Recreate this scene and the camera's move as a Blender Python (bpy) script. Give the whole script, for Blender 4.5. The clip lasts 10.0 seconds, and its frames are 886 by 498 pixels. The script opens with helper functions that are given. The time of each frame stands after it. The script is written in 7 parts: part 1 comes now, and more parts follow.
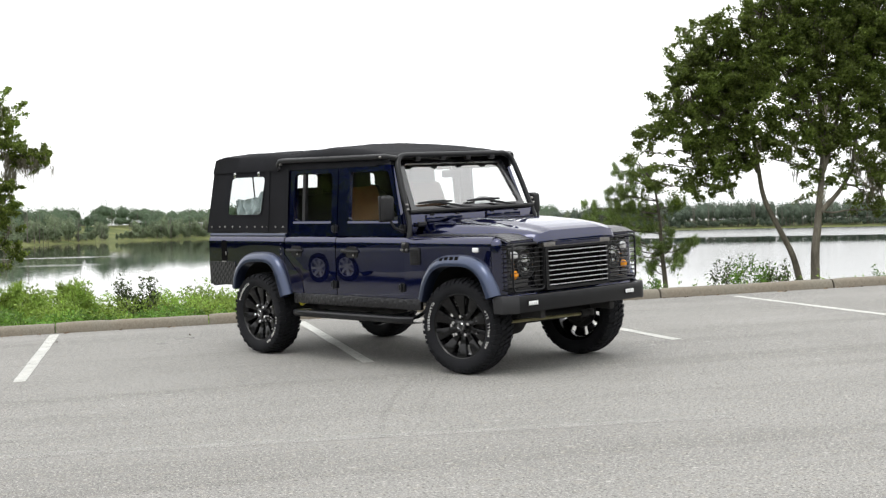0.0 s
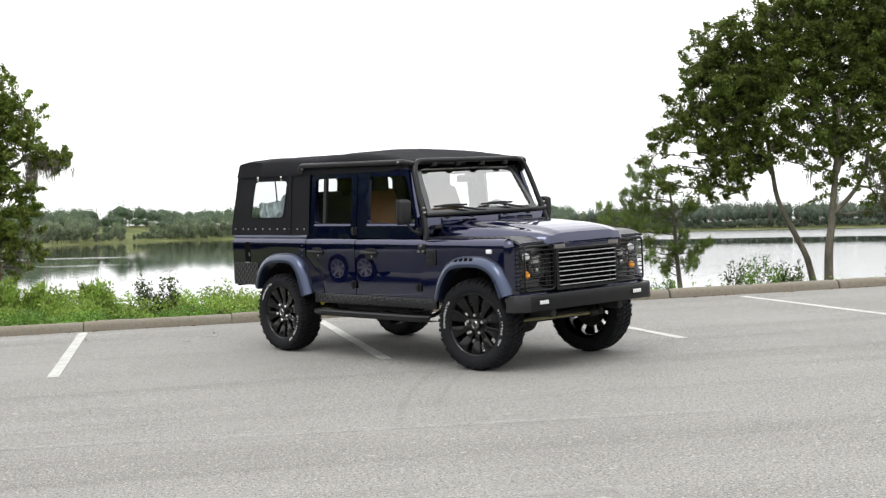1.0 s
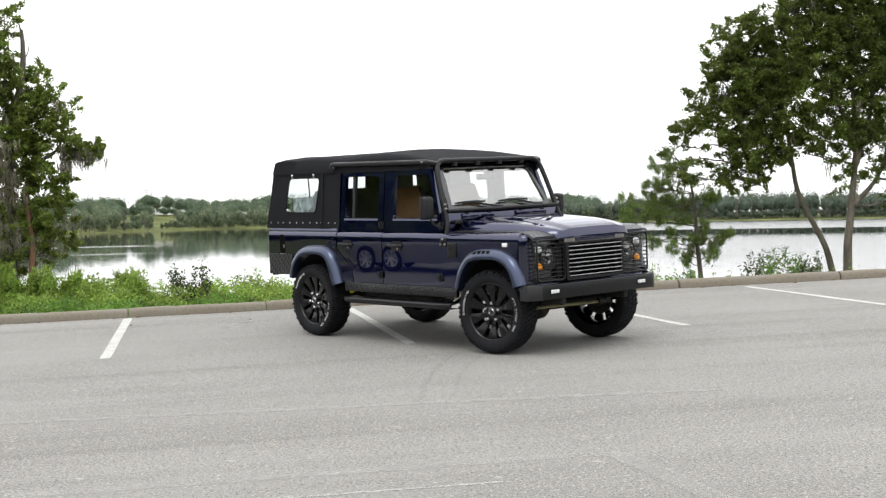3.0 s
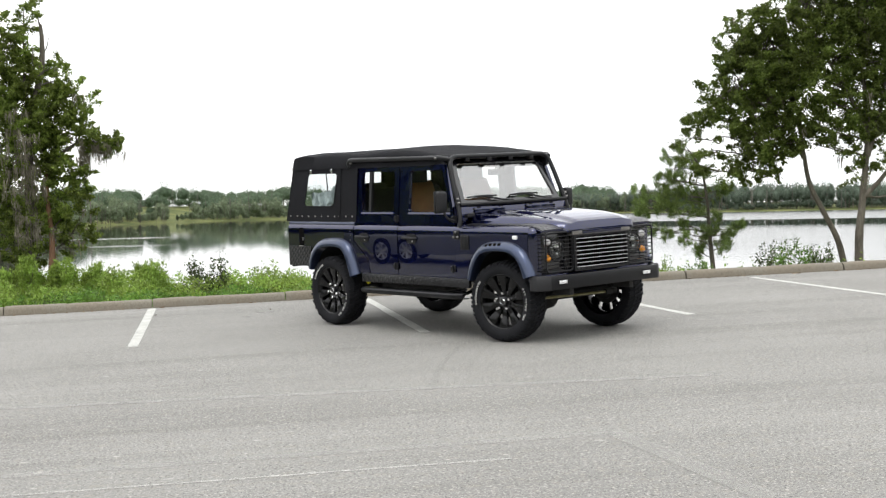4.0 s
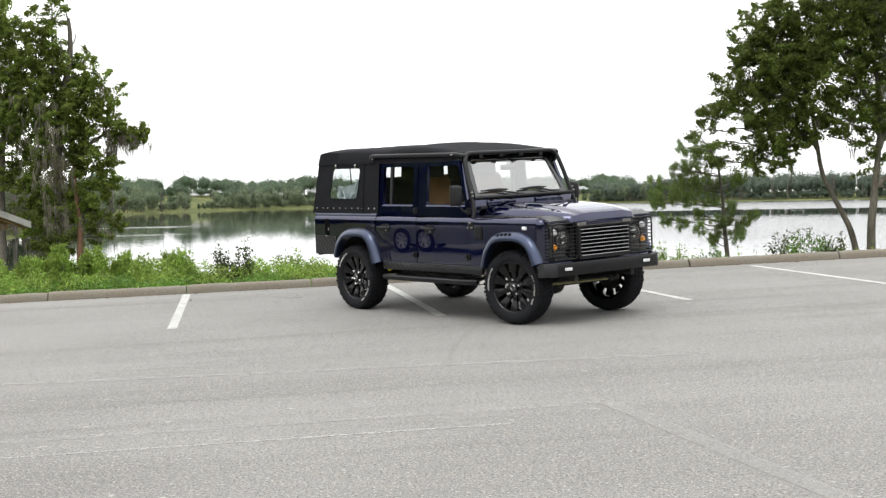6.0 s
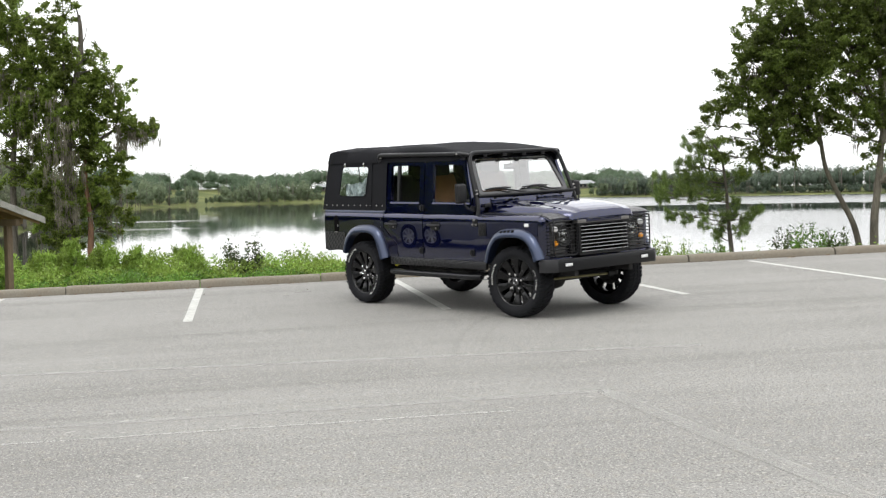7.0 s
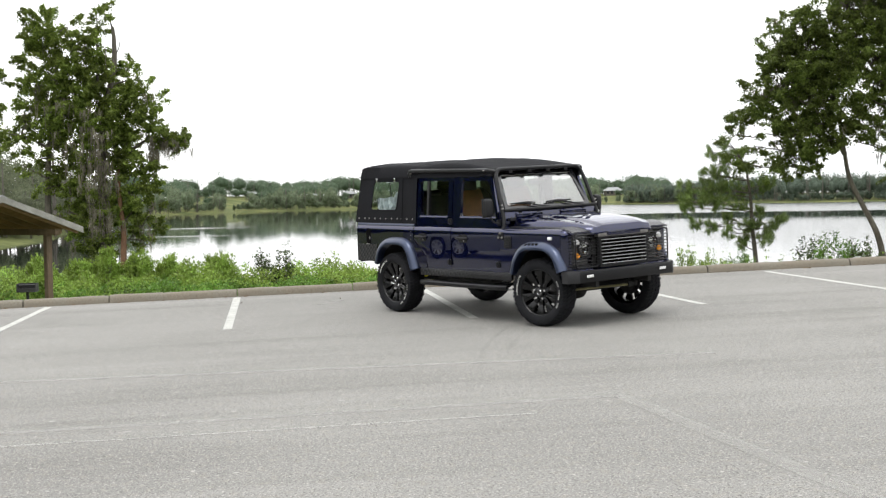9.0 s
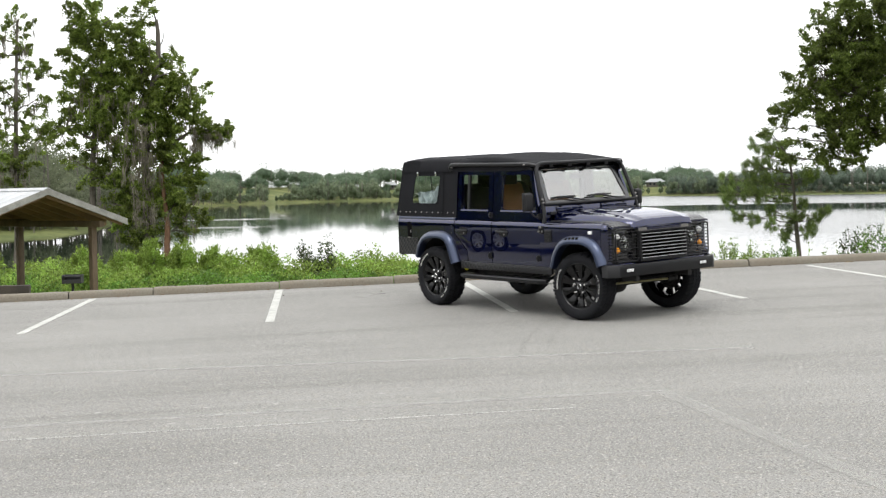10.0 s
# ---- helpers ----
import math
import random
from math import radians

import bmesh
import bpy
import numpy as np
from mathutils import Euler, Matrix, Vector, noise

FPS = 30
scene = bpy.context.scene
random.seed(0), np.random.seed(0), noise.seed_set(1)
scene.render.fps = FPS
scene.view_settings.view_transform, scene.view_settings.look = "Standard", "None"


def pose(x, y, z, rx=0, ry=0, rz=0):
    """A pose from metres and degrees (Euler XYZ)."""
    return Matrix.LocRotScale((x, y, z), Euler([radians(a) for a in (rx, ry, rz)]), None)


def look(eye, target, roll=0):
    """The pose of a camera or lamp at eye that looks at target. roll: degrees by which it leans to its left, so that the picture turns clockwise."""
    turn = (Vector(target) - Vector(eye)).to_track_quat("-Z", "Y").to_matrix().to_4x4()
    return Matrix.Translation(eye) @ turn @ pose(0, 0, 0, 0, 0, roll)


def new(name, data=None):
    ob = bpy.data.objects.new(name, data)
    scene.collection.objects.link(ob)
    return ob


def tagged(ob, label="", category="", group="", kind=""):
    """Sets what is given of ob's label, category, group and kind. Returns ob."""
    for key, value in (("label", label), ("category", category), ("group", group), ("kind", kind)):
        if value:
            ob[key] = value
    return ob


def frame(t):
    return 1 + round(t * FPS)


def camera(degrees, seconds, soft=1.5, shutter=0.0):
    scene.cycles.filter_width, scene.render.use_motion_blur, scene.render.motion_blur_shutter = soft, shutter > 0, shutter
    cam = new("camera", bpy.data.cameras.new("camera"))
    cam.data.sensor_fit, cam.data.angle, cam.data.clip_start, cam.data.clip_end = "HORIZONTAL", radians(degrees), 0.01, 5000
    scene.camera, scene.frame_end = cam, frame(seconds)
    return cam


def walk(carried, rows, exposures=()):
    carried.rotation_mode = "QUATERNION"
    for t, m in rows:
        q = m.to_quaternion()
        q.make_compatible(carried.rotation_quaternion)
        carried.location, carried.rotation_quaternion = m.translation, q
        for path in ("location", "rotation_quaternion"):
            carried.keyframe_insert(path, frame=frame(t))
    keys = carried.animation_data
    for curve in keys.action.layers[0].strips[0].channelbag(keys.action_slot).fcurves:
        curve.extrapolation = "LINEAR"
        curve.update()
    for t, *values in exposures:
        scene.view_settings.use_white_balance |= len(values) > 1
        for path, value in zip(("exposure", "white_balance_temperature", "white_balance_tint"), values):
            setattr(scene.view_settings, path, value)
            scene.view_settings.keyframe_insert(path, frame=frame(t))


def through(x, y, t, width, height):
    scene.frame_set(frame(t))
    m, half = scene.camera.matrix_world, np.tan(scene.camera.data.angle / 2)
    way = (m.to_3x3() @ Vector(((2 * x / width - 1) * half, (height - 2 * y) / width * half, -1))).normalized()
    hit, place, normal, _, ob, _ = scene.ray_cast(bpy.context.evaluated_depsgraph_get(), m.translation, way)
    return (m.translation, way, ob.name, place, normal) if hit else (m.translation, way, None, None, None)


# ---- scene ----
cam = camera(34.4, 10.0, soft=1.3)
SKY = 2.10
# the parking lot leans a little against the level lake
LOT = Matrix(((0.99991, 0.00025, 0.01319, 0), (0.00025, 0.99929, -0.03761, 0), (-0.01319, 0.03761, 0.99921, 0), (0, 0, 0, 1)))
PATH = [
    (0, (8.393, -8.702, 1.623), (6.922, -7.351, 1.52), -2.3),
    (0.5, (8.6, -8.884, 1.644), (7.121, -7.542, 1.542), -2.3),
    (1, (8.789, -9.05, 1.657), (7.303, -7.716, 1.556), -2.3),
    (1.5, (9.006, -9.229, 1.684), (7.512, -7.902, 1.582), -2.3),
    (2, (9.2, -9.377, 1.715), (7.7, -8.058, 1.61), -2.3),
    (2.5, (9.417, -9.549, 1.728), (7.912, -8.236, 1.619), -2.2),
    (4, (10.096, -10.102, 1.792), (8.572, -8.812, 1.666), -2.3),
    (4.5, (10.337, -10.286, 1.806), (8.807, -9.005, 1.677), -2.3),
    (5, (10.591, -10.484, 1.839), (9.057, -9.208, 1.706), -2.3),
    (5.5, (10.811, -10.657, 1.855), (9.273, -9.385, 1.719), -2.3),
    (7, (11.498, -11.178, 1.936), (9.951, -9.92, 1.788), -2.3),
    (7.5, (11.721, -11.37, 1.976), (10.172, -10.114, 1.827), -2.3),
    (8, (11.885, -11.516, 1.994), (10.331, -10.264, 1.849), -2.3),
    (8.5, (12.062, -11.665, 2.03), (10.502, -10.421, 1.89), -2.3),
    (9, (12.126, -11.696, 2.055), (10.555, -10.466, 1.918), -2.3),
    (9.5, (12.201, -11.742, 2.085), (10.615, -10.532, 1.946), -2.3),
    (10, (12.2, -11.735, 2.091), (10.594, -10.552, 1.944), -2.3),
]
walk(cam, [(t, LOT @ look(e, g, r)) for t, e, g, r in PATH])

# ---- light ----
world = bpy.data.worlds.new("overcast_sky")
scene.world = world
world.use_nodes = True
wn, wl = world.node_tree.nodes, world.node_tree.links
wn.clear()
w_out = wn.new("ShaderNodeOutputWorld")
w_bg = wn.new("ShaderNodeBackground")
w_sky = wn.new("ShaderNodeTexSky")
w_sky.sky_type, w_sky.sun_disc = "NISHITA", False
w_sky.sun_elevation, w_sky.sun_rotation = radians(58), radians(150)
w_sky.dust_density = 4.0
w_hsv = wn.new("ShaderNodeHueSaturation")
w_hsv.inputs["Saturation"].default_value = 0.06
w_hsv.inputs["Value"].default_value = 0.055
w_mix = wn.new("ShaderNodeMixRGB")
w_mix.inputs[0].default_value = 0.82
w_co = wn.new("ShaderNodeTexCoord")
w_map = wn.new("ShaderNodeMapping")
w_map.inputs["Scale"].default_value = (1.0, 1.0, 3.5)
w_no = wn.new("ShaderNodeTexNoise")
w_no.inputs["Scale"].default_value, w_no.inputs["Detail"].default_value = 1.6, 4.0
w_ra = wn.new("ShaderNodeValToRGB")
w_ra.color_ramp.elements[0].position, w_ra.color_ramp.elements[0].color = 0.30, (0.90, 0.915, 0.935, 1)
w_ra.color_ramp.elements[1].position, w_ra.color_ramp.elements[1].color = 0.72, (1.0, 1.0, 0.995, 1)
wl.new(w_co.outputs["Generated"], w_map.inputs[0])
wl.new(w_map.outputs[0], w_no.inputs["Vector"])
wl.new(w_no.outputs[0], w_ra.inputs[0])
wl.new(w_sky.outputs[0], w_hsv.inputs["Color"])
wl.new(w_hsv.outputs[0], w_mix.inputs[1])
wl.new(w_ra.outputs[0], w_mix.inputs[2])
wl.new(w_mix.outputs[0], w_bg.inputs[0])
w_sep = wn.new("ShaderNodeSeparateXYZ")
w_up = wn.new("ShaderNodeMapRange")
w_up.inputs[1].default_value, w_up.inputs[2].default_value = 0.0, 0.9
w_up.inputs[3].default_value, w_up.inputs[4].default_value = SKY * 0.84, SKY * 1.22
wl.new(w_co.outputs["Generated"], w_sep.inputs[0])
wl.new(w_sep.outputs[2], w_up.inputs[0])
wl.new(w_up.outputs[0], w_bg.inputs[1])
wl.new(w_bg.outputs[0], w_out.inputs[0])

sun = new("sun", bpy.data.lights.new("sun", "SUN"))
sun.data.energy, sun.data.angle, sun.data.color = 0.9, radians(25), (1.0, 0.97, 0.92)
sun.matrix_world = look((20, -40, 70), (0, 0, 0))


# ---- materials ----
def links_of(m):
    return m.node_tree.nodes, m.node_tree.links


def mat(name, color, rough=0.5, metal=0.0, vary=0.15, scale=3.0, fine=60.0, bump=0.1, depth=0.01, coat=0.0,
        spec=0.5, stretch=(1, 1, 1), island=0.0, other=None, warm=0.0):
    """A surface in one main colour with two scales of variation, fine relief and uneven gloss."""
    m = bpy.data.materials.new(name)
    m.use_nodes = True
    n, l = links_of(m)
    b = n["Principled BSDF"]
    b.inputs["Metallic"].default_value = metal
    b.inputs["Coat Weight"].default_value = coat
    b.inputs["Coat Roughness"].default_value = 0.015
    b.inputs["Coat IOR"].default_value = 1.5
    b.inputs["Specular IOR Level"].default_value = spec
    co = n.new("ShaderNodeTexCoord")
    mp = n.new("ShaderNodeMapping")
    mp.inputs["Scale"].default_value = stretch
    l.new(co.outputs["Object"], mp.inputs[0])
    big, small = n.new("ShaderNodeTexNoise"), n.new("ShaderNodeTexNoise")
    for no, s, d in ((big, scale, 5.0), (small, fine, 3.0)):
        no.inputs["Scale"].default_value, no.inputs["Detail"].default_value = s, d
        l.new(mp.outputs[0], no.inputs["Vector"])
    mix = n.new("ShaderNodeMixRGB")
    hi = other or tuple(min(1.0, c * (1 + vary)) for c in color)
    mix.inputs[1].default_value = (*[c * (1 - vary) for c in color], 1)
    mix.inputs[2].default_value = (*hi, 1)
    ramp = n.new("ShaderNodeMapRange")
    ramp.inputs[1].default_value, ramp.inputs[2].default_value = 0.32, 0.68
    l.new(big.outputs[0], ramp.inputs[0])
    l.new(ramp.outputs[0], mix.inputs[0])
    mul = n.new("ShaderNodeMixRGB")
    mul.blend_type = "OVERLAY"
    mul.inputs[0].default_value = min(0.9, vary * 1.6)
    l.new(mix.outputs[0], mul.inputs[1])
    l.new(small.outputs[0], mul.inputs[2])
    out = mul.outputs[0]
    if island:
        ge = n.new("ShaderNodeNewGeometry")
        hs = n.new("ShaderNodeHueSaturation")
        mr = n.new("ShaderNodeMapRange")
        mr.inputs[3].default_value, mr.inputs[4].default_value = 1 - island, 1 + island
        l.new(ge.outputs["Random Per Island"], mr.inputs[0])
        l.new(mr.outputs[0], hs.inputs["Value"])
        mh = n.new("ShaderNodeMapRange")
        mh.inputs[3].default_value, mh.inputs[4].default_value = 0.5 - warm, 0.5 + warm
        l.new(big.outputs[0], mh.inputs[0])
        l.new(mh.outputs[0], hs.inputs["Hue"])
        l.new(out, hs.inputs["Color"])
        out = hs.outputs[0]
    l.new(out, b.inputs["Base Color"])
    rr = n.new("ShaderNodeMapRange")
    rr.inputs[3].default_value, rr.inputs[4].default_value = max(0.0, rough * (1 - 0.5 * vary)), min(1.0, rough * (1 + 0.5 * vary))
    l.new(big.outputs[0], rr.inputs[0])
    l.new(rr.outputs[0], b.inputs["Roughness"])
    if bump:
        bu = n.new("ShaderNodeBump")
        bu.inputs["Strength"].default_value, bu.inputs["Distance"].default_value = bump, depth
        l.new(small.outputs[0], bu.inputs["Height"])
        l.new(bu.outputs[0], b.inputs["Normal"])
    return m


def leaf_mat(name, color, island=0.45, warm=0.02, through=0.35, vary=0.3):
    """Leaves: two-sided, part of the light passes through."""
    m = mat(name, color, rough=0.55, vary=vary, scale=0.8, fine=9, bump=0, island=island, warm=warm, spec=0.3)
    n, l = links_of(m)
    b, o = n["Principled BSDF"], n["Material Output"]
    tr, mx = n.new("ShaderNodeBsdfTranslucent"), n.new("ShaderNodeMixShader")
    mx.inputs[0].default_value = through
    src = b.inputs["Base Color"].links[0].from_socket
    l.new(src, tr.inputs[0])
    l.new(b.outputs[0], mx.inputs[1])
    l.new(tr.outputs[0], mx.inputs[2])
    l.new(mx.outputs[0], o.inputs[0])
    return m


def glass_mat(name, tint, ior=1.5, rough=0.0, wave=0.0, scale=9.0):
    """A thin clear sheet: it lets light straight through and mirrors by its angle."""
    m = bpy.data.materials.new(name)
    m.use_nodes = True
    n, l = links_of(m)
    n.remove(n["Principled BSDF"])
    tr, gl, mx, lw, pw, fr = (n.new("ShaderNode" + k) for k in ("BsdfTransparent", "BsdfGlossy", "MixShader", "LayerWeight", "Math", "MapRange"))
    tr.inputs[0].default_value = (*tint, 1)
    gl.inputs["Roughness"].default_value = rough
    lw.inputs["Blend"].default_value = 0.5
    pw.operation = "POWER"
    pw.inputs[1].default_value = 4.0
    l.new(lw.outputs["Facing"], pw.inputs[0])
    l.new(pw.outputs[0], fr.inputs[0])
    least = ((ior - 1) / (ior + 1)) ** 2
    fr.inputs[3].default_value, fr.inputs[4].default_value = least, 1.0
    if wave:
        co, no, bu = n.new("ShaderNodeTexCoord"), n.new("ShaderNodeTexNoise"), n.new("ShaderNodeBump")
        no.inputs["Scale"].default_value = scale
        l.new(co.outputs["Object"], no.inputs["Vector"])
        bu.inputs["Strength"].default_value, bu.inputs["Distance"].default_value = wave, 0.05
        l.new(no.outputs[0], bu.inputs["Height"])
        l.new(bu.outputs[0], gl.inputs["Normal"])
        l.new(bu.outputs[0], lw.inputs["Normal"])
    l.new(fr.outputs[0], mx.inputs[0])
    l.new(tr.outputs[0], mx.inputs[1])
    l.new(gl.outputs[0], mx.inputs[2])
    l.new(mx.outputs[0], n["Material Output"].inputs[0])
    return m


def chequer_mat(name, color, rough=0.35):
    """Tread plate: small raised bars in alternating directions."""
    m = mat(name, color, rough=rough, metal=0.2, vary=0.2, scale=4, fine=90, bump=0)
    n, l = links_of(m)
    co, ck = n.new("ShaderNodeTexCoord"), n.new("ShaderNodeTexVoronoi")
    ck.distance, ck.inputs["Scale"].default_value = "CHEBYCHEV", 24
    ck.inputs["Randomness"].default_value = 0.0
    mp = n.new("ShaderNodeMapping")
    mp.inputs["Rotation"].default_value = (0, radians(45), radians(45))
    l.new(co.outputs["Object"], mp.inputs[0])
    l.new(mp.outputs[0], ck.inputs["Vector"])
    bu = n.new("ShaderNodeBump")
    bu.inputs["Strength"].default_value, bu.inputs["Distance"].default_value = 0.9, 0.010
    bu.invert = True
    l.new(ck.outputs["Distance"], bu.inputs["Height"])
    l.new(bu.outputs[0], n["Principled BSDF"].inputs["Normal"])
    return m


def asphalt_mat():
    """Weathered parking asphalt: pale grit, lengthwise roller streaks, dark stains, fine chips."""
    m = mat("weathered_asphalt", (0.215, 0.211, 0.200), rough=0.9, vary=0.10, scale=0.35, fine=55, bump=0.35, depth=0.008, spec=0.25)
    n, l = links_of(m)
    b = n["Principled BSDF"]
    src = b.inputs["Base Color"].links[0].from_socket
    co = n.new("ShaderNodeTexCoord")

    def layer(src, scale, stretch, lo, hi, dark, amount, detail=4.0):
        mp, no, mr, mx = n.new("ShaderNodeMapping"), n.new("ShaderNodeTexNoise"), n.new("ShaderNodeMapRange"), n.new("ShaderNodeMixRGB")
        mp.inputs["Scale"].default_value = stretch
        no.inputs["Scale"].default_value, no.inputs["Detail"].default_value = scale, detail
        mr.inputs[1].default_value, mr.inputs[2].default_value = lo, hi
        mr.inputs[3].default_value, mr.inputs[4].default_value = 0.0, amount
        mx.inputs[2].default_value = (*dark, 1)
        l.new(co.outputs["Object"], mp.inputs[0])
        l.new(mp.outputs[0], no.inputs["Vector"])
        l.new(no.outputs[0], mr.inputs[0])
        l.new(mr.outputs[0], mx.inputs[0])
        l.new(src, mx.inputs[1])
        return mx.outputs[0]

    src = layer(src, 1.0, (0.07, 1.7, 1), 0.52, 0.75, (0.105, 0.10, 0.095), 0.55)
    src = layer(src, 1.3, (0.05, 2.6, 1), 0.55, 0.74, (0.30, 0.295, 0.28), 0.5)
    src = layer(src, 0.5, (1, 1, 1), 0.52, 0.8, (0.13, 0.125, 0.115), 0.35)
    src = layer(src, 0.9, (0.10, 0.75, 1), 0.50, 0.72, (0.27, 0.265, 0.25), 0.45)
    src = layer(src, 1.0, (0.045, 0.9, 1), 0.53, 0.70, (0.13, 0.127, 0.118), 0.40)
    src = layer(src, 13.0, (1, 1, 1), 0.52, 0.66, (0.245, 0.228, 0.195), 0.45, 3.0)
    src = layer(src, 85.0, (1, 1, 1), 0.54, 0.68, (0.43, 0.42, 0.39), 0.85, 3.0)
    src = layer(src, 60.0, (1, 1, 1), 0.54, 0.68, (0.060, 0.058, 0.054), 0.85, 3.0)
    src = layer(src, 38.0, (1, 1, 1), 0.60, 0.70, (0.46, 0.44, 0.40), 0.7, 2.0)
    src = layer(src, 30.0, (1, 1, 1), 0.60, 0.70, (0.075, 0.072, 0.066), 0.6, 2.0)
    src = layer(src, 9.0, (1, 1, 1), 0.70, 0.75, (0.45, 0.44, 0.41), 0.6, 2.0)
    l.new(src, b.inputs["Base Color"])
    return m


def paint_mat(name, color, wear, most=1.0, soft=0.09):
    """Road paint worn through to the asphalt in patches."""
    m = mat(name, color, rough=0.8, vary=0.12, scale=5, fine=80, bump=0.25, depth=0.006)
    n, l = links_of(m)
    b, o = n["Principled BSDF"], n["Material Output"]
    co, no, mr = n.new("ShaderNodeTexCoord"), n.new("ShaderNodeTexNoise"), n.new("ShaderNodeMapRange")
    no.inputs["Scale"].default_value, no.inputs["Detail"].default_value, no.inputs["Roughness"].default_value = 26.0, 8.0, 0.75
    mr.inputs[1].default_value, mr.inputs[2].default_value = wear - soft, wear + soft
    mr.inputs[4].default_value = most
    l.new(co.outputs["Object"], no.inputs["Vector"])
    l.new(no.outputs[0], mr.inputs[0])
    l.new(mr.outputs[0], b.inputs["Alpha"])
    return m


def water_mat():
    """Calm lake water with a few wind-ruffled streaks."""
    m = mat("lake_water", (0.012, 0.018, 0.016), rough=0.03, vary=0.1, scale=0.02, fine=0.2, bump=0)
    n, l = links_of(m)
    b = n["Principled BSDF"]
    b.inputs["IOR"].default_value = 1.33

    def node(kind, **sockets):
        nd = n.new("ShaderNode" + kind)
        for k, v in sockets.items():
            nd.inputs[int(k[1:])].default_value = v
        return nd

    def math_of(op, a, c, d=None):
        nd = n.new("ShaderNodeMath")
        nd.operation = op
        for k, v in enumerate((a, c, d)):
            if isinstance(v, (int, float)):
                nd.inputs[k].default_value = v
            elif v is not None:
                l.new(v, nd.inputs[k])
        return nd.outputs[0]

    def span(v, lo, hi):
        nd = node("MapRange", i1=lo, i2=hi)
        l.new(v, nd.inputs[0])
        return nd.outputs[0]

    co = n.new("ShaderNodeTexCoord")
    mp = n.new("ShaderNodeMapping")
    mp.inputs["Scale"].default_value = (1.0, 0.35, 1)
    l.new(co.outputs["Object"], mp.inputs[0])
    ripple, wind = n.new("ShaderNodeTexNoise"), n.new("ShaderNodeTexNoise")
    ripple.inputs["Scale"].default_value, ripple.inputs["Detail"].default_value = 0.9, 3.0
    wind.inputs["Scale"].default_value, wind.inputs["Detail"].default_value = 0.010, 3.0
    l.new(mp.outputs[0], ripple.inputs["Vector"])
    l.new(co.outputs["Object"], wind.inputs["Vector"])
    far, along = n.new("ShaderNodeVectorMath"), n.new("ShaderNodeVectorMath")
    far.operation, along.operation = "LENGTH", "DOT_PRODUCT"
    along.inputs[1].default_value = (math.cos(radians(58.4)), math.sin(radians(58.4)), 0)
    l.new(co.outputs["Object"], far.inputs[0])
    l.new(co.outputs["Object"], along.inputs[0])
    r = math_of("MULTIPLY_ADD", wind.outputs[0], 30.0, far.outputs["Value"])
    s = along.outputs["Value"]
    strip = math_of("MULTIPLY", span(r, 272, 284), span(s, 42, 62))
    line = math_of("MULTIPLY", math_of("MULTIPLY", span(r, 201, 205), span(r, 213, 209)), span(s, -4, -14))
    second = math_of("MULTIPLY", math_of("MULTIPLY", span(r, 153, 156), span(r, 164, 160)), span(s, -7, -12))
    near = math_of("MULTIPLY", span(r, 218, 172), span(s, 14, 34))
    rough = math_of("MAXIMUM", math_of("MAXIMUM", strip, math_of("MULTIPLY", near, 0.6)), math_of("MULTIPLY", math_of("MAXIMUM", line, math_of("MULTIPLY", second, 0.45)), 0.5))
    l.new(math_of("MULTIPLY_ADD", rough, 0.15, 0.03), b.inputs["Roughness"])
    bu = n.new("ShaderNodeBump")
    bu.inputs["Distance"].default_value = 0.35
    l.new(math_of("MULTIPLY_ADD", rough, 0.16, 0.008), bu.inputs["Strength"])
    l.new(ripple.outputs[0], bu.inputs["Height"])
    l.new(bu.outputs[0], b.inputs["Normal"])
    return m


NAVY = mat("navy_metallic_paint", (0.0038, 0.0068, 0.045), rough=0.26, metal=0.92, vary=0.06, scale=2, fine=400, bump=0.0, coat=1.0)
# Body paint lightened: the sky's sheen on flares and capping is painted in.
ARCH = mat("sky_lit_paint", (0.036, 0.050, 0.096), rough=0.38, metal=0.9, vary=0.08, scale=3, fine=250, bump=0.02, coat=0.8)
def wavy(m, scale, height):
    """Slight dents and waves in painted sheet metal, so that mirrored things bend."""
    n, l = links_of(m)
    co, no, bu = n.new("ShaderNodeTexCoord"), n.new("ShaderNodeTexNoise"), n.new("ShaderNodeBump")
    no.inputs["Scale"].default_value, no.inputs["Detail"].default_value = scale, 1.5
    bu.inputs["Strength"].default_value, bu.inputs["Distance"].default_value = 1.0, height
    l.new(co.outputs["Object"], no.inputs["Vector"])
    l.new(no.outputs[0], bu.inputs["Height"])
    l.new(bu.outputs[0], n["Principled BSDF"].inputs["Normal"])
    l.new(bu.outputs[0], n["Principled BSDF"].inputs["Coat Normal"])


wavy(NAVY, 2.6, 0.0011)
NAVY.node_tree.nodes["Principled BSDF"].inputs["Coat IOR"].default_value = 1.7
NAVY.node_tree.nodes["Principled BSDF"].inputs["Specular Tint"].default_value = (0.22, 0.26, 0.45, 1)
BLACK = mat("satin_black_metal", (0.0060, 0.0061, 0.0074), rough=0.34, spec=0.30, vary=0.15, scale=5, fine=120, bump=0.05, depth=0.002)
GLOSSBLACK = mat("gloss_black_paint", (0.008, 0.008, 0.010), rough=0.2, vary=0.1, scale=4, fine=150, bump=0, coat=0.7)
PLATE = chequer_mat("black_tread_plate", (0.011, 0.011, 0.013), 0.30)
PLASTIC = mat("black_plastic", (0.009, 0.009, 0.010), spec=0.35, rough=0.5, vary=0.15, scale=6, fine=200, bump=0.08, depth=0.001)
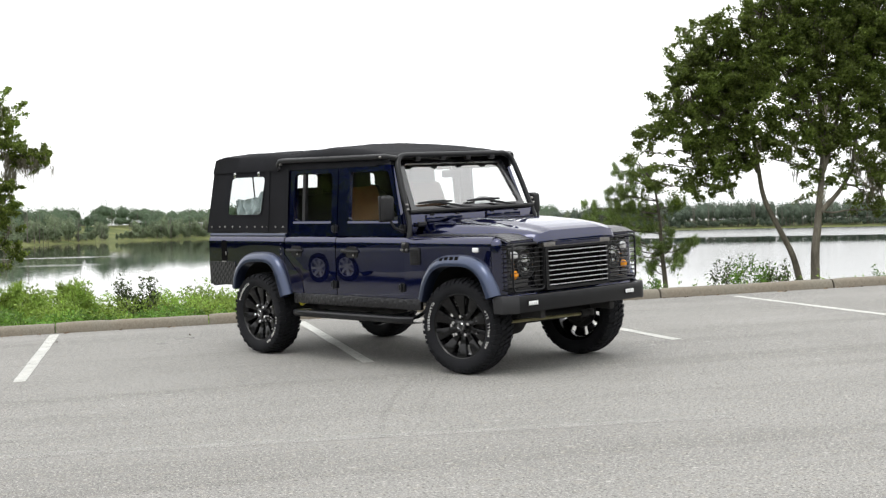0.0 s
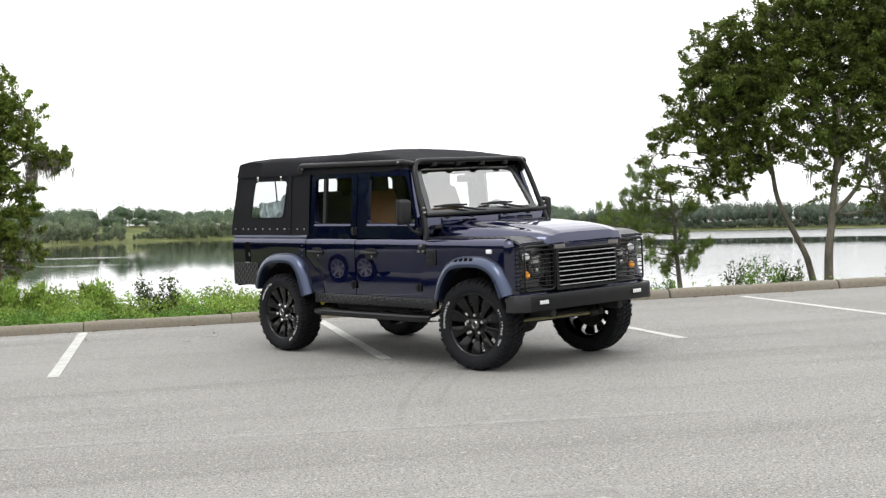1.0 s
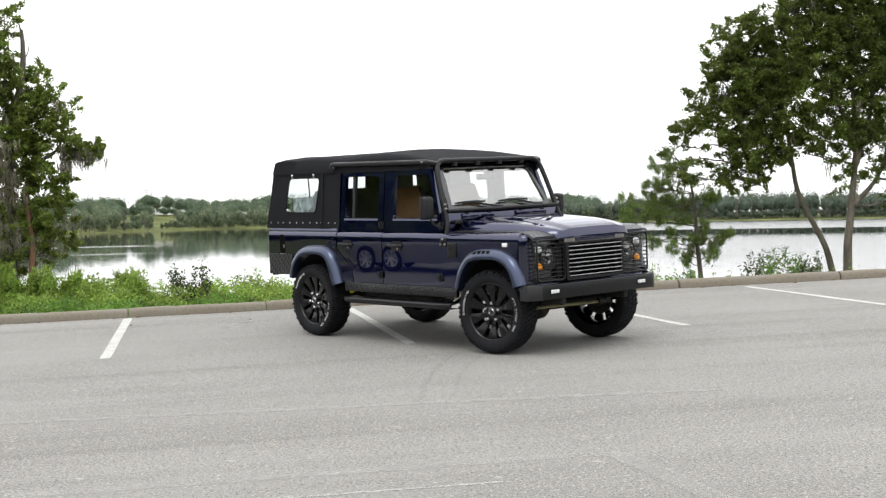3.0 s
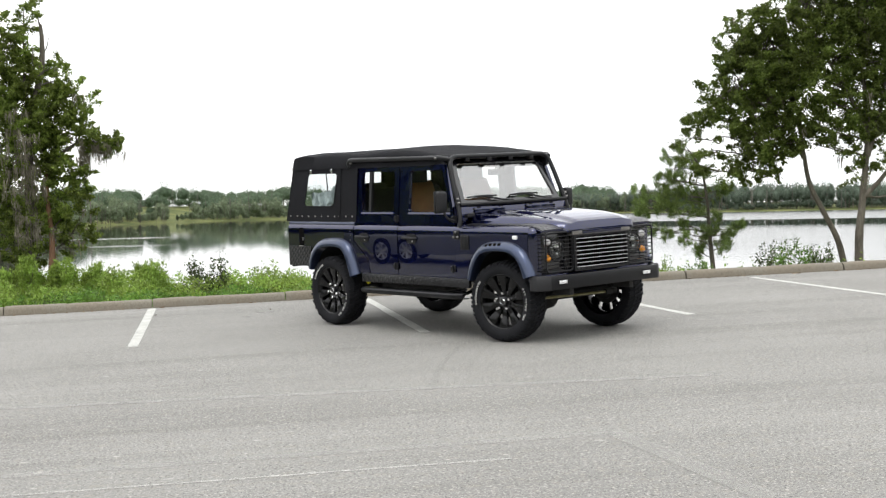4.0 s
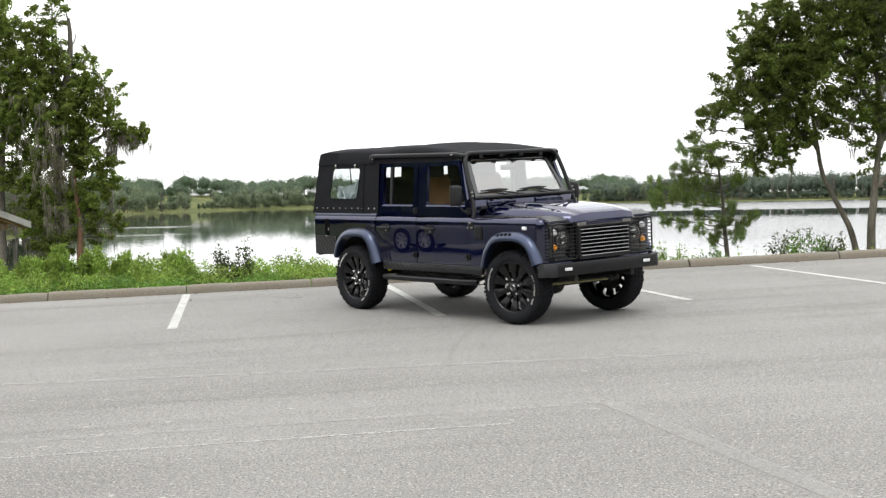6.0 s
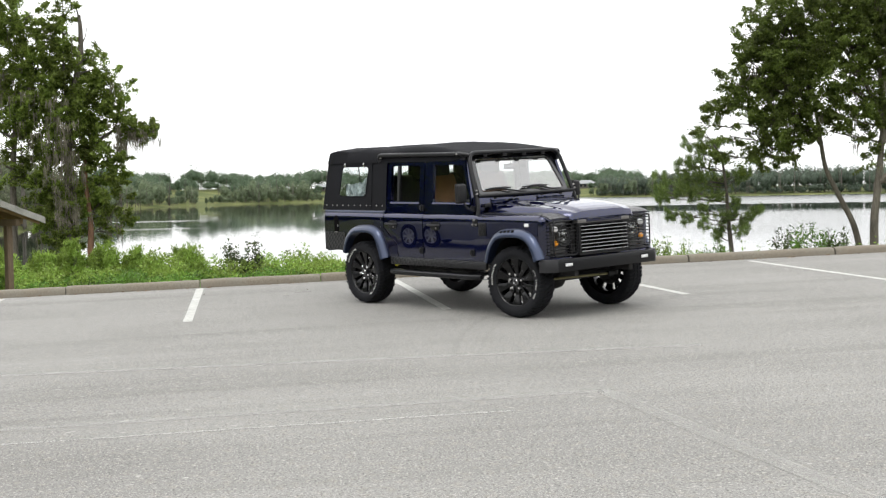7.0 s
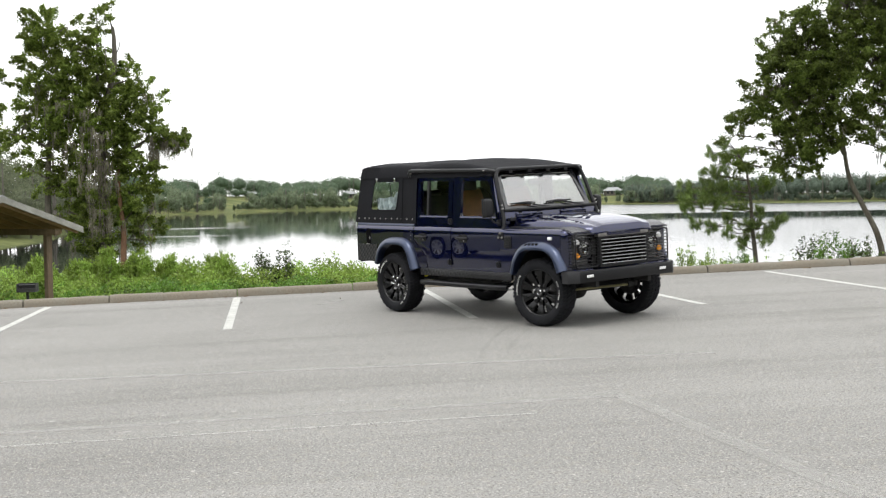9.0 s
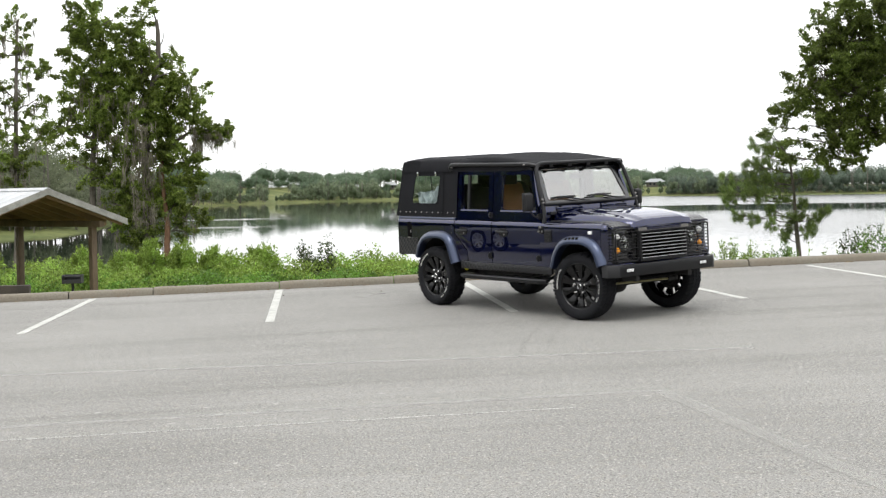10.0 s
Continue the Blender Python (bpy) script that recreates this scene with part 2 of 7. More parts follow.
ENDCAP = mat("grey_bumper_plastic", (0.018, 0.018, 0.020), spec=0.4, rough=0.5, vary=0.15, scale=6, fine=150, bump=0.08, depth=0.001)
CANVAS = mat("black_canvas", (0.0085, 0.0088, 0.0108), rough=0.85, vary=0.3, scale=2.5, fine=160, bump=0.35, depth=0.004, spec=0.16)
RUBBER = mat("tyre_rubber", (0.0088, 0.0092, 0.0112), rough=0.8, vary=0.3, scale=9, fine=120, bump=0.25, depth=0.003, spec=0.22)
RIM = mat("gloss_black_alloy", (0.0035, 0.0035, 0.004), rough=0.2, vary=0.1, scale=8, fine=150, bump=0, spec=0.32)
CHROME = mat("chrome", (0.75, 0.75, 0.76), rough=0.12, metal=1.0, vary=0.06, scale=20, fine=200, bump=0)
STEEL = mat("worn_steel", (0.30, 0.29, 0.28), rough=0.4, metal=0.9, vary=0.25, scale=12, fine=120, bump=0.1, depth=0.002)
SLAT = mat("bright_grille_slat", (0.66, 0.66, 0.68), rough=0.3, metal=0.3, vary=0.08, scale=12, fine=150, bump=0)
BRASS = mat("plated_steering_rod", (0.34, 0.31, 0.17), rough=0.35, metal=0.9, vary=0.2, scale=12, fine=100, bump=0.05)
# Near-black with the shade of slots, vents and the grille's depth painted in.
VOID = mat("recess_black", (0.003, 0.003, 0.003), rough=0.9, vary=0.2, scale=6, fine=80, bump=0.1, spec=0.05)
UNDER = mat("dirty_chassis_black", (0.012, 0.0115, 0.011), rough=0.75, vary=0.3, scale=5, fine=60, bump=0.2, depth=0.004)
LETTER = mat("white_tyre_lettering", (0.50, 0.50, 0.48), rough=0.7, vary=0.15, scale=30, fine=120, bump=0.1)
TAN = mat("tan_leather", (0.20, 0.088, 0.027), rough=0.5, vary=0.18, scale=5, fine=90, bump=0.25, depth=0.003)
DARKTRIM = mat("dark_interior_trim", (0.02, 0.02, 0.021), rough=0.7, vary=0.2, scale=6, fine=120, bump=0.2, depth=0.002)
AMBER = mat("amber_lens", (0.90, 0.34, 0.015), rough=0.12, vary=0.08, scale=40, fine=300, bump=0.1, coat=0.5)
WHITELENS = mat("clear_lamp_lens", (0.78, 0.78, 0.78), rough=0.1, vary=0.08, scale=60, fine=300, bump=0.2, coat=0.6)
CURTAIN = mat("crumpled_vinyl", (0.40, 0.46, 0.46), rough=0.22, vary=0.25, scale=9, fine=60, bump=0.3, depth=0.01, coat=0.5)
YELLOW = mat("yellow_damper_paint", (0.55, 0.50, 0.03), rough=0.4, vary=0.1, scale=20, fine=100, bump=0.05)
GLASS = glass_mat("clear_glass", (0.90, 0.92, 0.91), ior=1.75)
SCREEN = glass_mat("windscreen_glass", (0.90, 0.93, 0.92), ior=3.9)
VINYL = glass_mat("creased_clear_vinyl", (0.86, 0.89, 0.89), ior=1.35, rough=0.04, wave=0.35, scale=9)

ASPHALT = asphalt_mat()
PAINT = paint_mat("white_line_paint", (0.47, 0.47, 0.44), 0.36, 0.92, 0.10)
GHOST = paint_mat("faded_line_paint", (0.42, 0.415, 0.39), 0.53, 0.36, 0.24)
THIN = paint_mat("thin_line_paint", (0.46, 0.455, 0.43), 0.50, 0.75, 0.18)
CONCRETE = mat("kerb_concrete", (0.262, 0.240, 0.194), rough=0.92, vary=0.28, scale=1.6, fine=45, bump=0.4, depth=0.008, spec=0.2, other=(0.185, 0.160, 0.125))
GRASS = mat("grassy_soil", (0.095, 0.125, 0.040), rough=0.95, vary=0.35, scale=0.06, fine=1.3, bump=0.5, depth=0.05, spec=0.1, other=(0.16, 0.17, 0.065))
WATER = water_mat()
OAKLEAF = leaf_mat("dark_oak_leaves", (0.100, 0.134, 0.027), warm=0.02, through=0.4, vary=0.42)
CYPLEAF = leaf_mat("cypress_leaves", (0.145, 0.195, 0.036), warm=0.025, through=0.4, vary=0.48)
PINELEAF = leaf_mat("pine_needles", (0.150, 0.212, 0.058), warm=0.02)
WEEDLEAF = leaf_mat("low_weed_leaves", (0.108, 0.205, 0.033), island=0.32, warm=0.03, vary=0.5)
SHRUBLEAF = leaf_mat("bank_shrub_leaves", (0.215, 0.315, 0.058), island=0.30, warm=0.035, vary=0.5)
SPRIGLEAF = leaf_mat("sprig_leaves", (0.060, 0.085, 0.030), warm=0.02)
# FARLEAF, HILLLEAF and FARPINE are lightened: distance haze is put into the colour.
FARLEAF = leaf_mat("hazed_wood_leaves", (0.190, 0.235, 0.142), island=0.10, warm=0.02, through=0.6)
HILLLEAF = leaf_mat("hazed_hill_leaves", (0.128, 0.180, 0.112), island=0.08, warm=0.02, through=0.6)
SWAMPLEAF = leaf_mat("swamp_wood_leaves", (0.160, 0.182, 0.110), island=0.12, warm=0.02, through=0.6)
FARPINE = leaf_mat("hazed_pine_leaves", (0.135, 0.175, 0.130), island=0.08, warm=0.015, through=0.6)
MOSS = leaf_mat("grey_moss", (0.205, 0.188, 0.140), island=0.30, through=0.45)
BARK = mat("grey_bark", (0.118, 0.106, 0.088), rough=0.95, vary=0.35, scale=3, fine=22, bump=0.7, depth=0.03, stretch=(1, 1, 0.3), spec=0.1)
REDBARK = mat("reddish_bark", (0.17, 0.10, 0.062), rough=0.95, vary=0.3, scale=3, fine=25, bump=0.6, depth=0.03, stretch=(1, 1, 0.25), spec=0.1)
TIMBER = mat("brown_stained_timber", (0.110, 0.078, 0.051), rough=0.75, vary=0.25, scale=2, fine=30, bump=0.2, depth=0.004, stretch=(1, 1, 0.2))
ROOFMETAL = mat("pale_ribbed_roof_metal", (0.40, 0.41, 0.42), rough=0.5, metal=0.1, vary=0.1, scale=1.5, fine=20, bump=0.1, depth=0.003)
HOUSEWALL = mat("tan_house_wall", (0.105, 0.095, 0.078), rough=0.8, vary=0.12, scale=0.5, fine=6, bump=0.1)
HOUSEROOF = mat("white_metal_house_roof", (0.24, 0.25, 0.25), rough=0.45, vary=0.08, scale=0.5, fine=5, bump=0.1)
DARKPANE = mat("dark_window_pane", (0.03, 0.035, 0.04), rough=0.15, vary=0.1, scale=1, fine=10, bump=0)
SLEEPER = mat("dark_weathered_timber", (0.036, 0.028, 0.021), rough=0.85, vary=0.3, scale=3, fine=40, bump=0.3, depth=0.004)
# Shelter timber in a lighter tone: light bounced under the roof is painted in.
SOFFIT = mat("bounce_lit_timber", (0.235, 0.150, 0.088), rough=0.7, vary=0.25, scale=2.5, fine=30, bump=0.2, depth=0.004, stretch=(0.2, 1, 1))
BARGE = mat("weathered_grey_edging", (0.27, 0.265, 0.25), rough=0.7, vary=0.25, scale=4, fine=40, bump=0.15, depth=0.003)
CASTIRON = mat("black_cast_iron", (0.015, 0.015, 0.015), rough=0.7, vary=0.25, scale=8, fine=80, bump=0.3, depth=0.003)


# ---- mesh tools ----
def finish(bm, name, material, angle=35):
    bmesh.ops.recalc_face_normals(bm, faces=bm.faces)
    me = bpy.data.meshes.new(name)
    bm.to_mesh(me)
    bm.free()
    me.materials.append(material)
    me.polygons.foreach_set("use_smooth", [True] * len(me.polygons))
    me.set_sharp_from_angle(angle=radians(angle))
    return me


def part(name, bm, material, parent, label="", angle=35, place=None):
    ob = new(name, finish(bm, name, material, angle))
    ob.parent = parent
    if place is not None:
        ob.matrix_basis = place
    return tagged(ob, label)


def again(ob, place):
    """Another part on the same mesh."""
    o = ob.copy()
    scene.collection.objects.link(o)
    o.matrix_basis = place
    return o


def thing(name, label, category, place=None, group="", kind=""):
    ob = new(name)
    ob.empty_display_size = 0.2
    if place is not None:
        ob.matrix_world = place
    return tagged(ob, label, category, group, kind)


def setting(name, bm, material, label, place=None, category="", angle=35, kind="structure"):
    ob = new(name, finish(bm, name, material, angle))
    if place is not None:
        ob.matrix_world = place
    return tagged(ob, label, category or name.split("_")[-1], "", kind)


def box(bm, lo, hi, bevel=0.0, seg=2):
    v = [bm.verts.new((x, y, z)) for z in (lo[2], hi[2]) for x, y in ((lo[0], lo[1]), (hi[0], lo[1]), (hi[0], hi[1]), (lo[0], hi[1]))]
    f = [bm.faces.new([v[i] for i in q]) for q in ((3, 2, 1, 0), (4, 5, 6, 7), (0, 1, 5, 4), (1, 2, 6, 5), (2, 3, 7, 6), (3, 0, 4, 7))]
    if bevel:
        e = {e for q in f for e in q.edges}
        bmesh.ops.bevel(bm, geom=list(e), offset=bevel, segments=seg, affect="EDGES", profile=0.5)
    return bm


def block(bm, lower, upper, bevel=0.0):
    """A solid between two four-point rings."""
    v = [bm.verts.new(p) for p in (*lower, *upper)]
    f = [bm.faces.new([v[i] for i in q]) for q in ((3, 2, 1, 0), (4, 5, 6, 7), (0, 1, 5, 4), (1, 2, 6, 5), (2, 3, 7, 6), (3, 0, 4, 7))]
    if bevel:
        e = {e for q in f for e in q.edges}
        bmesh.ops.bevel(bm, geom=list(e), offset=bevel, segments=2, affect="EDGES", profile=0.5)
    return bm


def slab(bm, rows, off):
    """A closed sheet: the grid of points, its copy moved by off, and the rim between."""
    off = Vector(off)
    a = [[bm.verts.new(p) for p in r] for r in rows]
    b = [[bm.verts.new(Vector(p) + off) for p in r] for r in rows]
    nr, nc = len(a), len(a[0])
    for i in range(nr - 1):
        for j in range(nc - 1):
            bm.faces.new((a[i][j], a[i][j + 1], a[i + 1][j + 1], a[i + 1][j]))
            bm.faces.new((b[i][j], b[i + 1][j], b[i + 1][j + 1], b[i][j + 1]))
    ring = [(0, j) for j in range(nc)] + [(i, nc - 1) for i in range(1, nr)] + [(nr - 1, j) for j in range(nc - 2, -1, -1)] + [(i, 0) for i in range(nr - 2, 0, -1)]
    for k in range(len(ring)):
        (i, j), (p, q) = ring[k], ring[(k + 1) % len(ring)]
        bm.faces.new((a[i][j], b[i][j], b[p][q], a[p][q]))
    return bm


def smooth_line(pts, n=6):
    """More points along a line, rounded at its corners (Catmull-Rom)."""
    p = [Vector(q) for q in pts]
    p = [2 * p[0] - p[1]] + p + [2 * p[-1] - p[-2]]
    out = []
    for i in range(1, len(p) - 2):
        for k in range(n):
            t = k / n
            a, b, c, d = p[i - 1], p[i], p[i + 1], p[i + 2]
            out.append(0.5 * (2 * b + (c - a) * t + (2 * a - 5 * b + 4 * c - d) * t * t + (3 * b - a - 3 * c + d) * t ** 3))
    out.append(p[-2])
    return out


def rounded(pts, r, n=4):
    """A line of straight runs with its inner corners rounded by r."""
    p = [Vector(q) for q in pts]
    out = [p[0]]
    for a, b, c in zip(p, p[1:], p[2:]):
        u, v = (a - b), (c - b)
        k = min(r, u.length * 0.45, v.length * 0.45)
        s, e = b + u.normalized() * k, b + v.normalized() * k
        for i in range(n + 1):
            t = i / n
            out.append((1 - t) ** 2 * s + 2 * t * (1 - t) * b + t * t * e)
    return out + [p[-1]]


def tube(bm, pts, r, n=8, closed=False):
    """A pipe along the points; r is one radius, or one for each point."""
    p = [Vector(q) for q in pts]
    rs = [r] * len(p) if isinstance(r, (int, float)) else r
    rings, ref = [], None
    for i, q in enumerate(p):
        if closed:
            d = p[(i + 1) % len(p)] - p[i - 1]
        else:
            d = p[min(i + 1, len(p) - 1)] - p[max(i - 1, 0)]
        d.normalize()
        if ref is None:
            ref = Vector((0, 0, 1)) if abs(d.z) < 0.9 else Vector((1, 0, 0))
        x = (ref - d * ref.dot(d)).normalized()
        y = d.cross(x)
        ref = x
        rings.append([bm.verts.new(q + rs[i] * (math.cos(a) * x + math.sin(a) * y)) for a in (math.tau * k / n for k in range(n))])
    pairs = list(zip(rings, rings[1:])) + ([(rings[-1], rings[0])] if closed else [])
    for a, b in pairs:
        for k in range(n):
            bm.faces.new((a[k], a[(k + 1) % n], b[(k + 1) % n], b[k]))
    if not closed:
        bm.faces.new(rings[0][::-1])
        bm.faces.new(rings[-1])
    return bm


def lathe(bm, prof, n=24, axis="y", at=(0, 0, 0), arc=None):
    """Turns the profile of (radius, along) about an axis through at; closed where a radius is 0."""
    at = Vector(at)

    def spot(r, h, a):
        c, s = r * math.cos(a), r * math.sin(a)
        return at + Vector({"y": (c, h, s), "x": (h, c, s), "z": (c, s, h)}[axis])
    rings = []
    for r, h in prof:
        rings.append([bm.verts.new(spot(0, h, 0))] if r == 0 else [bm.verts.new(spot(r, h, math.tau * k / n)) for k in range(n)])
    for a, b in zip(rings, rings[1:]):
        for k in range(n):
            q = (k + 1) % n
            if len(a) == 1 and len(b) == 1:
                continue
            if len(a) == 1:
                bm.faces.new((a[0], b[q], b[k]))
            elif len(b) == 1:
                bm.faces.new((a[k], a[q], b[0]))
            else:
                bm.faces.new((a[k], a[q], b[q], b[k]))
    return bm


def loop_of(pts, r=0.0, n=4):
    """A closed outline in two dimensions with rounded corners."""
    p = [Vector(q) for q in pts]
    if not r:
        return p
    out = []
    for i in range(len(p)):
        a, b, c = p[i - 1], p[i], p[(i + 1) % len(p)]
        u, v = a - b, c - b
        k = min(r, u.length * 0.45, v.length * 0.45)
        s, e = b + u.normalized() * k, b + v.normalized() * k
        for j in range(n + 1):
            t = j / n
            out.append((1 - t) ** 2 * s + 2 * t * (1 - t) * b + t * t * e)
    return out


def holed(bm, outer, holes, to3d, thick):
    """A sheet with an outline and holes, given in two dimensions, bent into space by to3d and thickened."""
    edges = []
    for lp in (outer, *holes):
        v = [bm.verts.new(to3d(q[0], q[1])) for q in lp]
        edges += [bm.edges.new((v[i], v[(i + 1) % len(v)])) for i in range(len(v))]
    got = bmesh.ops.triangle_fill(bm, use_beauty=True, use_dissolve=False, edges=edges)
    faces = [g for g in got["geom"] if isinstance(g, bmesh.types.BMFace)]
    bmesh.ops.recalc_face_normals(bm, faces=faces)
    bmesh.ops.solidify(bm, geom=faces, thickness=thick)
    return bm


def quads_mesh(name, verts, material, per=4):
    """A mesh of loose faces from an array of corners, per corners a face."""
    n = len(verts) // per
    me = bpy.data.meshes.new(name)
    me.vertices.add(len(verts))
    me.vertices.foreach_set("co", np.asarray(verts, dtype=np.float32).ravel())
    me.loops.add(n * per)
    me.loops.foreach_set("vertex_index", np.arange(n * per, dtype=np.int32))
    me.polygons.add(n)
    me.polygons.foreach_set("loop_start", np.arange(0, n * per, per, dtype=np.int32))
    me.update(calc_edges=True)
    me.materials.append(material)
    return me


def leaf_cards(rng, centres, length, width, droop=0.0, along=None):
    """Corners of one pointed leaf for each centre, turned at random."""
    n = len(centres)
    d = rng.normal(size=(n, 3)) if along is None else along + rng.normal(size=(n, 3)) * 0.35
    d[:, 2] -= droop
    d /= np.linalg.norm(d, axis=1, keepdims=True)
    r = rng.normal(size=(n, 3))
    w = np.cross(d, r)
    w /= np.linalg.norm(w, axis=1, keepdims=True) + 1e-9
    s = rng.uniform(0.6, 1.35, size=(n, 1))
    ln, wd = d * length * s * 0.5, w * width * s * 0.5
    v = np.empty((n, 4, 3))
    v[:, 0], v[:, 1], v[:, 2], v[:, 3] = centres - ln, centres + wd - ln * 0.1, centres + ln, centres - wd - ln * 0.1
    return v.reshape(-1, 3)


def in_ball(rng, n, shell=0.0):
    d = rng.normal(size=(n, 3))
    d /= np.linalg.norm(d, axis=1, keepdims=True)
    return d * (shell + (1 - shell) * rng.uniform(0, 1, size=(n, 1)) ** (1 / 3))


# ---- the lie of the land ----
HEAD = radians(58.4)
ALONG = Vector((math.cos(HEAD), math.sin(HEAD), 0))
LAKE = Vector((-math.sin(HEAD), math.cos(HEAD), 0))
KERB = LOT @ pose(0, 0, 0, 0, 0, 58.4)       # x along the kerb, y towards the lake, on the asphalt
LEVEL = -2.1                                  # the lake
TILT = LOT.to_3x3() @ Vector((0, 0, 1))


def shore(s, q, z=0.0):
    """A level place: metres along the kerb, metres towards the lake, height."""
    return Vector(s * ALONG + q * LAKE) + Vector((0, 0, z))


def lot_z(x, y):
    return -(TILT.x * x + TILT.y * y) / TILT.z


SHORE_PHI = (-90, -40, -16, -13, -10.4, -8, -5.5, -1.7, 1.7, 10, 20, 28, 45, 70, 90)
SHORE_R = (70, 95, 115, 123, 150, 280, 440, 540, 580, 600, 490, 490, 420, 250, 160)
BANK_Q = (5.2, 12, 19, 30, 38, 43, 60, 90)
BANK_Z = (0.10, -0.75, -1.15, -1.45, -1.85, -2.3, -3.4, -4.2)


def land(x, y):
    s, q = x * ALONG.x + y * ALONG.y, x * LAKE.x + y * LAKE.y
    if q < 5.2:
        z = max(-1.7, min(1.5, lot_z(x, y))) - 0.10
        return z
    r, phi = math.hypot(x, y), math.degrees(math.atan2(s, q))
    z = float(np.interp(q, BANK_Q, BANK_Z))
    if q < 19:
        k = (q - 5.2) / 13.8
        z += (1 - k) * (max(-1.7, min(1.5, lot_z(x, y))) - 0.1)
    far = float(np.interp(phi, SHORE_PHI, SHORE_R))
    if r > far - 45 and q > 43:
        k = r - far
        up = -2.1 + 0.05 * k if k < 0 else -2.08 + 0.9 * (1 - math.exp(-k / 8)) + min(90, max(0, k - 20)) * float(np.interp(phi, (-9, -5, 8, 16, 20), (0.008, 0.06, 0.055, 0.03, 0.012)))
        up += 0.8 * noise.noise((x * 0.01, y * 0.01, 0)) * min(1, max(0, k) / 60)
        z = max(z, min(up, 14.0))
    return z


def make_ground():
    rs = [0, 3, 5, 7, 9, 11, 13, 15, 18, 21, 24, 27, 30, 33, 36, 39, 42, 46, 50, 56, 64, 75, 88, 100, 110, 120, 130, 142, 160, 185, 215, 250, 290, 330, 370, 400,
          430, 450, 465, 480, 495, 510, 525, 540, 555, 570, 585, 600, 615, 635, 660, 700, 760, 850, 1000, 1300, 1800, 2600, 4000]
    n = 300
    bm = bmesh.new()
    rings = []
    for r in rs:
        if r == 0:
            rings.append([bm.verts.new((0, 0, land(0, 0)))])
            continue
        ring = []
        for k in range(n):
            a = math.tau * k / n
            x, y = r * math.cos(a), r * math.sin(a)
            ring.append(bm.verts.new((x, y, land(x, y))))
        rings.append(ring)
    for k in range(n):
        bm.faces.new((rings[0][0], rings[1][k], rings[1][(k + 1) % n]))
    for a, b in zip(rings[1:], rings[2:]):
        for k in range(n):
            bm.faces.new((a[k], b[k], b[(k + 1) % n], a[(k + 1) % n]))
    return setting("ground", bm, GRASS, "grassy ground sloping from the parking lot down to the lake", category="ground", angle=80)


make_ground()

bm = bmesh.new()
slab(bm, [[shore(s, q, LEVEL) for s in (-700, -300, -100, 0, 100, 300, 900)] for q in (40.5, 80, 160, 300, 500, 800)], (0, 0, -0.3))
setting("water", bm, WATER, "still grey lake water mirroring the white sky", category="water")

bm = bmesh.new()
slab(bm, [[(s, q, 0) for s in (-60, -30, -10, 0, 10, 30, 60)] for q in (-38, -20, -10, 0, 5.12)], (0, 0, -0.14))
setting("parking_lot", bm, ASPHALT, "weathered pale grey asphalt parking lot with streaks and stains", KERB, "asphalt")


def stripe(name, a, b, width, material, label, z=0.004):
    """A painted line on the asphalt from a to b, with ragged edges."""
    bm = bmesh.new()
    a, b = Vector((*a, 0)), Vector((*b, 0))
    d = (b - a)
    w = Vector((-d.y, d.x, 0)).normalized() * width / 2
    n = max(8, int(d.length / 0.12))
    rows = [[], []]
    for i in range(n + 1):
        p = a + d * i / n
        for row, sg in ((0, -1), (1, 1)):
            rows[row].append(p + sg * w * (1 + 0.10 * noise.noise((p.x * 3 + sg, p.y * 3, 1))) + Vector((0, 0, z)))
    slab(bm, rows, (0, 0, -0.003))
    return setting(name, bm, material, label, KERB, "road marking")


for a, b in (((-7.03, 4.95), (-7.30, 1.02)), ((-4.29, 4.92), (-4.30, 0.95)), ((-1.53, 4.75), (-1.31, 0.76)), ((1.04, 4.75), (1.625, 0.945)), ((3.79, 4.78), (4.40, 0.94))):
    stripe("parking_line", a, b, 0.105, PAINT, "worn white parking bay line on the asphalt")
stripe("faded_line", (-10.5, -5.72), (-1.7, -5.65), 0.035, THIN, "thin faded white line on the asphalt")
stripe("faded_line", (-10.5, -5.15), (-0.92, -5.10), 0.13, GHOST, "broad ghost of an old line on the asphalt")
stripe("faded_line", (-0.92, -5.1), (-0.28, -9.5), 0.15, GHOST, "broad ghost of an old line on the asphalt", 0.0065)
stripe("faded_line", (-9.0, -2.12), (0.5, -3.10), 0.13, GHOST, "broad ghost of an old line on the asphalt")


